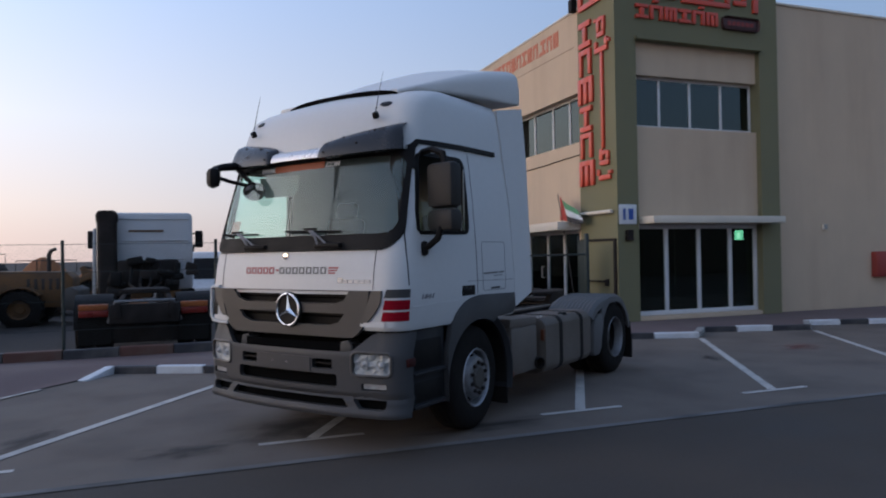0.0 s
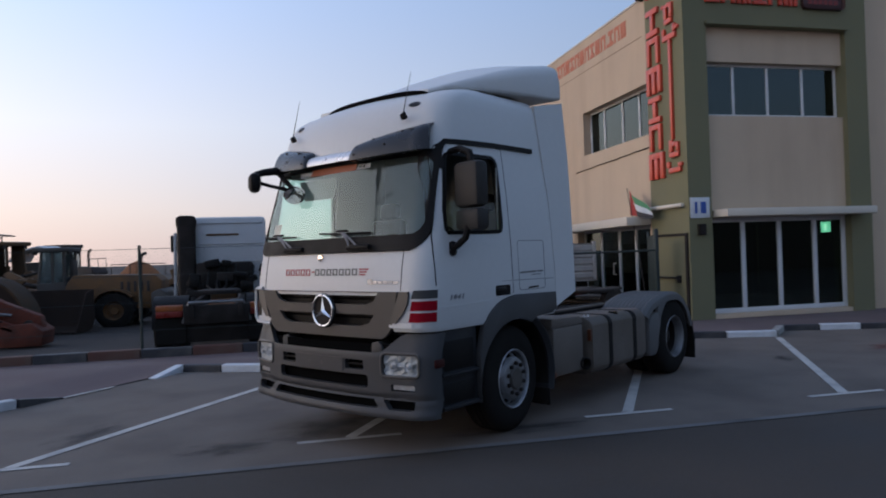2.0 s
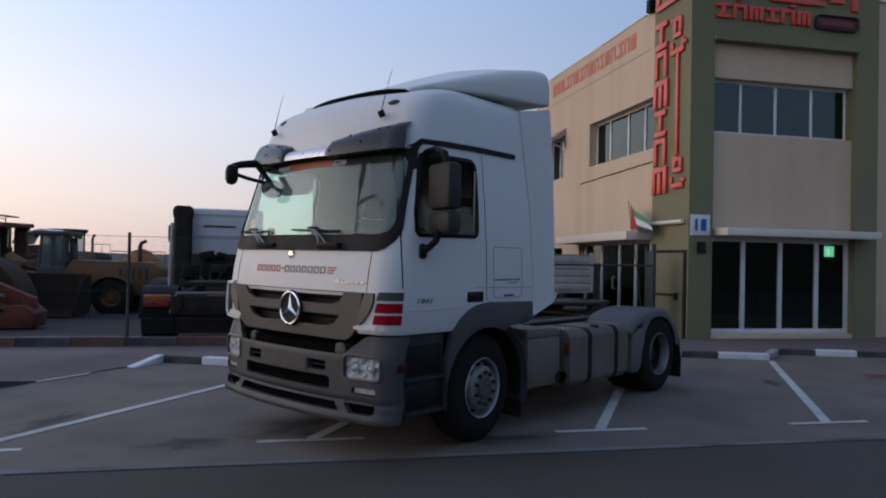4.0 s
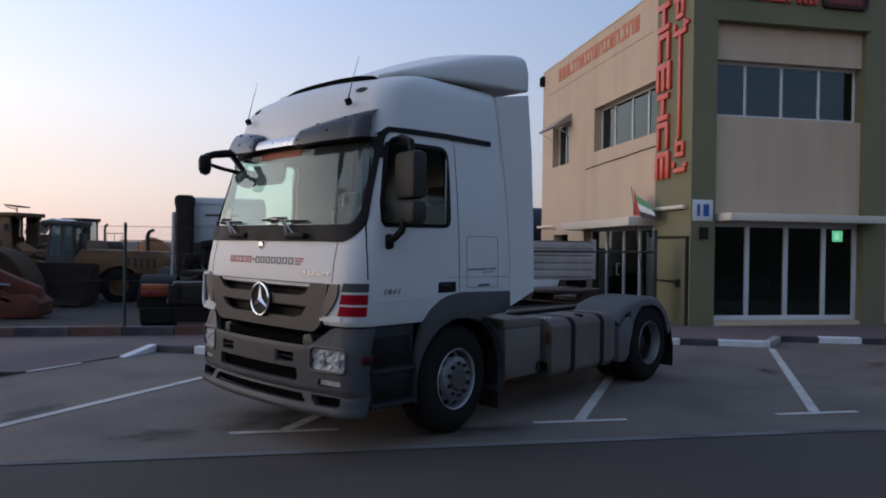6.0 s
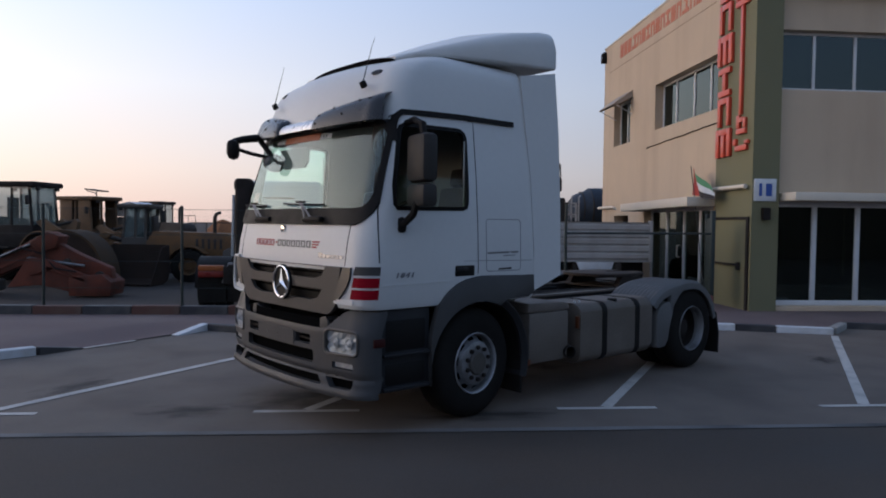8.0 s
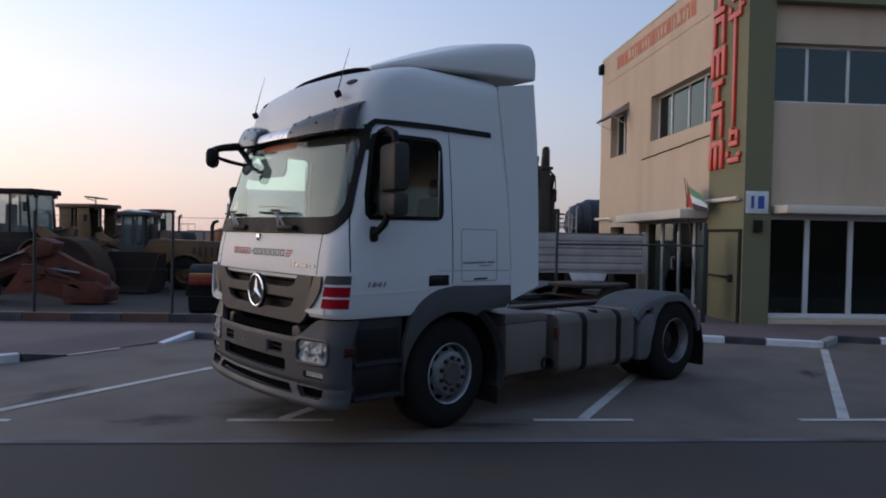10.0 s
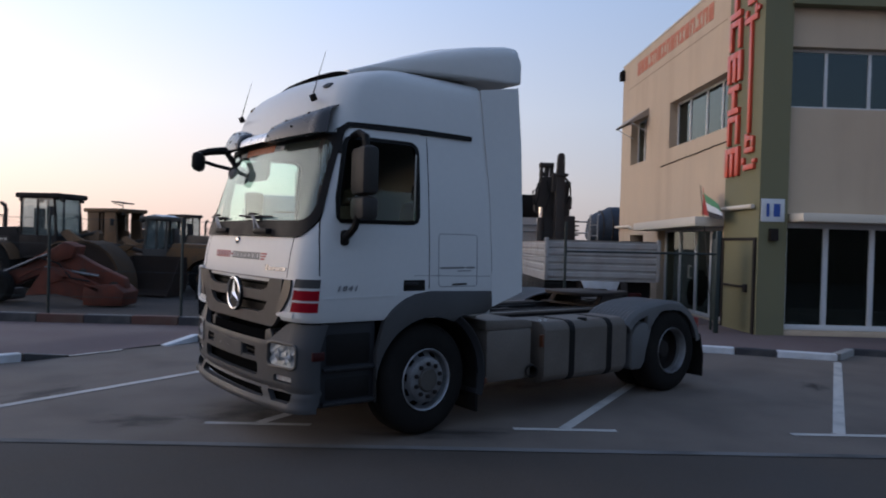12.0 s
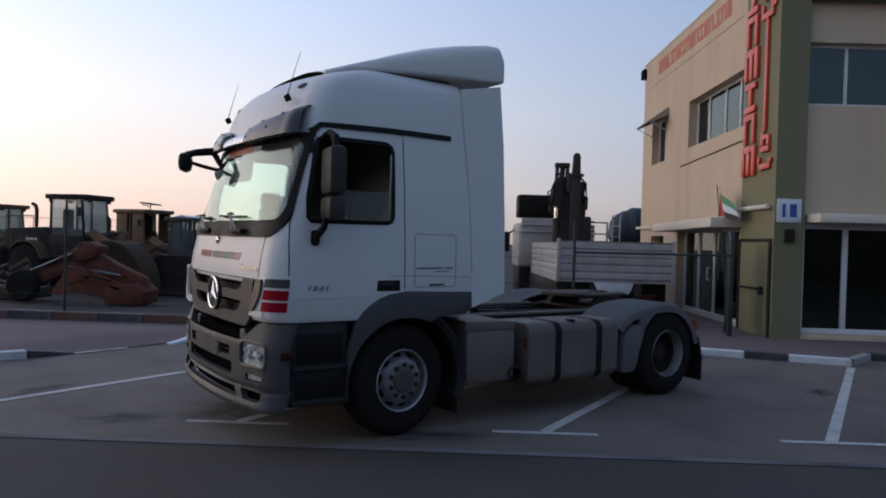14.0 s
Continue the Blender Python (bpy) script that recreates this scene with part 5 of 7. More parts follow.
lathe(bm, [(0.0001, -0.026), (0.05, -0.023), (0.098, -0.0145)], 24, 'y', (0, 0, 0), caps=False)
part("mirror_glass", bm, M_CHROME, dish)
for yb0, yb1, yp in ((0.07, -0.59, -0.48), (1.08, 0.45, 0.45)):
    zb, mid = 1.935, (yb0 + yb1) / 2
    bm = B()
    obox(bm, (cab_front(yp, 1.795, 0.03), yp, 1.795), 0.06, 0.3, 0.05, None, 0.02)
    wiper = part("wiper", bm, M_BLACK, truck, "black windscreen wiper with a dull steel arm")
    bm = B()
    tube(bm, [(cab_front(y, zb, 0.03), y, zb + 0.015 * math.sin(3 * (y - yb0))) for y in [yb0 + (yb1 - yb0) * i / 8 for i in range(9)]], 0.01, 6)
    obox(bm, (cab_front(mid, zb, 0.045), mid, zb + 0.012), 0.02, 0.16, 0.022, None, 0.006)
    part("blade", bm, M_BLACK, wiper)
    for d in (0.0, 0.1):
        bm = B()
        tube(bm, [(cab_front(yp + d, 1.8, 0.045), yp + d, 1.8), (cab_front((yp + mid) / 2, 1.87, 0.055), (yp + mid) / 2 + d / 2 - 0.02, 1.87), (cab_front(mid, zb, 0.045), mid + d * 0.2, zb + 0.005)], 0.009, 6)
        part("arm", bm, M_STEEL, wiper)

# ---- steps, arches, chassis, wheels ----
for s in (-1, 1):
    def yy(a, b):
        return (min(s * a, s * b), max(s * a, s * b))
    bm = B()
    box(bm, 0.27, 0.8, *yy(0.9, 1.2), 0.37, 1.06, 0.02)
    steps = part("step_box", bm, M_DGREY, truck, "dark grey cab entry steps")
    for z0, z1 in ((0.7, 0.98), (0.42, 0.62)):
        # proud black blocks imitate the shade inside the step openings
        bm = B()
        box(bm, 0.32, 0.76, *yy(1.14, 1.207), z0, z1, 0.03)
        part("step_recess", bm, M_BLACK, steps)
        bm = B()
        box(bm, 0.3, 0.79, *yy(1.15, 1.235), z0 - 0.035, z0, 0.01)
        part("step_tread", bm, M_DGREY, steps)
    # wheel arch trim
    outer = [(0.79, 0.37), (0.785, 0.8), (0.86, 1.06), (0.92, 1.14), (0.98, 1.19), (1.07, 1.245), (1.17, 1.28), (1.34, 1.305), (2.06, 1.29), (2.07, 1.13), (1.99, 1.08)]
    inner_arc = [(1.357 + 0.572 * math.cos(radians(a)), 0.5 + 0.572 * math.sin(radians(a))) for a in range(64, 196, 6)]
    bm = B()
    prism(bm, outer + [(1.357 + 0.66 * math.cos(radians(60)), 0.5 + 0.66 * math.sin(radians(60)))] + inner_arc, 'y', *yy(1.19, 1.252), 0.006)
    part("wheel_arch", bm, M_GREY, truck, "grey wheel arch trim", angle=50)
    bm = B()
    arc = [radians(a) for a in range(-18, 66, 6)]
    loft(bm, [[(1.357 + r * math.cos(a), s * y, 0.5 + r * math.sin(a)) for r, y in ((0.6, 1.2), (0.645, 1.235), (0.66, 1.235), (0.66, 0.75), (0.6, 0.75))] for a in arc], True, True)
    part("rear_mudguard", bm, M_DGREY, truck, "dark grey mudguard behind the front wheel")
    bm = B()
    loft(bm, [[(1.357 + 0.58 * math.cos(radians(a)), s * y, 0.5 + 0.565 * math.sin(radians(a))) for y in (1.19, 0.7)] for a in range(-5, 190, 6)], False)
    part("wheel_house", bm, M_BLACK, truck)
    bm = B()
    box(bm, 1.94, 1.965, *yy(0.78, 1.2), 0.14, 0.5, 0.004)
    part("mudflap", bm, M_RUBBER, truck)
    bm = B()
    box(bm, 2.01, 2.05, *yy(1.2, 1.235), 0.4, 0.46, 0.006)
    part("side_marker", bm, M_ORANGE, truck, "orange side marker lamp")
    # chassis rail
    bm = B()
    box(bm, 0.4, 5.75, *yy(0.36, 0.44), 0.66, 0.98, 0.008)
    part("frame_rail", bm, M_CHASSIS, truck, "dusty steel frame rail")
    # rear fender: a ribbed crown over the tyre and a smooth skirt before it
    bm = B()
    prof = [(4.13, 0.86), (4.2, 0.93), (4.32, 1.0), (4.47, 1.045), (4.65, 1.078), (4.85, 1.095), (5.05, 1.095), (5.2, 1.068), (5.34, 1.0), (5.46, 0.9), (5.55, 0.78), (5.61, 0.62)]
    rings = []
    for i, (x, z) in enumerate(prof):
        p, q = prof[max(0, i - 1)], prof[min(len(prof) - 1, i + 1)]
        L = math.hypot(q[0] - p[0], q[1] - p[1])
        dx, dz = -(q[1] - p[1]) / L, (q[0] - p[0]) / L
        ring = [(x + dx * o, s * y, z + dz * o) for y, o in [(1.245, -0.1), (1.247, -0.055), (1.24, -0.025), (1.22, -0.006)] + [(1.19 - 0.027 * k, 0.0 if k % 2 else 0.011) for k in range(21)] + [(0.6, 0.0), (0.6, -0.02), (1.2, -0.03), (1.225, -0.1)]]
        rings.append(ring)
    loft(bm, rings, True, True)
    fender = part("rear_fender", bm, M_FENDER, truck, "grey ribbed rear fender", angle=25)
    bm = B()
    prism(bm, [(4.25, 0.33), (4.4, 0.33), (4.445, 0.36), (4.46, 0.42), (4.49, 0.56), (4.545, 0.7), (4.6, 0.79), (4.57, 0.845), (4.48, 0.875), (4.37, 0.86), (4.28, 0.81), (4.235, 0.72), (4.23, 0.36)], 'y', *yy(1.05, 1.242), 0.028)
    part("fender_skirt", bm, M_FENDER, fender)
    bm = B()
    box(bm, 4.2, 4.36, *yy(1.0, 1.2), 0.8, 0.9, 0.015)
    part("fender_bracket", bm, M_BLACK, fender)
    bm = B()
    prism(bm, [(4.5, 0.86), (4.52, 1.02), (4.65, 1.055), (4.85, 1.075), (5.05, 1.075), (5.2, 1.05), (5.32, 0.99)] + [(5.03 + 0.548 * math.cos(radians(a)), 0.502 + 0.548 * math.sin(radians(a))) for a in range(58, 160, 8)], 'y', *yy(1.19, 1.243), 0.006)
    part("fender_side", bm, M_FENDER, fender, angle=50)
    bm = B()
    prism(bm, [(5.57, 0.68), (5.61, 0.66), (5.69, 0.4), (5.68, 0.13), (5.66, 0.13), (5.655, 0.4)], 'y', *yy(0.72, 1.235))
    part("mudflap", bm, M_RUBBER, truck, "black rubber mudflap")
    bm = B()
    box(bm, 5.7, 5.78, *yy(0.62, 1.1), 0.72, 0.86, 0.015)
    part("tail_lamp", bm, M_DRED, truck, "red tail lamp cluster")


def wheel(x, s, rear):
    """A disc wheel on its hub, outer face at the truck's flank."""
    yo = 1.215 if rear else 1.185
    bm = B()
    prof = [(0.272, 0.0), (0.33, 0.015), (0.40, 0.012), (0.455, -0.005), (0.488, -0.03), (0.500, -0.06), (0.503, -0.085), (0.490, -0.09), (0.490, -0.1), (0.504, -0.105), (0.505, -0.14), (0.492, -0.143), (0.492, -0.155), (0.505, -0.158), (0.503, -0.2), (0.500, -0.25), (0.47, -0.29), (0.295, -0.30)]
    lathe(bm, prof, 56, 'y', caps=False)
    tyre_bm = bm
    hb = B()
    if rear:
        lathe(hb, [(0.0001, -0.10), (0.085, -0.1), (0.1, -0.11), (0.1, -0.2), (0.16, -0.21)], 28, 'y', caps=False)
    else:
        lathe(hb, [(0.0001, 0.045), (0.095, 0.045), (0.108, 0.03), (0.112, -0.02)], 28, 'y', caps=False)
    flip = Matrix.Translation((x, s * yo, 0.502)) @ Matrix.Rotation(0.0 if rear else radians(5), 4, 'Z') @ (Matrix.Identity(4) if s > 0 else Matrix.Rotation(math.pi, 4, 'Z'))
    hub = part("wheel", hb, M_CHASSIS if rear else M_HUB, truck, "disc wheel with a dusty black tyre")
    hub.matrix_local = flip
    part("tyre", tyre_bm, M_RUBBER, hub)
    rb = B()
    if rear:
        prof = [(0.28, 0.0), (0.275, 0.012), (0.267, 0.004), (0.258, -0.03), (0.256, -0.05), (0.249, -0.055), (0.246, -0.095)]
        # inner barrel and disc are dark, the deep rim's shade in colour
        db = B()
        lathe(db, [(0.2455, -0.096), (0.243, -0.19), (0.2, -0.2), (0.165, -0.215), (0.1, -0.215)], 40, 'y', caps=False)
        part("wheel_disc", db, M_CHASSIS, hub, "grimy dished wheel disc, darkened for its deep shade", angle=40)
    else:
        prof = [(0.28, 0.0), (0.275, 0.012), (0.267, 0.004), (0.255, -0.045), (0.247, -0.06), (0.212, -0.02), (0.195, 0.012), (0.17, 0.022), (0.112, 0.022), (0.1, 0.02)]
    lathe(rb, prof, 40, 'y', skip=lambda j, i: not rear and j == 4 and i % 4 < 2, caps=False)
    part("rim", rb, M_STEEL, hub, "silver painted steel rim", angle=40)
    lb = B()
    lathe(lb, [(0.28, 0.004), (0.275, 0.015), (0.268, 0.01), (0.262, -0.01)], 48, 'y', caps=False)
    part("rim_lip", lb, M_STEEL if rear else M_LIP, hub)
    bk = B()
    lathe(bk, [(0.0001, -0.22), (0.27, -0.22)], 24, 'y', caps=False)
    part("brake_drum", bk, M_BLACK, hub)
    for k in range(10):
        nb = B()
        a = radians(36 * k + 18)
        yb = -0.215 if rear else 0.02
        lathe(nb, [(0.02, yb), (0.02, yb + 0.022), (0.014, yb + 0.03), (0.0001, yb + 0.032)], 6, 'y', (0.145 * math.cos(a), 0, 0.145 * math.sin(a)), caps=False)
        part("wheel_nut", nb, M_CHASSIS, hub)
    return hub


for s in (-1, 1):
    wheel(1.357, s, False)
    wheel(5.03, s, True)
    bm = B()
    lathe(bm, [(0.29, -0.14), (0.46, -0.13), (0.5, -0.08), (0.5, 0.08), (0.46, 0.13), (0.29, 0.14)], 48, 'y', caps=True)
    t = part("inner_tyre", bm, M_RUBBER, truck)
    t.matrix_local = Matrix.Translation((5.03, s * 0.74, 0.502))
for x in (1.357, 5.03):
    bm = B()
    lathe(bm, [(0.07, -0.8), (0.07, -0.3), (0.17, -0.15), (0.17, 0.15), (0.07, 0.3), (0.07, 0.8)], 16, 'y', (x, 0, 0.5))
    part("axle", bm, M_CHASSIS, truck)
for x in (0.5, 2.2, 3.6, 4.6, 5.7):
    bm = B()
    box(bm, x - 0.05, x + 0.05, -0.36, 0.36, 0.7, 0.94)
    part("crossmember", bm, M_CHASSIS, truck)
bm = B()
box(bm, 0.5, 2.0, -0.36, 0.36, 0.45, 1.04, 0.08)
part("engine", bm, M_CHASSIS, truck)
for s in (-1, 1):
    def yy(a, b):
        return (min(s * a, s * b), max(s * a, s * b))
    bm = B()
    box(bm, 2.06, 2.66, *yy(0.6, 1.2), 0.395, 0.9, 0.025)
    bx = part("battery_box", bm, M_TANK, truck, "dusty grey battery box")
    bm = B()
    prism(bm, [(2.05, 0.9), (2.67, 0.9), (2.67, 0.955), (2.6, 0.985), (2.05, 1.0)], 'y', *yy(0.58, 1.19), 0.01)
    part("cover", bm, M_TANK, bx)
    bm = B()
    prism(bm, [(x, z) for x, z in rrect(0.6, 1.225, 0.31, 0.945, 0.11, 6)] if s > 0 else [(-x, z) for x, z in rrect(0.6, 1.225, 0.31, 0.945, 0.11, 6)], 'x', 2.82, 4.14, 0.03)
    tank = part("fuel_tank", bm, M_TANK, truck, "dusty aluminium fuel tank")
    for x in (3.235, 3.845):
        bm = B()
        ring = [[(x + d, s * (y + o * (1 if y > 0.9 else -1)), z + o * (1 if z > 0.62 else -1)) for d, o in ((-0.042, -0.01), (-0.042, 0.004), (0.042, 0.004), (0.042, -0.01))] for y, z in rrect(0.6, 1.225, 0.31, 0.945, 0.11, 6)]
        loft(bm, ring + ring[:1], True)
        part("strap", bm, M_BLACK, tank)
    bm = B()
    lathe(bm, [(0.055, 0.9), (0.055, 0.95), (0.045, 0.962), (0.0001, 0.962)], 18, 'z', (3.5, s * 1.12, 0), caps=False)
    part("filler_cap", bm, M_BLACK, tank)
    for x in (2.87, 2.95):
        bm = B()
        lathe(bm, [(0.012, 0.9), (0.012, 0.965), (0.0001, 0.97)], 8, 'z', (x, s * 1.1, 0), caps=False)
        part("fitting", bm, M_ALU, tank)
bm = B()
loft(bm, [[(x + r * math.cos(a) * 0.9, y - r * math.cos(a) * 0.43, 0.47 + r * math.sin(a)) for a in [i * math.pi / 8 for i in range(16)]] for x, y, r in ((2.8, -0.9, 0.064), (2.71, -1.1, 0.064), (2.63, -1.245, 0.066), (2.628, -1.25, 0.058), (2.7, -1.12, 0.055), (2.78, -0.95, 0.055))], True)
part("exhaust_pipe", bm, M_CHASSIS, truck, "rusty exhaust tailpipe")
bm = B()
box(bm, 2.79, 2.835, -1.215, -1.17, 0.69, 0.82, 0.01)
part("side_marker", bm, M_ORANGE, truck)
bm = B()
box(bm, 2.1, 4.3, -0.36, 0.36, 0.86, 0.9, 0.006)
part("catwalk", bm, M_CHASSIS, truck, "dusty ribbed metal catwalk")
for y in (-0.55, 0.55):
    bm = B()
    box(bm, 2.15, 4.4, y - 0.035, y + 0.035, 0.96, 0.985, 0.004)
    part("catwalk_strip", bm, M_TANK, truck)
# fifth wheel: horseshoe plate on a frame
bm = B()
plate = [(4.15, -0.1), (4.2, -0.28), (4.35, -0.45), (4.7, -0.47), (5.2, -0.36), (5.32, -0.2), (5.32, -0.1), (4.85, -0.05), (4.72, 0.0), (4.85, 0.05), (5.32, 0.1), (5.32, 0.2), (5.2, 0.36), (4.7, 0.47), (4.35, 0.45), (4.2, 0.28), (4.15, 0.1)]
prism(bm, [(4.72 + (x - 4.72) * 0.92 + 0.13, y * 0.95) for x, y in plate], 'z', 1.105, 1.145, 0.008)
fw = part("fifth_wheel", bm, M_RUST, truck, "greasy fifth-wheel coupling plate")
bm = B()
prism(bm, [(4.55, 0.95), (5.2, 0.95), (5.08, 1.105), (4.68, 1.105)], 'y', -0.43, -0.35); prism(bm, [(4.55, 0.95), (5.2, 0.95), (5.08, 1.105), (4.68, 1.105)], 'y', 0.35, 0.43); box(bm, 4.5, 5.2, -0.5, 0.5, 0.965, 0.99, 0.004)
part("pedestal", bm, M_RUST, fw)
bm = B()
box(bm, 5.2, 5.75, -0.5, 0.5, 0.97, 1.0, 0.005)
part("rear_deck", bm, M_CHASSIS, truck)
bm = B()
box(bm, 2.02, 2.2, -0.95, 0.95, 1.0, 3.0, 0.05)
part("cab_rear_panel", bm, M_WHITE, truck)
bm = B()
for k, y in enumerate((-0.25, -0.15, 0.2)):
    pts = [(2.3, y, 1.75), (2.5, y - 0.1, 1.3), (2.9, y, 0.98), (3.6, y + 0.1, 0.94), (4.1, y, 0.95)]
    tube(bm, pts, 0.02, 6)
part("air_hose", bm, M_BLACK, truck, "black coiled air hoses")
bm = B()
prism(bm, [(-0.28, 2.5), (0.28, 2.5), (0.26, 2.36), (0.2, 2.3), (-0.2, 2.3), (-0.26, 2.36)], 'x', 0.42, 0.44)
shade = part("sunshade", bm, M_CABIN, truck)
shade.matrix_local = Matrix.Translation((0, 0.5, 0))

# ---- signs and fixtures on the building ----
def slab(name, axis, plane, u0, u1, z0, z1, d, material, parent, bev=0.008, label=""):
    """A raised block on a wall: axis 'x' on the flank facing -x, 'y' on the front facing -y."""
    bm = B()
    if axis == 'x':
        box(bm, plane - d, plane, min(u0, u1), max(u0, u1), z0, z1, bev)
    else:
        box(bm, min(u0, u1), max(u0, u1), plane - d, plane, z0, z1, bev)
    return part(name, bm, material, parent, label)


def glyph(kind, u0, u1, z0, z1, k):
    """Strokes of a plain shape in a box: an arch on two legs, a comb with three teeth or two bars on a stem. Rectangles (u0, u1, z0, z1)."""
    w, h = (u1 - u0) * k, (z1 - z0) * k * 0.95
    if kind == "frame":
        return [(u0, u0 + w, z0, z1), (u1 - w, u1, z0, z1), (u0 + w, u1 - w, z1 - h, z1)]
    m = (u0 + u1) / 2
    if kind == "comb":
        return [(u0, u0 + w, z0, z1), (m - w / 2, m + w / 2, z0, z1 - h), (u1 - w, u1, z0, z1), (u0 + w, u1 - w, z1 - h, z1)]
    return [(u0, u1, z1 - h, z1), (u0, u1, z0, z0 + h), (m - w * 0.6, m + w * 0.6, z0 + h, z1 - h)]


tall = thing("tower_sign", "column of red raised blocks down the green tower", "sign", Matrix.Identity(4))
for kind, z0, z1 in [("comb", 3.27, 3.87), ("frame", 3.93, 4.53), ("stem", 4.57, 5.17), ("comb", 5.24, 5.86), ("frame", 5.92, 6.53), ("stem", 6.58, 7.2)]:
    wide = 0.62 if kind == "comb" else 0.5
    for u0, u1, a0, a1 in glyph(kind, 14.54 - wide / 2, 14.54 + wide / 2, z0, z1, 0.22):
        slab("sign_block", 'x', 9.269, u0, u1, a0, a1, 0.07, M_RED, tall)
# the second column: a long stroke with hooks and loops
for u0, u1, z0, z1 in [(13.89, 13.8, 4.08, 6.3), (14.12, 13.6, 6.3, 6.42), (14.12, 14.02, 6.43, 6.58), (13.7, 13.6, 6.43, 6.6), (13.58, 13.5, 6.46, 6.54),
                       (13.98, 13.62, 3.68, 3.79), (13.98, 13.86, 3.8, 4.07), (13.71, 13.62, 3.8, 4.0), (13.86, 13.72, 3.92, 4.02),
                       (14.02, 13.56, 3.34, 3.45), (14.1, 13.99, 3.46, 3.6), (13.64, 13.5, 3.46, 3.54),
                       (14.02, 13.72, 6.66, 6.77), (14.02, 13.92, 6.78, 7.1), (13.8, 13.7, 6.78, 7.1), (13.92, 13.8, 7.02, 7.12), (14.12, 14.03, 7.04, 7.12),
                       (14.8, 13.7, 7.5, 7.62), (14.8, 14.66, 7.63, 7.95), (14.3, 14.18, 7.63, 8.1), (13.84, 13.7, 7.63, 8.4)]:
    slab("sign_block", 'x', 9.269, u0, u1, z0, z1, 0.06, M_RED, tall)
head = thing("fascia_sign", "red raised blocks with a dark plate on the tower's front", "sign", Matrix.Identity(4))
for k, kind in enumerate(("stem", "frame", "comb") * 2):
    x0 = 9.82 + 0.395 * k
    for u0, u1, z0, z1 in glyph(kind, x0, x0 + 0.345, 6.99, 7.31, 0.26):
        slab("sign_block", 'y', FY, u0, u1, z0, z1, 0.06, M_RED, head)
slab("dark_plate", 'y', FY, 12.26, 13.37, 6.95, 7.27, 0.05, mat("dark_maroon_plate", (0.06, 0.025, 0.025), 0.5), head, 0.09)
for k in range(6):
    slab("plate_bar", 'y', FY - 0.0502, 12.42 + 0.135 * k, 12.52 + 0.135 * k, 7.06, 7.16, 0.004, M_DRED, head, 0)
for u0, u1, z0, z1 in [(9.9, 10.95, 7.5, 7.61), (9.9, 10.02, 7.62, 7.85), (10.5, 10.62, 7.62, 7.95), (10.83, 10.95, 7.62, 7.9), (11.1, 12.5, 7.46, 7.57), (11.35, 11.47, 7.58, 7.85), (11.9, 12.02, 7.58, 8.0), (12.38, 12.5, 7.58, 7.8), (12.62, 13.0, 7.56, 7.67), (12.88, 13.0, 7.68, 8.05), (13.2, 13.36, 7.42, 7.75), (10.3, 10.45, 7.38, 7.45), (11.6, 11.75, 7.36, 7.42)]:
    slab("sign_block", 'y', FY, u0, u1, z0, z1, 0.06, M_RED, head)
url = thing("parapet_sign", "row of faded red painted blocks below the parapet", "sign", Matrix.Identity(4))
M_FADED = mat("faded_red_paint", (0.5, 0.17, 0.1), 0.7, vary=0.1, scale=4)
y = 21.6
for k in range(18):
    w = 0.1 if k in (3, 14) else 0.345
    kinds = ("comb", "comb", "comb", "", "stem", "frame", "comb", "stem", "frame", "comb", "frame", "stem", "comb", "frame", "", "stem", "frame", "comb")
    strokes = glyph(kinds[k], y - w * 0.8, y, 7.03, 7.43, 0.27) if kinds[k] else [(y - 0.08, y, 7.03, 7.12)]
    for u0, u1, z0, z1 in strokes:
        slab("sign_block", 'x', SX, u0, u1, z0, z1, 0.012, M_FADED, url, 0)
    y -= w
plate = thing("number_plate_sign", "white square wall sign with two blue bars", "sign", Matrix.Identity(4))
slab("sign_board", 'y', FY, 9.30, 9.76, 2.30, 2.745, 0.025, M_KW, plate)
M_BLUE = mat("blue_sign_paint", (0.03, 0.08, 0.3), 0.5)
slab("sign_bar", 'y', FY - 0.0252, 9.40, 9.46, 2.4, 2.65, 0.004, M_BLUE, plate, 0)
slab("sign_bar", 'y', FY - 0.0252, 9.54, 9.67, 2.4, 2.65, 0.004, M_BLUE, plate, 0)
box_d = thing("wall_speaker_box", "small dark box fixed to the green pier", "box", Matrix.Identity(4))
slab("housing", 'y', FY, 9.46, 9.62, 1.93, 2.17, 0.1, M_BLACK, box_d, 0.01)
slab("front_grille", 'y', FY - 0.1, 9.475, 9.605, 1.945, 2.155, 0.008, M_CHASSIS, box_d, 0)
tl = thing("tube_light", "white tubular lamp fitting on the green tower", "lamp", Matrix.Identity(4))
bm = B()
tube(bm, [(9.2, 13.5, 2.6), (9.2, 14.85, 2.6)], 0.045, 12)
part("tube", bm, M_CREAM, tl)
for y in (13.65, 14.7):
    slab("bracket", 'x', 9.269, y - 0.04, y + 0.04, 2.56, 2.64, 0.06, M_ALU, tl)
fl = thing("parapet_floodlight", "small dark floodlight at the parapet's far corner", "lamp", Matrix.Identity(4))
slab("body", 'x', SX, 22.96, 23.12, 7.2, 7.5, 0.16, M_BLACK, fl)
slab("bracket", 'x', SX, 23.0, 23.08, 7.5, 7.56, 0.1, M_CHASSIS, fl)
fl2 = copy_thing(fl, Matrix.Translation((0, -7.95, 0.42)))
fl2["label"] = "small dark floodlight on the parapet beside the tower"
hose = thing("hose_cabinet", "red metal fire hose cabinet on the plain wall", "cabinet", Matrix.Identity(4))
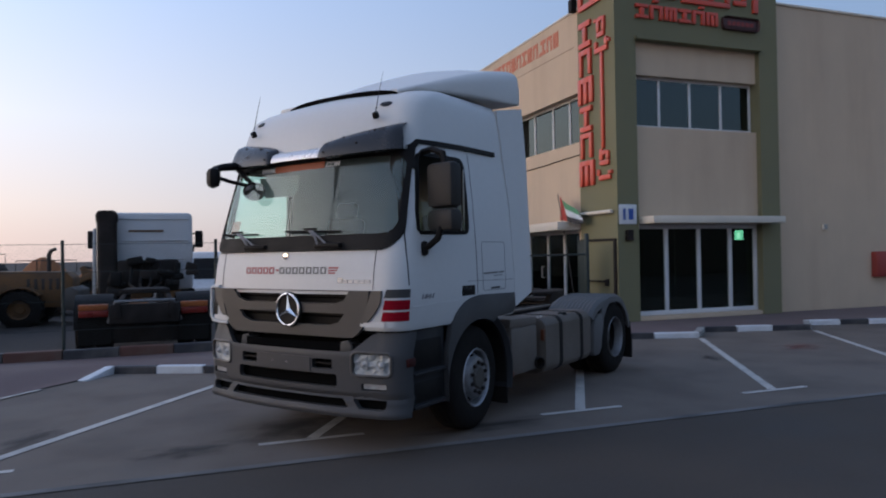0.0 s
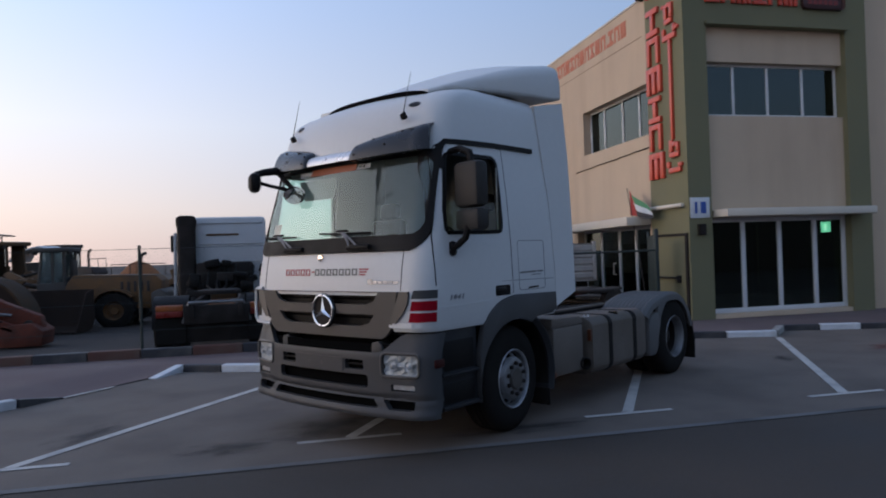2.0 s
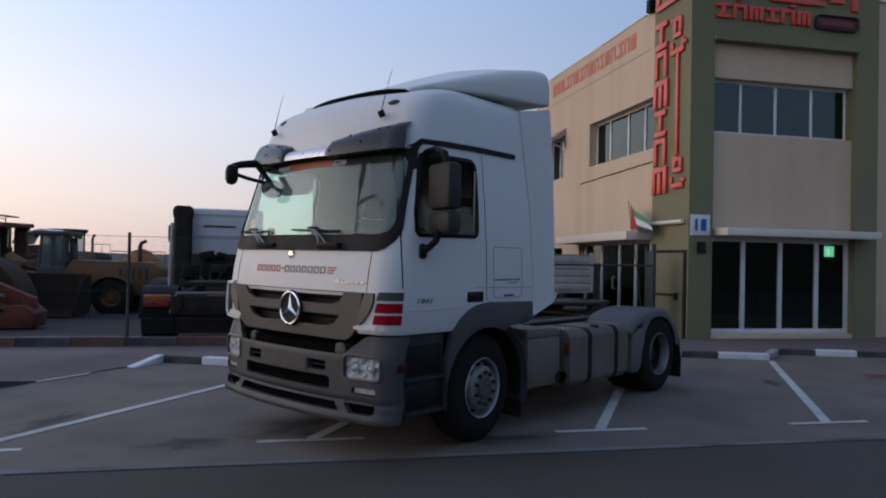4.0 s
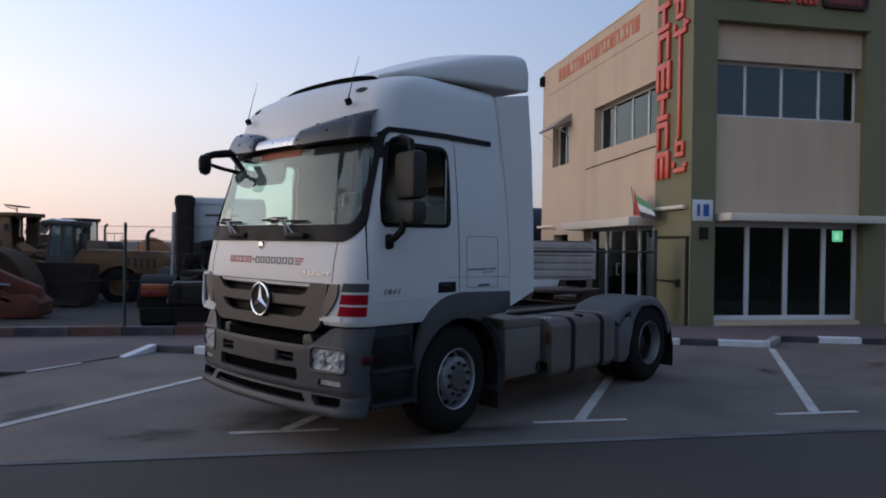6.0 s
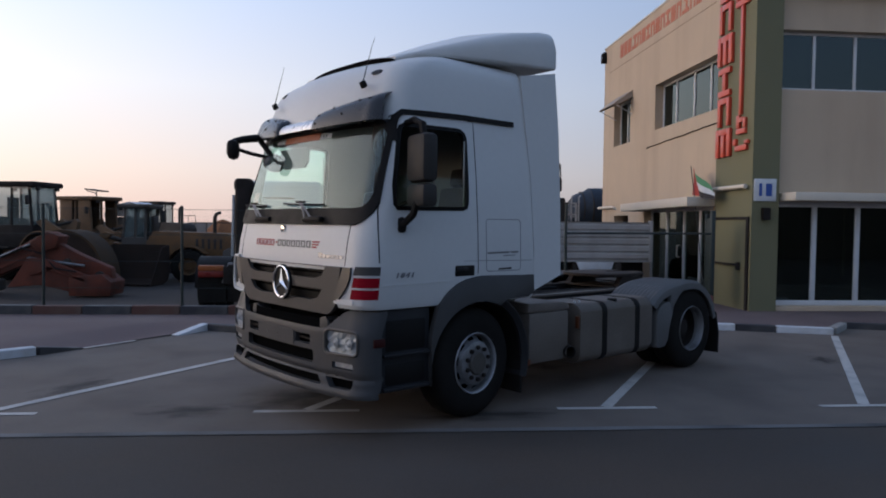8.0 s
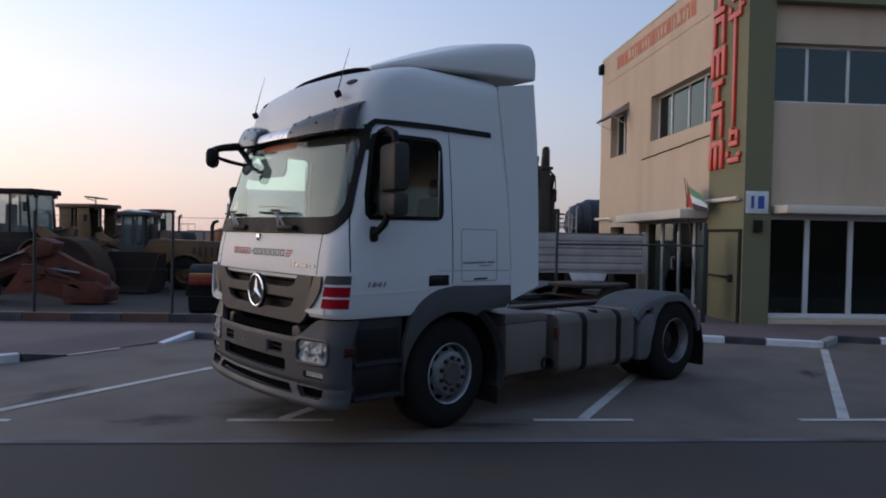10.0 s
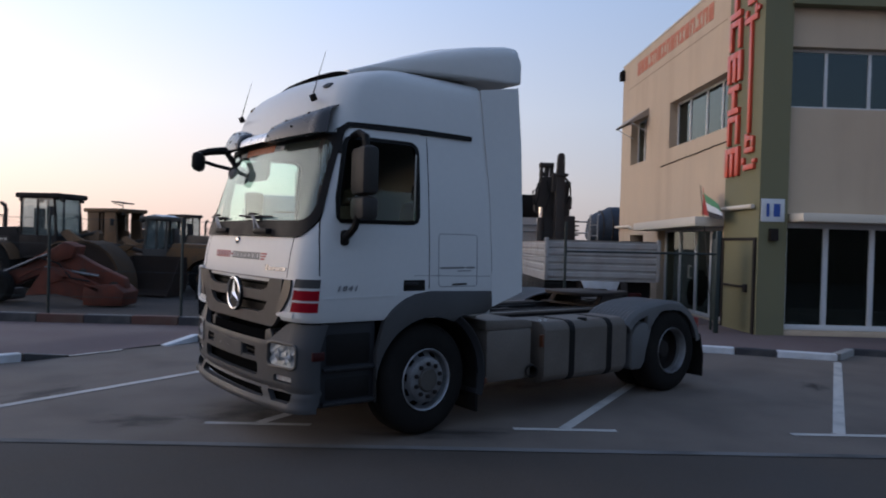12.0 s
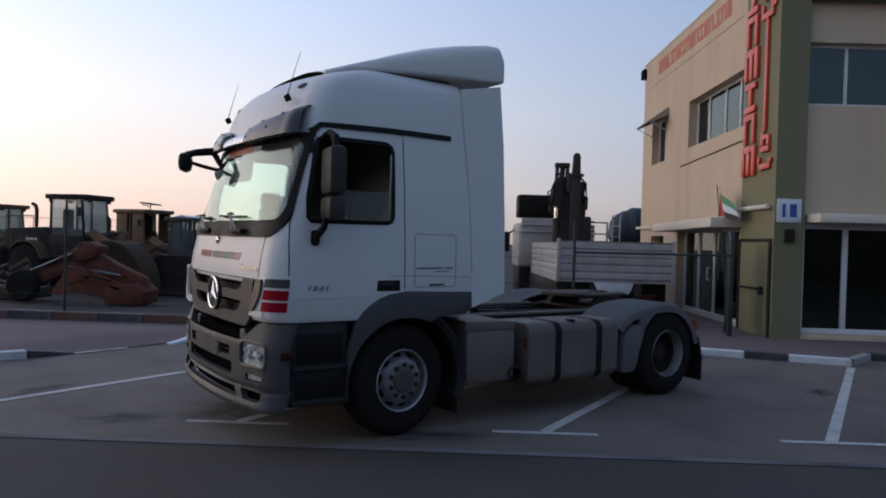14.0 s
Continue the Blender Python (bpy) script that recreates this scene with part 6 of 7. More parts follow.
slab("case", 'y', 13.6, 17.3, 17.95, 0.9, 1.57, 0.16, mat("dull_red_enamel", (0.28, 0.045, 0.035), 0.5), hose, 0.012)
slab("door_panel", 'y', 13.44, 17.36, 17.89, 0.96, 1.51, 0.012, bpy.data.materials["dull_red_enamel"], hose, 0.004)
sock = thing("wall_socket_box", "small pale junction box on the plain wall", "box", Matrix.Identity(4))
slab("case", 'y', 13.6, 15.58, 15.72, 2.16, 2.3, 0.06, M_CREAM, sock)
slab("lid", 'y', 13.54, 15.59, 15.71, 2.17, 2.29, 0.008, M_KG, sock, 0)
ex = thing("exit_sign", "lit green exit sign hanging inside the glass", "sign", Matrix.Identity(4))
slab("panel", 'y', 14.3, 13.39, 13.65, 1.93, 2.18, 0.03, glow("exit_green", (0.32, 0.9, 0.6), 4.0), ex)
slab("pictogram_bar", 'y', 14.269, 13.46, 13.53, 1.97, 2.12, 0.004, glow("exit_white", (0.7, 1.0, 0.8), 5.0), ex, 0)
slab("hanger", 'y', 14.29, 13.5, 13.54, 2.18, 3.0, 0.02, M_ALU, ex, 0)
# flag on a leaning pole at the side entrance
flag = thing("flag", "small red, green, white and black flag on a thin pole", "flag", Matrix.Identity(4))
bm = B()
tube(bm, [(8.97, 14.68, ZP), (8.96, 15.09, 1.78), (8.95, 15.49, 3.16)], 0.01, 8)
part("pole", bm, M_GREY, flag)
for nm, v0, v1, u0, u1, m in [("red_band", 0, 1, 0, 0.25, mat("flag_red", (0.36, 0.05, 0.04), 0.8)), ("green_band", 0.667, 1, 0.25, 1, mat("flag_green", (0.09, 0.24, 0.12), 0.8)), ("white_band", 0.333, 0.667, 0.25, 1, M_KW), ("black_band", 0, 0.333, 0.25, 1, mat("flag_black", (0.035, 0.03, 0.03), 0.8))]:
    bm = B()
    rows = []
    for i in range(9):
        uu = u0 + (u1 - u0) * i / 8
        rows.append([bm.verts.new((8.95 + 0.06 * math.sin(uu * 7 + 2 * vv), 15.38 + 0.09 * vv - 1.0 * uu, (2.5 + 0.61 * vv) * (1 - uu) + (2.36 + 0.22 * vv) * uu + 0.05 * math.sin(uu * 3.1) * (vv - 0.3))) for vv in (v0, (v0 + v1) / 2, v1)])
    for a, b in zip(rows, rows[1:]):
        for j in range(2):
            bm.faces.new((a[j], a[j + 1], b[j + 1], b[j]))
    bmesh.ops.recalc_face_normals(bm, faces=bm.faces)
    bmesh.ops.solidify(bm, geom=bm.faces[:], thickness=0.004)
    part(nm, bm, m, flag)

# ---- the yard fence ----
M_POST = mat("dark_green_fence_paint", (0.02, 0.03, 0.028), 0.5, vary=0.2, scale=6)
fence = thing("yard_fence", "dark metal post and wire fence along the yard", "fence", Matrix.Identity(4))
fx = [-26.8 + 2.5 * i for i in range(11)]
fx = [x for x in fx] + [0.7, 3.1, 5.55]
for x in fx:
    bm = B()
    tube(bm, [(x, 13.5, -0.05), (x, 13.5, 2.05 if x < 5 else 2.2)], 0.028, 8)
    part("post", bm, M_POST, fence)
for z in (1.98, 1.5, 1.0, 0.5):
    bm = B()
    tube(bm, [(-27, 13.5, z), (5.55, 13.5, z)], 0.004, 5)
    part("wire", bm, M_POST, fence)
bm = B()
tube(bm, [(5.55, 13.5, 1.62), (8.55, 13.55, 1.64)], 0.022, 8)
part("rail", bm, M_POST, fence)
bm = B()
x = -15.0
while x < 7.4:
    for d in (-1, 1):
        x0, z0, x1, z1 = x, 0.16, x + d * 1.84, 2.0
        if x1 > 5.5:
            z1, x1 = z0 + (5.5 - x0), 5.5
        if x0 > 5.5:
            if d > 0:
                continue
            z0, x0 = z0 + (x0 - 5.5), 5.5
        q = [bm.verts.new((px + ox, 13.5 + oy, pz)) for px, pz in ((x0, z0), (x1, z1)) for ox, oy in ((-0.0009, -0.0006), (0.0009, -0.0006), (0.0, 0.001))]
        for i in range(3):
            bm.faces.new((q[i], q[(i + 1) % 3], q[3 + (i + 1) % 3], q[3 + i]))
    x += 0.075
mesh_net = part("chain_link", bm, M_POST, fence, "thin diamond wire netting", smooth=False)
tagged(mesh_net, kind="stuff")
gate = thing("gate_post", "slim dark green gate leaf and post beside the entrance", "gate", Matrix.Identity(4))
bm = B()
box(bm, 8.52, 8.6, 13.5, 13.58, ZP, 2.1, 0.008)
part("post", bm, M_POST, gate)
for y in (13.75, 14.05):
    bm = B()
    box(bm, 8.66, 8.7, y, y + 0.04, ZP, 2.05, 0.005)
    part("upright", bm, M_POST, gate)
bm = B()
box(bm, 8.67, 8.69, 13.78, 14.06, 0.3, 1.95)
part("leaf", bm, M_POST, gate)
ramp_w = thing("entrance_ramp", "low pink paved ramp by the side entrance", "ramp", Matrix.Identity(4))
bm = B()
prism(bm, [(14.95, -0.05), (19.5, -0.05), (19.5, 0.13), (16.0, 0.13), (14.95, 0.11)], 'x', 8.45, 9.3)
part("slope", bm, M_PINK, ramp_w)

# ---- yard machines ----
M_YEL = mat("faded_yellow_machine_paint", (0.13, 0.063, 0.02), 0.7, vary=0.3, scale=2, dirt=(0.05, 0.035, 0.025), dirt_amount=0.85)
M_TAN = mat("tan_machine_paint", (0.135, 0.075, 0.036), 0.75, vary=0.25, scale=2, dirt=(0.06, 0.042, 0.03), dirt_amount=0.7)
M_MRED = mat("dull_red_machine_paint", (0.125, 0.034, 0.02), 0.7, vary=0.35, scale=3, dirt=(0.05, 0.021, 0.015), dirt_amount=0.8, spec=0.2)
M_MDARK = mat("grimy_dark_steel", (0.034, 0.027, 0.023), 0.75, vary=0.3, scale=3, dirt=(0.05, 0.033, 0.025), dirt_amount=0.5)
M_OLDGREY = mat("chalky_grey_machine_paint", (0.075, 0.066, 0.058), 0.75, vary=0.2, scale=2, dirt=(0.05, 0.038, 0.03), dirt_amount=0.7)
M_CABGLASS = glass("machine_cab_glass", (0.6, 0.68, 0.72), 0.02, 1.8, 0.1)


def big_wheel(parent, x, y, r, w, rimm):
    bm = B()
    lathe(bm, [(r * 0.5, -w / 2), (r * 0.85, -w / 2), (r * 0.96, -w * 0.4), (r, -w * 0.2), (r, w * 0.2), (r * 0.96, w * 0.4), (r * 0.85, w / 2), (r * 0.5, w / 2)], 36, 'y', caps=False)
    wheel_ = part("wheel", bm, M_RUBBER, parent, "large lugged black tyre")
    wheel_.matrix_local = Matrix.Translation((x, y, r))
    rb = B()
    lathe(rb, [(0.0001, -w * 0.3), (r * 0.2, -w * 0.32), (r * 0.25, -w * 0.2), (r * 0.42, -w * 0.2), (r * 0.48, -w * 0.45), (r * 0.51, -w * 0.5)], 28, 'y', caps=False)
    part("rim", rb, rimm, wheel_)
    rb = B()
    lathe(rb, [(0.0001, w * 0.3), (r * 0.2, w * 0.32), (r * 0.25, w * 0.2), (r * 0.42, w * 0.2), (r * 0.48, w * 0.45), (r * 0.51, w * 0.5)], 28, 'y', caps=False)
    part("rim", rb, rimm, wheel_)
    for k in range(18):
        lb = B()
        a = 2 * math.pi * k / 18
        obox(lb, (r * 0.985 * math.cos(a), (w * 0.22) * (1 if k % 2 else -1), r * 1.0 * math.sin(a)), 0.09, w * 0.5, 0.06, Matrix.Rotation(-a, 4, 'Y'), 0.0)
        part("lug", lb, M_RUBBER, wheel_, smooth=False)


def loader(label, m, paint, cabpaint, r=0.72, cab_open=False, bucket=True, solar=False, stripe=False, longer=0.0):
    """A wheel loader that faces +x: engine hood behind, cab in the middle, lift arms and bucket ahead; longer draws the rear end out."""
    t = thing("wheel_loader", label, "wheel loader", m, "wheel loaders in the yard")
    e = longer
    cx0, cx1, cw, z0, z1 = (-0.42, 0.52, 0.62, 1.35, 2.95) if e else (-0.75, 0.85, 0.7, 1.35, 2.95)
    for x in (-1.5 - e, 1.45):
        for y in (-0.85, 0.85):
            big_wheel(t, x, y, r, 0.5, paint)
    bm = B()
    prism(bm, [(-3.0 - e, 0.9), (-3.0 - e, 1.75), (-2.8 - e, 1.98), (cx0 - 0.25, 2.05), (cx0 + 0.05, 1.6), (cx0 + 0.05, 0.8), (-2.6 - e, 0.7)], 'y', -0.62, 0.62, 0.05)
    hood = part("engine_hood", bm, cabpaint if stripe else paint, t, "scuffed engine hood")
    for k in range(5):
        bm = B()
        box(bm, -2.6 - e + 0.22 * k, -2.5 - e + 0.22 * k, -0.635, 0.635, 1.35, 1.75, 0.01)
        part("louvre", bm, M_MDARK, hood)
    if stripe:
        bm = B()
        box(bm, -1.9, -1.25, -0.64, -0.622, 1.45, 1.75, 0.004)
        part("name_panel", bm, M_MDARK, hood)
        for k in range(3):
            bm = B()
            box(bm, -1.82 + 0.18 * k, -1.7 + 0.18 * k, -0.65, -0.64, 1.5, 1.68, 0.002)
            part("name_bar", bm, M_CREAM, hood)
    bm = B()
    tube(bm, [(-2.2 - e, 0.2, 1.9), (-2.2 - e, 0.2, 2.6), (-2.26 - e, 0.2, 2.75), (-2.42 - e, 0.2, 2.82)], [0.06, 0.075, 0.07, 0.06], 10)
    part("exhaust_pipe", bm, M_MDARK, t, "rusty exhaust stack")
    bm = B()
    tube(bm, [(-2.9 - e, -0.55, 1.95), (-2.9 - e, -0.55, 2.4), (-1.6, -0.55, 2.4), (-1.6, -0.55, 2.0)], 0.02, 6)
    tube(bm, [(-2.25, -0.55, 1.97), (-2.25, -0.55, 2.4)], 0.02, 6)
    part("hand_rail", bm, M_MDARK, t)
    # cab: corner posts, sill, roof, panes
    bm = B()
    box(bm, cx0, cx1, -cw, cw, z0 - 0.3, z0 + 0.45, 0.04)
    cabp = part("cab", bm, cabpaint, t, "operator's cab with hazy glass")
    for x, dx in ((cx0, 0.0), (cx1, -0.12), (0.05, 0.0)):
        for y in (-cw + 0.04, cw - 0.04):
            pb = B()
            tube(pb, [(x + (0.05 if x < 0 else -0.05), y, z0 + 0.4), (x + dx + (0.05 if x < 0 else -0.05), y * 0.97, z1)], 0.05, 6)
            part("cab_post", pb, cabpaint, cabp)
    rb = B()
    box(rb, cx0 - 0.15, cx1 + 0.12, -cw - 0.08, cw + 0.08, z1, z1 + 0.16, 0.05)
    part("cab_roof", rb, cabpaint, cabp)
    if cab_open:
        if solar:
            pb = B()
            box(pb, cx0 + 0.5, 0.12, cw - 0.06, cw - 0.035, z0 + 0.4, z0 + 0.85, 0.01)
            part("cab_panel", pb, cabpaint, cabp)
        for x0, x1 in ((cx0, cx0 + (0.62 if solar else 0.5)), (cx1 - (0.68 if solar else 0.55), cx1 - 0.08)):
            for y in (-cw, cw - 0.05):
                pb = B()
                box(pb, x0, x1, y, y + 0.05, z0 + 0.4, z1, 0.015)
                part("cab_panel", pb, cabpaint, cabp)
        pb = B()
        box(pb, cx0, cx0 + 0.06, -cw + 0.06, cw - 0.06, z0 + 0.4, z1 if solar else z0 + 1.0, 0.01)
        part("cab_panel", pb, cabpaint, cabp)
        gb = B()
        box(gb, cx0 + 0.5, 0.0, cw - 0.03, cw - 0.022, z0 + 0.45, z1)
        part("pane", gb, M_CABGLASS, cabp, smooth=False)
    else:
        for y in (-cw + 0.03, cw - 0.03):
            gb = B()
            box(gb, cx0 + 0.1, cx1 - 0.12, y - 0.004, y + 0.004, z0 + 0.45, z1)
            part("pane", gb, M_CABGLASS, cabp, smooth=False)
        gb = B()
        box(gb, cx1 - 0.1, cx1 - 0.09, -cw + 0.08, cw - 0.08, z0 + 0.45, z1)
        part("pane", gb, M_CABGLASS, cabp, smooth=False)
    sb = B()
    box(sb, -0.5, -0.05, -0.25, 0.25, z0 + 0.4, z0 + 0.65, 0.05); obox(sb, (-0.5, 0, z0 + 0.95), 0.12, 0.5, 0.7, None, 0.04)
    part("operator_seat", sb, M_MDARK, cabp)
    mb = B()
    tube(mb, [(0.7, -cw, 2.6), (0.85, -cw - 0.25, 2.65)], 0.02, 6); obox(mb, (0.86, -cw - 0.28, 2.55), 0.06, 0.16, 0.28, None, 0.02)
    part("cab_mirror", mb, M_MDARK, cabp)
    if solar:
        pb = B()
        tube(pb, [(0.3, 0.1, z1 + 0.15), (0.3, 0.1, z1 + 0.4)], 0.02, 6); obox(pb, (0.3, 0.1, z1 + 0.43), 0.75, 0.5, 0.05, Matrix.Rotation(0.12, 4, 'Y'), 0.01)
        tube(pb, [(0.3, 0.1, z1 + 0.3), (-0.2, 0.1, z1 + 0.42)], 0.02, 6)
        part("roof_panel", pb, M_MDARK, cabp)
    for x, y in ((cx1 + 0.06, -0.5), (cx1 + 0.06, 0.5), (cx0 - 0.1, -0.5), (cx0 - 0.1, 0.5)):
        lb = B()
        obox(lb, (x, y, z1 - 0.04), 0.1, 0.16, 0.12, None, 0.02)
        part("work_light", lb, M_MDARK, cabp)
    bm = B()
    prism(bm, [(-3.25 - e, 0.75), (-3.25 - e, 1.3), (-3.0 - e, 1.45), (-2.7 - e, 1.3), (-2.7 - e, 0.65), (-3.1 - e, 0.6)], 'y', -0.95, 0.95, 0.06)
    part("counterweight", bm, cabpaint, t)
    for y in (-0.85, 0.85):
        for k in range(3):
            lb = B()
            box(lb, -0.35, 0.05, y - 0.1, y + 0.1, 0.55 + 0.28 * k, 0.59 + 0.28 * k, 0.005)
            part("step", lb, M_MDARK, t)
        lb = B()
        loft(lb, [[(-1.5 - e + rr * math.cos(radians(a)), y + yy_, r + rr * math.sin(radians(a))) for rr, yy_ in ((r + 0.08, -0.28), (r + 0.12, -0.28), (r + 0.12, 0.28), (r + 0.08, 0.28))] for a in range(20, 150, 10)], True, True)
        part("fender", lb, paint, t)
    bm = B()
    prism(bm, [(1.55, 1.3), (1.75, 1.75), (2.05, 2.0), (2.2, 1.9), (2.05, 1.5), (2.3, 0.95), (2.15, 0.9), (1.85, 1.3)], 'y', -0.1, 0.1, 0.02)
    part("bell_crank", bm, paint, t)
    bm = B()
    tube(bm, [(0.75, 0, 1.65), (1.3, 0, 1.8)], 0.09, 8); tube(bm, [(1.3, 0, 1.8), (2.05, 0, 1.95)], 0.05, 8)
    part("tilt_ram", bm, M_MDARK, t)
    bm = B()
    for k in range(3):
        tube(bm, [(0.8, -0.2 + 0.2 * k, 1.5), (1.2, -0.25 + 0.22 * k, 1.25), (1.9, -0.2 + 0.2 * k, 1.4)], 0.025, 6)
    part("hydraulic_hose", bm, M_BLACK, t)
    # front frame, fender, arms, bucket
    bm = B()
    prism(bm, [(-0.6, 0.6), (1.9, 0.6), (2.0, 1.1), (1.5, 1.5), (0.9, 1.6), (-0.6, 1.2)], 'y', -0.45, 0.45, 0.04)
    part("front_frame", bm, paint, t)
    for y in (-0.85, 0.85):
        bm = B()
        arc = range(-5, 165, 10)
        loft(bm, [[(1.45 + rr * math.cos(radians(a)), y + yy_, r + rr * math.sin(radians(a))) for rr, yy_ in ((r + 0.1, -0.3), (r + 0.14, -0.3), (r + 0.14, 0.3), (r + 0.1, 0.3))] for a in arc], True, True)
        part("fender", bm, paint, t)
    for y in (-0.5, 0.5):
        bm = B()
        prism(bm, [(0.85, 1.9), (1.15, 2.0), (2.2, 1.5), (2.9, 0.65), (3.0, 0.35), (2.75, 0.3), (2.1, 1.05), (1.3, 1.55)], 'y', y - 0.07, y + 0.07, 0.02)
        part("lift_arm", bm, paint, t)
        bm = B()
        tube(bm, [(0.9, y * 0.6, 1.2), (2.0, y * 0.6, 1.15)], 0.06, 8)
        part("hydraulic_ram", bm, M_MDARK, t)
    if bucket:
        bm = B()
        prof = [(2.85, 0.9), (2.8, 0.45), (2.9, 0.12), (3.15, 0.02), (3.95, 0.0), (3.95, 0.04), (3.2, 0.07), (2.98, 0.18), (2.9, 0.5), (2.93, 0.95)]
        prism(bm, prof, 'y', -1.25, 1.25)
        bk = part("bucket", bm, M_MDARK, t, "worn dark loading bucket")
        for y in (-1.25, 1.21):
            bm = B()
            prism(bm, [(2.85, 0.92), (2.82, 0.4), (2.92, 0.12), (3.15, 0.03), (3.95, 0.02), (3.2, 0.75)], 'y', y, y + 0.04)
            part("bucket_side", bm, M_MDARK, bk)
    return t


loader("grimy yellow wheel loader with a dark grey glazed cab", pose(-9.55, 23.6, -0.29, 0, 0, -12) @ Matrix.Diagonal((0.86, 0.9, 1.04, 1)), M_TAN, M_CHASSIS, 0.75, stripe=True, bucket=False)
loader("tan wheel loader with a roof panel on its open cab", pose(-9.45, 28.2, -0.3, 0, 0, -25) @ Matrix.Diagonal((1.0, 0.94, 0.95, 1)), M_TAN, M_TAN, 0.72, cab_open=True, solar=True)
loader("old yellow wheel loader seen behind the fence", pose(-6.45, 25.2, -0.35, 0, 0, 177) @ Matrix.Diagonal((0.92, 0.95, 0.86, 1)), M_YEL, M_OLDGREY, 0.68, longer=0.6)
loader("worn yellow wheel loader behind the tail of the parked tractor", pose(-1.6, 29.0, -0.3, 0, 0, 178) @ Matrix.Diagonal((0.9, 0.9, 0.9, 1)), M_YEL, M_YEL, 0.7, cab_open=True)
loader("tan wheel loader farther back in the yard", pose(-14.4, 26.5, -0.3, 0, 0, -15) @ Matrix.Diagonal((0.95, 0.95, 0.95, 1)), M_TAN, M_TAN, 0.72)
loader("dark wheel loader at the back of the yard", pose(-9.3, 36.0, -0.3, 0, 0, 150) @ Matrix.Diagonal((0.72, 0.72, 0.97, 1)), M_MDARK, M_MDARK, 0.7)

# heaps of orange sand behind the machines
M_HEAP = mat("orange_sand", (0.27, 0.105, 0.04), 0.95, vary=0.3, scale=1.5, fine=25, bump=0.03, dirt=(0.1, 0.055, 0.03), dirt_amount=0.5)
for x, y, r, h, seed in ((-5.45, 33.0, 2.1, 2.15, 4), (-3.4, 34.0, 2.0, 1.8, 9)):
    heap = thing("sand_heap", "heap of loose orange sand in the yard", "sand heap", pose(x, y, -0.3))
    hr = random.Random(seed)
    wob = [hr.uniform(0.85, 1.1) for _ in range(24)]
    bm = B()
    loft(bm, [[(r * q * wob[k] * math.cos(k * math.pi / 12), r * q * wob[(k + 5) % 24] * math.sin(k * math.pi / 12), h * z * (0.94 + 0.06 * wob[(3 * k) % 24])) for k in range(24)] for q, z in ((1.0, 0.0), (0.8, 0.22), (0.58, 0.52), (0.38, 0.78), (0.2, 0.94), (0.03, 1.0))], True)
    part("slope", bm, M_HEAP, heap)
sheeted = thing("sheeted_machine", "grey machine under a pale sheet roof in the yard", "machine", pose(-8.5, 30.0, -0.3, 0, 0, -10))
bm = B()
box(bm, -0.6, 0.6, -0.6, 0.6, 0.0, 2.2, 0.05)
part("body", bm, M_OLDGREY, sheeted)
bm = B()
prism(bm, [(-0.75, 2.25), (-0.55, 2.62), (-0.1, 2.72), (0.35, 2.82), (0.75, 2.7), (0.72, 2.66), (0.35, 2.76), (-0.1, 2.66), (-0.52, 2.55), (-0.7, 2.22)], 'y', -0.75, 0.75)
part("sheet", bm, M_KW, sheeted, "pale sheet roof")
for x in (-0.55, 0.6):
    bm = B()
    box(bm, x - 0.03, x + 0.03, -0.58, -0.5, 2.15, 2.6, 0.005)
    part("prop", bm, M_OLDGREY, sheeted)

# red loader boom lying before the machines
boom = thing("red_boom_attachment", "dull red digger boom and frame lying on the yard", "digger arm", pose(0, 18.7, -0.16))
bm = B()
prism(bm, [(-8.85, 0.35), (-8.2, 0.6), (-7.5, 1.1), (-6.75, 1.5), (-6.5, 1.45), (-5.8, 1.05), (-5.0, 0.7), (-4.92, 0.3), (-5.3, 0.25), (-6.0, 0.62), (-6.7, 0.95), (-7.3, 0.7), (-8.1, 0.3), (-8.8, 0.1)], 'y', -0.16, 0.16, 0.03)
part("boom", bm, M_MRED, boom)
bm = B()
prism(bm, [(-7.4, 0.2), (-6.9, 0.95), (-6.5, 0.95), (-5.2, 0.4), (-5.0, 0.05), (-5.6, 0.03), (-6.6, 0.3)], 'y', -0.45, -0.3, 0.02)
part("side_plate", bm, M_MRED, boom)
bm = B()
prism(bm, [(-5.9, 0.5), (-5.1, 0.55), (-4.85, 0.35), (-4.9, 0.0), (-5.9, 0.0)], 'y', -0.5, 0.45, 0.03)
part("end_block", bm, M_MRED, boom)
for a, b in (((-8.3, -0.2, 0.7), (-6.8, -0.2, 1.35)), ((-7.0, -0.25, 0.95), (-5.6, -0.25, 0.75))):
    bm = B()
    tube(bm, [a, b], 0.035, 10)
    part("hydraulic_ram", bm, M_STEEL, boom)
for x, z, r in ((-6.62, 1.3, 0.12), (-7.9, 0.48, 0.1), (-5.25, 0.5, 0.11), (-6.05, 0.85, 0.08)):
    bm = B()
    lathe(bm, [(0.0001, -0.25), (r, -0.25), (r, 0.22), (0.0001, 0.22)], 18, 'y', (x, 0, z), caps=False)
    part("pivot_pin", bm, M_MDARK, boom)
for pts in ([(-7.55, 0.75), (-6.75, 1.12), (-6.72, 1.06), (-7.5, 0.68)], [(-6.6, 0.82), (-5.5, 0.42), (-5.52, 0.36), (-6.6, 0.74)], [(-6.9, 0.6), (-6.2, 0.78), (-6.15, 0.72), (-6.85, 0.52)]):
    bm = B()
    prism(bm, pts, 'y', -0.5, -0.44)
    part("stiffener", bm, M_MRED, boom)
bm = B()
prism(bm, [(-6.95, 1.32), (-6.5, 1.62), (-6.2, 1.5), (-6.3, 1.2), (-6.7, 1.1)], 'y', -0.3, 0.3, 0.02)
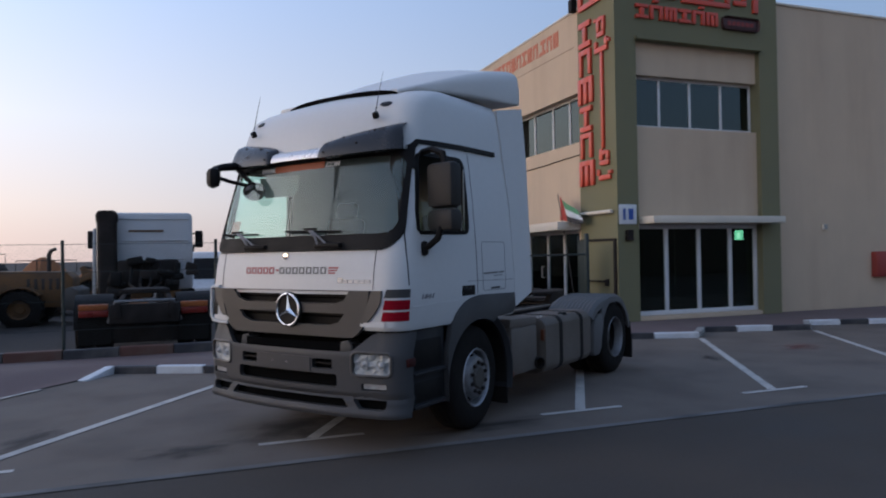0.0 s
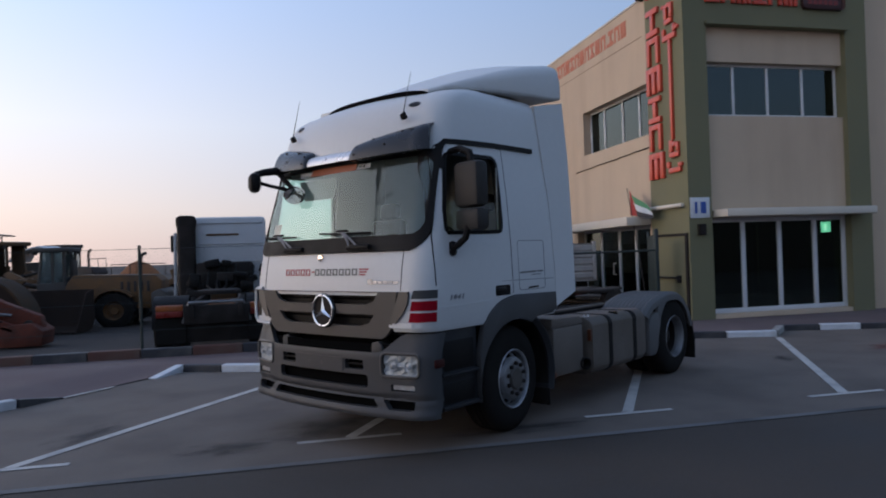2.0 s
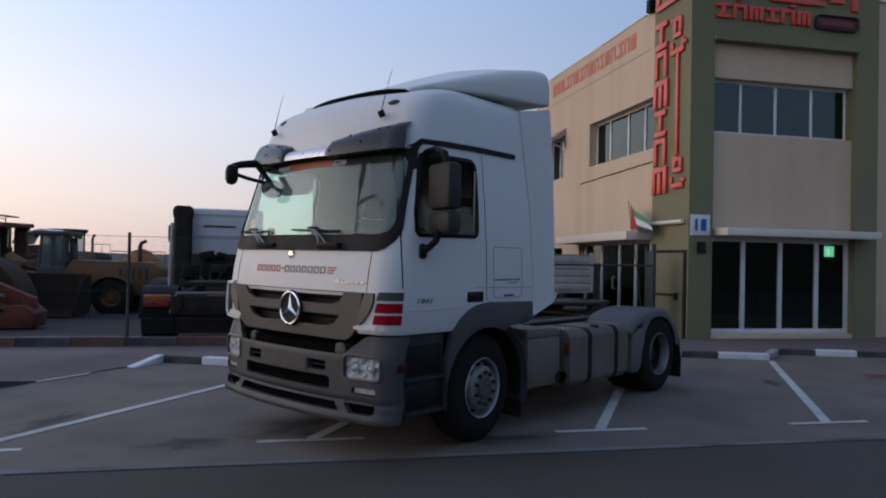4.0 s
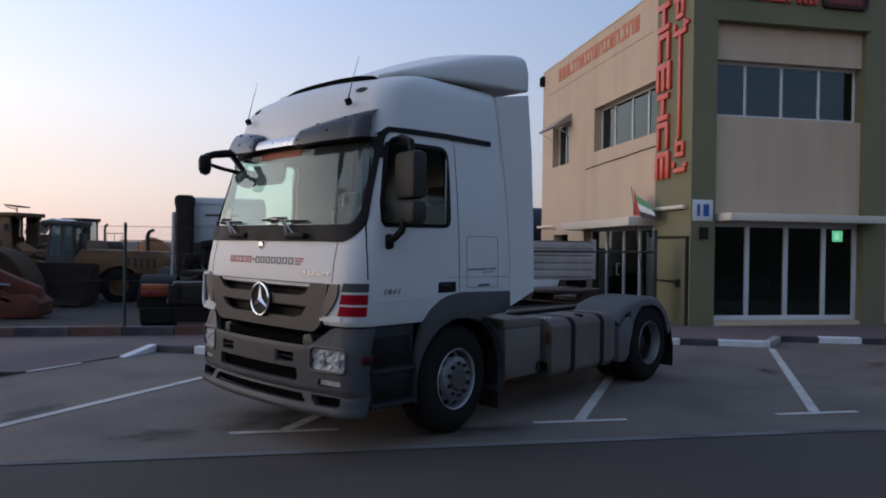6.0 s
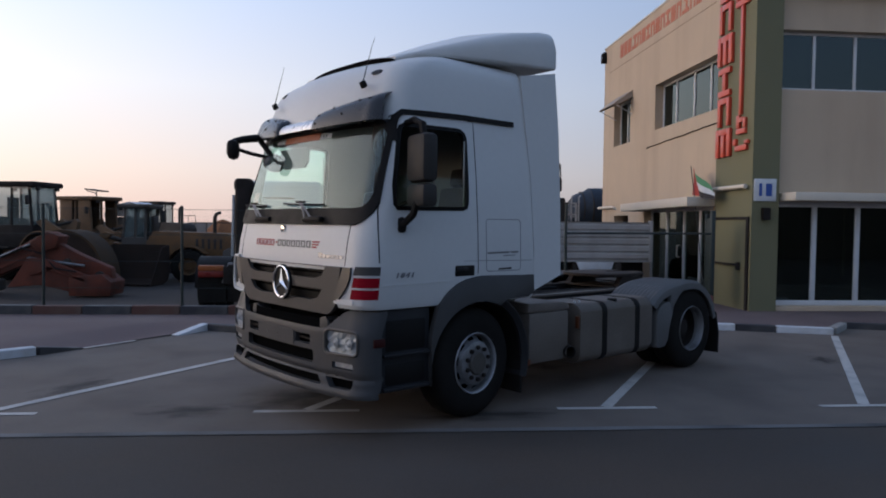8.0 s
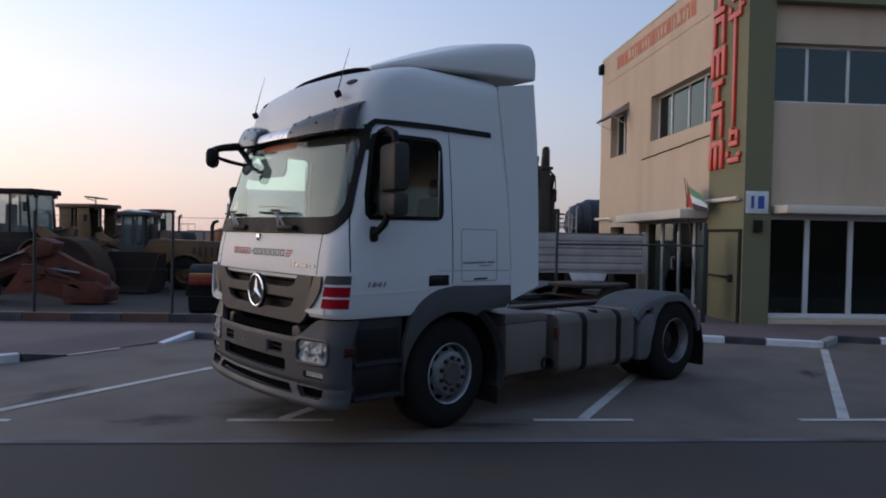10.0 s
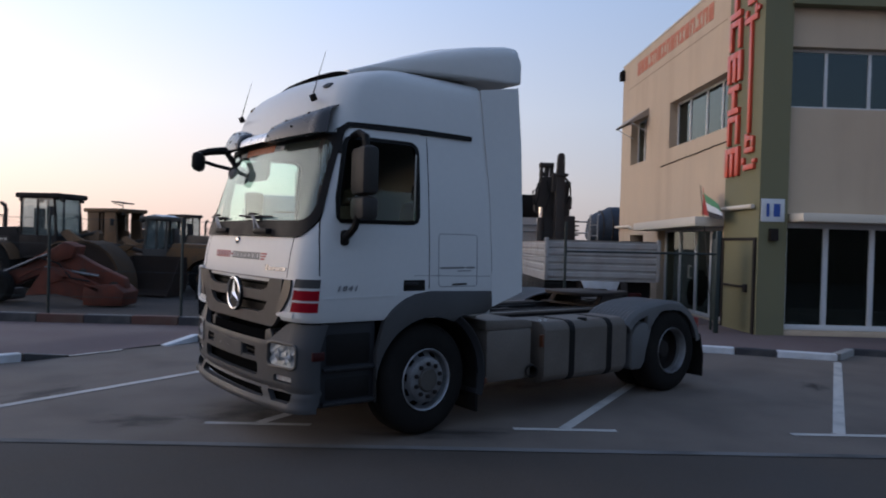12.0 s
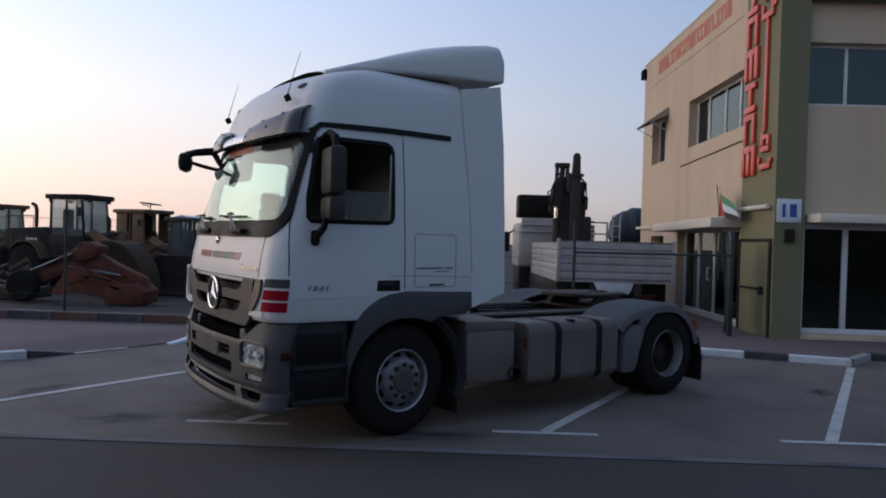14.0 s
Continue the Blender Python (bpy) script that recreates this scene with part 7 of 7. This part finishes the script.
part("knuckle", bm, M_MRED, boom)
bm = B()
tube(bm, [(-7.6, -0.3, 0.95), (-7.1, -0.34, 1.2), (-6.6, -0.33, 1.05), (-6.2, -0.52, 0.7), (-5.7, -0.52, 0.62)], 0.022, 6)
part("hydraulic_hose", bm, M_BLACK, boom)
M_RUSTB = mat("blackened_rusty_steel", (0.03, 0.021, 0.017), 0.85, vary=0.35, scale=3, dirt=(0.04, 0.025, 0.018), dirt_amount=0.5, spec=0.1)
shovel = thing("loading_bucket", "large dark rusty loading bucket on the yard ground", "bucket", pose(-6.0, 22.9, -0.26, 0, 0, -12))
bm = B()
prism(bm, [(-0.55, 0.9), (-0.6, 0.4), (-0.45, 0.1), (-0.15, 0.0), (0.6, 0.0), (0.6, 0.05), (-0.1, 0.06), (-0.38, 0.16), (-0.5, 0.45), (-0.47, 1.25), (-0.55, 1.25)], 'x', -0.95, 0.95)
bmesh.ops.rotate(bm, matrix=Matrix.Rotation(math.pi, 3, 'Z'), verts=bm.verts)
part("shell", bm, M_RUSTB, shovel)
for x in (-0.97, 0.93):
    bm = B()
    prism(bm, [(0.55, 1.25), (0.6, 0.4), (0.45, 0.1), (0.15, 0.0), (-0.6, 0.0), (0.1, 1.15)], 'x', x, x + 0.04)
    part("side_plate", bm, M_RUSTB, shovel)
for k in range(6):
    bm = B()
    box(bm, -0.85 + 0.32 * k, -0.75 + 0.32 * k, -0.72, -0.56, 0.0, 0.07, 0.01)
    part("tooth", bm, M_RUSTB, shovel)
M_OCHRE = mat("dusty_ochre_steel", (0.06, 0.036, 0.02), 0.8, vary=0.35, scale=2, dirt=(0.03, 0.022, 0.017), dirt_amount=0.7, spec=0.15)
scoop = thing("loading_bucket", "dusty ochre loader bucket turned down on the yard", "bucket", pose(-7.05, 20.9, -0.24, 0, 0, -8))
arc = [(-0.2 + 1.25 * math.cos(radians(a)), 0.35 + 1.36 * math.sin(radians(a))) for a in range(136, -12, -9)]
bm = B()
prism(bm, arc + [(0.98, 0.02)] + [(-0.2 + (x + 0.2) * 0.94, 0.35 + (z - 0.35) * 0.95) for x, z in arc[::-1]], 'y', 0, 0.9)
part("shell", bm, M_OCHRE, scoop)
# sides darker than the shell, painting depth and shade inside the bucket
for y in (0.06, 0.84):
    bm = B()
    prism(bm, [(-0.2 + (x + 0.2) * 0.95, 0.35 + (z - 0.35) * 0.95) for x, z in arc] + [(0.95, 0.02), (0.1, 0.25), (-0.7, 0.85)], 'y', y, y + 0.03)
    part("side_plate", bm, M_RUSTB, scoop)
big = thing("loose_tyre", "black machine tyre standing on the yard beside the boom", "tyre", pose(-8.15, 18.35, -0.15))
bm = B()
lathe(bm, [(0.2, -0.15), (0.36, -0.16), (0.42, -0.08), (0.42, 0.08), (0.36, 0.16), (0.2, 0.15)], 30, 'y', (0, 0, 0.42))
part("tread", bm, M_RUBBER, big)
bm = B()
lathe(bm, [(0.0001, -0.1), (0.1, -0.12), (0.2, -0.13)], 20, 'y', (0, 0, 0.42), caps=False)
part("rim", bm, M_STEEL, big)
pile = thing("scrap_frame", "tangle of tan and dark machine frames", "scrap", pose(-9.2, 19.3, -0.15))
prng = random.Random(3)
for k in range(14):
    bm = B()
    p = Vector((prng.uniform(-1.3, 0.9), prng.uniform(-0.5, 0.6), prng.uniform(0.1, 0.8)))
    q = p + Vector((prng.uniform(-0.9, 0.9), prng.uniform(-0.3, 0.3), prng.uniform(-0.35, 0.35)))
    q.z = max(0.06, q.z)
    tube(bm, [p, q], prng.uniform(0.04, 0.09), 6)
    part("bar", bm, prng.choice((M_TAN, M_MDARK, M_MDARK)), pile)
bm = B()
box(bm, -1.4, 1.0, -0.4, 0.5, 0.0, 0.3, 0.04)
part("base_frame", bm, M_MDARK, pile)

# ---- second tractor unit, its tail to the fence ----
def tail_truck():
    t = thing("semi_truck", "white tractor unit seen from behind the fence with orange tail lamps", "truck", pose(-0.53, 13.85, -0.06, 0, 0, 2.5))
    bm = B()
    box(bm, -1.09, 1.06, 4.5, 6.4, 1.0, 2.89, 0.1)
    body = part("cab", bm, mat("grey_white_cab_paint", (0.47, 0.475, 0.48), 0.4, vary=0.06, scale=1.5, dirt=(0.3, 0.3, 0.3), dirt_amount=0.3), t, "pale grey-white sleeper cab")
    bm = B()
    box(bm, -0.39, 0.39, 4.48, 4.498, 2.42, 2.47, 0.003)
    part("lettering_bar", bm, M_TAN, body)
    for z in (2.72, 2.2, 1.75):
        bm = B()
        box(bm, -0.98, 0.96, 4.475, 4.499, z, z + 0.025, 0.004)
        part("pressing", bm, bpy.data.materials["grey_white_cab_paint"], body)
    for x in (-1.28, 1.29):
        bm = B()
        box(bm, x - 0.1, x + 0.1, 5.9, 6.0, 2.05, 2.5, 0.03)
        part("mirror", bm, M_BLACK, t)
        bm = B()
        tube(bm, [(x, 5.95, 2.4), (x * 0.75, 6.0, 2.45)], 0.02, 6)
        part("mirror_arm", bm, M_BLACK, t)
    bm = B()
    pts = rrect(-1.36, -0.9, 4.1, 4.42, 0.1, 4)
    loft(bm, [[(-0.84 + (x + 1.13) * k, y, z) for x, y in pts] for z, k in ((0.9, 0.9), (1.3, 0.92), (2.6, 0.92), (2.68, 1.02), (2.8, 1.04), (2.87, 0.95), (2.91, 0.7))], True, True)
    part("exhaust_pipe", bm, M_CHASSIS, t, "tall dark exhaust stack")
    bm = B()
    box(bm, -0.62, 0.72, 4.0, 4.45, 1.0, 1.75, 0.06)
    part("rear_unit", bm, M_CHASSIS, t)
    crng = random.Random(11)
    for k in range(16):
        bm = B()
        cx, cz, w_, h_ = crng.uniform(-0.7, 1.0), crng.uniform(0.95, 1.75), crng.uniform(0.12, 0.4), crng.uniform(0.1, 0.35)
        cy = crng.uniform(3.6, 3.95)
        obox(bm, (cx, cy, cz), w_, 0.3, h_, Matrix.Rotation(crng.uniform(-0.3, 0.3), 4, 'Y'), 0.03)
        part("rear_gear", bm, crng.choice((M_CHASSIS, M_BLACK, M_BLACK)), t)
    bm = B()
    box(bm, -0.62, 0.62, 0.35, 0.45, 0.22, 0.72, 0.03)
    part("underrun_panel", bm, M_CHASSIS, t)
    bm = B()
    tube(bm, [(-0.62, 0.2, 0.62), (-0.5, 0.12, 1.0), (0.5, 0.12, 1.0), (0.62, 0.2, 0.62)], 0.03, 8)
    part("rear_hoop", bm, M_STEEL, t)
    bm = B()
    prism(bm, [(-1.17, 0.9), (-1.1, 0.9), (-1.08, 2.5), (-1.14, 2.5)], 'y', 4.3, 4.52, 0.01)
    part("side_fairing", bm, bpy.data.materials["grey_white_cab_paint"], t)
    bm = B()
    for k in range(4):
        tube(bm, [(-0.3 + 0.2 * k, 4.0, 1.7), (-0.35 + 0.22 * k, 3.5, 1.2), (-0.2 + 0.1 * k, 2.8, 1.1)], 0.03, 6)
    part("air_hose", bm, M_BLACK, t)
    for x in (-0.45, 0.45):
        bm = B()
        box(bm, x - 0.05, x + 0.05, 0.0, 6.0, 0.7, 0.98, 0.01)
        part("frame_rail", bm, M_CHASSIS, t)
    bm = B()
    box(bm, -0.6, 0.6, 0.05, 0.2, 0.6, 0.95, 0.02)
    part("rear_crossmember", bm, M_CHASSIS, t)
    bm = B()
    prism(bm, [(-0.45, 1.0), (0.45, 1.0), (0.35, 2.0), (0.0, 2.2), (-0.35, 2.0)], 'z', 1.1, 1.18, 0.01)
    part("fifth_wheel", bm, M_CHASSIS, t)
    for s in (-1, 1):
        for yc in (1.0,):
            for xo in (0.72, 1.05):
                bm = B()
                lathe(bm, [(0.28, -0.14), (0.46, -0.14), (0.5, -0.09), (0.5, 0.09), (0.46, 0.14), (0.28, 0.14)], 32, 'x', (s * xo, yc, 0.5))
                part("tyre", bm, M_RUBBER, t)
        bm = B()
        loft(bm, [[(s * x, 1.0 + 0.6 * math.cos(radians(a)), 0.5 + 0.58 * math.sin(radians(a))) for x in (0.55, 1.2)] + [(s * x, 1.0 + 0.63 * math.cos(radians(a)), 0.5 + 0.61 * math.sin(radians(a))) for x in (1.2, 0.55)] for a in range(10, 190, 10)], True, True)
        part("fender", bm, M_BLACK, t)
        bm = B()
        box(bm, min(s * 0.58, s * 1.12), max(s * 0.58, s * 1.12), 0.3, 0.33, 0.22, 0.8)
        part("mudflap", bm, M_RUBBER, t)
        bm = B()
        box(bm, min(s * 0.62, s * 1.1), max(s * 0.62, s * 1.1), 0.2, 0.3, 0.73, 0.85, 0.015)
        part("tail_lamp", bm, M_DRED, t, "red tail lamp")
        bm = B()
        box(bm, min(s * 0.62, s * 1.1), max(s * 0.62, s * 1.1), 0.2, 0.3, 0.85, 0.96, 0.015)
        part("indicator_lamp", bm, M_AMBER, t, "orange indicator lamp")
    for s in (-1, 1):
        bm = B()
        lathe(bm, [(0.28, -0.14), (0.46, -0.14), (0.5, -0.09), (0.5, 0.09), (0.46, 0.14), (0.28, 0.14)], 32, 'x', (s * 1.0, 5.6, 0.5))
        part("tyre", bm, M_RUBBER, t)
        bm = B()
        box(bm, min(s * 0.6, s * 1.15), max(s * 0.6, s * 1.15), 2.0, 4.0, 0.4, 0.95, 0.08)
        part("fuel_tank", bm, M_CHASSIS, t)
    return t


tail_truck()

# ---- white van behind the second tractor ----
van = thing("van", "white van parked behind the tail of the tractor unit", "van", pose(1.15, 24.0, -0.3))
bm = B()
prism(bm, [(0.0, 0.45), (0.0, 1.05), (0.75, 1.25), (1.35, 2.05), (1.6, 2.2), (4.6, 2.25), (4.75, 2.1), (4.8, 0.5), (4.6, 0.38), (0.2, 0.35)], 'y', -0.88, 0.88, 0.08)
bmesh.ops.rotate(bm, matrix=Matrix.Rotation(Q, 3, 'Z'), verts=bm.verts)
vbody = part("body", bm, bpy.data.materials["grey_white_cab_paint"], van, "white van body")
bm = B()
prism(bm, [(0.78, 1.3), (1.3, 2.0), (1.32, 1.96), (0.82, 1.27)], 'y', -0.76, 0.76)
bmesh.ops.rotate(bm, matrix=Matrix.Rotation(Q, 3, 'Z'), verts=bm.verts)
part("windscreen", bm, M_BLACK, vbody)
for x in (-0.885, 0.865):
    bm = B()
    prism(bm, [(1.05, 1.3), (1.45, 1.9), (2.1, 1.95), (2.1, 1.3)], 'y', x, x + 0.02)
    bmesh.ops.rotate(bm, matrix=Matrix.Rotation(Q, 3, 'Z'), verts=bm.verts)
    part("side_window", bm, M_BLACK, vbody)
for x in (-0.78, 0.78):
    for y in (0.95, 3.8):
        bm = B()
        lathe(bm, [(0.18, -0.1), (0.3, -0.1), (0.34, -0.06), (0.34, 0.06), (0.3, 0.1), (0.18, 0.1)], 28, 'x', (x, y, 0.34))
        part("wheel", bm, M_RUBBER, van)
    bm = B()
    obox(bm, (x * 1.3, 1.1, 1.4), 0.14, 0.08, 0.22, None, 0.03)
    part("mirror", bm, M_BLACK, van)

# ---- flatbed crane truck beside the building ----
crane = thing("crane_truck", "white flatbed truck with ribbed sides and a folded dark crane", "truck", pose(5.52, 15.6, -0.1, 0, 0, 1.0))
M_BED = mat("worn_white_bed_paint", (0.37, 0.352, 0.334), 0.6, vary=0.12, scale=2.5, dirt=(0.2, 0.17, 0.14), dirt_amount=0.6)


def ribbed(name, along, u0, u1, off, z0, z1, n, parent):
    """A drop side with long pressed ribs."""
    bm = B()
    h = (z1 - z0) / n
    prof = []
    for k in range(n):
        z = z0 + k * h
        prof += [(0.0, z), (0.0, z + h * 0.55), (0.028, z + h * 0.68), (0.028, z + h * 0.88), (0.0, z + h)]
    prof = [(off + d if along == 'y' else off + d, z) for d, z in prof]
    back = [(off + 0.06, z1), (off + 0.06, z0)]
    if along == 'x':
        prism(bm, prof + back, 'x', u0, u1)
    else:
        prism(bm, prof + back, 'y', u0, u1)
    return part(name, bm, M_BED, parent, "ribbed drop side")


ribbed("tailgate", 'x', 0.08, 2.55, 0.0, 1.13, 1.96, 5, crane)
ribbed("drop_side", 'y', 0.1, 4.6, 0.0, 1.13, 1.92, 5, crane)
bm = B()
prism(bm, [(2.63, 1.13), (2.63, 1.92), (2.57, 1.92), (2.57, 1.13)], 'y', 0.1, 4.6)
part("drop_side", bm, M_BED, crane)
for x in (0.0, 2.55):
    bm = B()
    box(bm, x, x + 0.08, -0.02, 0.08, 1.06, 2.0, 0.01)
    part("corner_post", bm, M_BED, crane)
bm = B()
box(bm, 0.02, 2.6, 0.05, 4.6, 1.04, 1.13)
part("bed_floor", bm, M_BED, crane)
bm = B()
box(bm, -0.3, 0.62, 4.55, 4.62, 1.3, 2.6, 0.01)
part("headboard", bm, M_BED, crane)
for x in (0.85, 1.75):
    bm = B()
    box(bm, x - 0.05, x + 0.05, 0.1, 7.0, 0.72, 1.04, 0.01)
    part("frame_rail", bm, M_MDARK, crane)
bm = B()
prism(bm, [(0.84, 1.04), (1.72, 1.04), (1.63, 0.8), (0.95, 0.8)], 'y', -0.02, 0.02, 0.006)
part("rear_panel", bm, M_KW, crane)
# added black block paints the shade beneath the bed
bm = B()
box(bm, 0.06, 2.54, 0.3, 5.4, 0.38, 1.035, 0.03)
part("underframe", bm, M_BLACK, crane)
for x0, x1, z0, z1, m in ((1.74, 1.9, 0.72, 1.03, M_MDARK), (1.93, 2.22, 0.64, 0.8, M_MAROON), (0.2, 0.49, 0.64, 0.8, M_MAROON)):
    bm = B()
    box(bm, x0, x1, -0.02, 0.08, z0, z1, 0.015)
    part("tail_lamp" if m is M_MAROON else "lamp_bracket", bm, m, crane)
for x in (0.35, 2.25):
    for y in (1.3, 6.2):
        bm = B()
        lathe(bm, [(0.25, -0.14), (0.42, -0.14), (0.46, -0.09), (0.46, 0.09), (0.42, 0.14), (0.25, 0.14)], 28, 'x', (x, y, 0.43))
        part("tyre", bm, M_RUBBER, crane)
bm = B()
box(bm, -0.3, 2.0, 5.4, 7.2, 1.15, 2.5, 0.12)
part("cab", bm, M_BED, crane, "white cab of the crane truck")
# added black block paints the shade beneath the cab
bm = B()
box(bm, -0.25, 1.95, 5.42, 7.15, 0.4, 1.15, 0.05)
part("cab_skirt", bm, M_BLACK, crane)
bm = B()
box(bm, -0.62, -0.45, 6.4, 6.5, 1.6, 2.2, 0.03); tube(bm, [(-0.55, 6.45, 2.1), (-0.3, 6.4, 2.3)], 0.02, 6)
part("mirror", bm, M_BLACK, crane)
bm = B()
box(bm, -0.4, 0.75, 4.64, 5.3, 2.61, 3.27, 0.05)
part("crane_base_cover", bm, M_BLACK, crane)
bm = B()
box(bm, 0.42, 0.86, 2.62, 2.95, 1.0, 2.6, 0.04); prism(bm, [(0.22, 2.72), (0.62, 2.45), (0.86, 2.5), (0.84, 3.1), (0.7, 3.45), (0.66, 3.62), (0.37, 3.6), (0.31, 3.35), (0.21, 3.05)], 'y', 2.62, 2.9, 0.03)
mast = part("crane_mast", bm, M_MDARK, crane, "grimy folded crane mast")
for x in (0.33, 0.6):
    bm = B()
    prism(bm, [(x, 3.4), (x + 0.07, 3.38), (x + 0.1, 3.97), (x + 0.02, 3.99)], 'y', 2.66, 2.84, 0.01)
    part("mast_cheek", bm, M_MDARK, mast)
bm = B()
box(bm, 0.33, 0.7, 2.64, 2.88, 3.86, 3.98, 0.02)
part("mast_head", bm, M_MDARK, mast)
bm = B()
tube(bm, [(0.5, 2.75, 3.45), (0.53, 2.75, 3.9)], 0.07, 10)
part("jib_ram", bm, M_MDARK, mast)
bm = B()
box(bm, 0.7, 0.94, 2.35, 2.58, 1.0, 3.62, 0.02)
part("crane_boom", bm, M_MDARK, mast)
bm = B()
prism(bm, [(0.72, 3.6), (0.93, 3.6), (0.92, 4.12), (0.89, 4.2), (0.79, 4.21), (0.75, 4.15)], 'y', 2.38, 2.55, 0.01)
part("boom_tip", bm, M_MDARK, mast)
bm = B()
box(bm, 0.68, 1.0, 2.3, 2.62, 3.6, 3.68, 0.015); box(bm, 0.62, 0.72, 2.4, 2.6, 3.2, 3.7, 0.02)
part("boom_collar", bm, M_MDARK, mast)
bm = B()
obox(bm, (1.0, 2.75, 3.2), 0.22, 0.3, 0.6, Matrix.Rotation(0.1, 4, 'Y'), 0.06)
part("slew_motor", bm, M_MDARK, mast)
for x0, x1, z0, z1, nm in ((0.9, 1.17, 2.76, 3.12, "crane_winch"), (0.9, 1.12, 2.58, 2.8, "winch_bracket"), (0.9, 1.27, 1.95, 2.6, "valve_block")):
    bm = B()
    box(bm, x0, x1, 2.5, 3.0, z0, z1, 0.05)
    part(nm, bm, M_MDARK, mast)
for k in range(4):
    bm = B()
    tube(bm, [(1.22, 2.46, 2.1 + 0.12 * k), (1.34, 2.42, 2.1 + 0.12 * k)], 0.02, 6)
    part("valve_lever", bm, M_MDARK, mast)
bm = B()
tube(bm, [(0.36, 2.55, 1.0), (0.36, 2.55, 2.53)], 0.09, 10)
part("crane_ram", bm, M_MDARK, mast)
bm = B()
tube(bm, [(0.36, 2.55, 2.53), (0.36, 2.55, 2.8)], 0.055, 10)
part("ram_rod", bm, M_CHROME, mast)
for pts in ([(0.98, 2.45, 3.55), (1.08, 2.42, 3.45), (1.1, 2.42, 3.15), (1.0, 2.45, 2.9)], [(0.95, 2.4, 3.58), (1.04, 2.36, 3.35), (0.98, 2.4, 3.05)], [(0.36, 2.55, 3.6), (0.24, 2.5, 3.35), (0.17, 2.5, 3.0), (0.24, 2.5, 2.6)], [(0.42, 2.55, 3.7), (0.28, 2.48, 3.45), (0.27, 2.48, 3.1), (0.2, 2.5, 2.75)], [(0.5, 2.58, 3.5), (0.56, 2.5, 3.1), (0.45, 2.5, 2.7)], [(0.27, 2.5, 3.3), (0.12, 2.46, 3.2), (0.16, 2.46, 2.85)]):
    bm = B()
    tube(bm, pts, 0.02, 6)
    part("crane_hose", bm, M_BLACK, mast)
for x0, z in ((-0.3, 2.2), (-0.3, 2.4), (1.1, 2.515), (1.1, 2.19)):
    bm = B()
    tube(bm, [(x0, 4.5, z), (1.15 if x0 < 0 else 2.14, 4.5, z)], 0.025, 6)
    part("guard_rail", bm, M_BED, crane)
bm = B()
tube(bm, [(2.14, 4.5, 1.9), (2.14, 4.5, 2.53)], 0.03, 6)
part("guard_post", bm, M_BED, crane)
# blue covered drum farther back
drum = thing("covered_drum", "dark blue covered drum on a frame behind the truck", "drum", pose(10.0, 26.8, -0.3))
bm = B()
tube(bm, [(-0.86, 0, 2.75), (-0.84, 0, 2.75), (-0.72, 0, 2.72), (-0.45, 0, 2.68), (-0.12, 0, 2.7), (-0.08, 0, 2.72), (0.9, 0, 2.72), (2.2, 0, 2.7)], [0.3, 0.42, 0.58, 0.68, 0.77, 0.82, 0.82, 0.6], 22)
part("cover", bm, mat("blue_tarpaulin", (0.02, 0.032, 0.05), 0.7, vary=0.35, scale=3, fine=12, bump=0.06), drum)
for x, r in ((-0.42, 0.7), (-0.1, 0.83), (0.5, 0.84)):
    bm = B()
    tube(bm, [(x - 0.02, 0, 2.7), (x + 0.03, 0, 2.7)], r, 22)
    part("strap", bm, M_MDARK, drum)
bm = B()
box(bm, -0.8, 2.2, -0.4, 0.4, 0.0, 2.0, 0.03)
part("stand", bm, M_MDARK, drum)
for x in (-1.0, -0.72):
    bm = B()
    tube(bm, [(x, -0.9, 0.0), (x, -0.9, 3.15), (x + 0.1, -0.7, 3.2)], 0.03, 6)
    part("ladder_post", bm, M_BED, drum)
for k in range(7):
    bm = B()
    tube(bm, [(-1.0, -0.9, 0.4 + 0.4 * k), (-0.72, -0.9, 0.4 + 0.4 * k)], 0.02, 6)
    part("rung", bm, M_BED, drum)

# ---- across the road, behind the walker ----
# added wall, never in view: darkens glass reflections and blocks low sky
bm = B()
box(bm, -60, 60, -12.3, -12.0, -0.05, 4.2)
far_wall = tagged(part("boundary_wall", bm, mat("unseen_wall_grey", (0.09, 0.08, 0.07), 0.85, vary=0.15, scale=0.8, fine=90), smooth=False), "plain dark wall added out of view to darken reflections", "wall", kind="structure")
lamp = thing("street_lamp", "dark solar street lamp on a tall pole beside the road", "street lamp", pose(-11.0, 6.75, 0.13))
bm = B()
tube(bm, [(0, 0, -0.16), (0, 0, 6.0), (0, 0, 8.9)], [0.11, 0.08, 0.05], 10)
part("pole", bm, M_MDARK, lamp)
bm = B()
tube(bm, [(0, 0, 8.1), (0.02, -0.5, 8.55), (0.03, -1.1, 9.0)], [0.045, 0.04, 0.035], 8)
arm = part("arm", bm, M_MDARK, lamp)
bm = B()
obox(bm, (0.03, -1.15, 9.03), 0.2, 0.35, 0.08, Matrix.Rotation(-0.6, 4, 'X'), 0.03)
part("lamp_head", bm, M_MDARK, arm)
bm = B()
obox(bm, (0.0, -0.05, 9.15), 0.45, 0.05, 0.9, Matrix.Rotation(radians(38), 4, 'Z') @ Matrix.Rotation(0.35, 4, 'X'), 0.01)
part("solar_panel", bm, M_BLACK, lamp, "black solar panel")
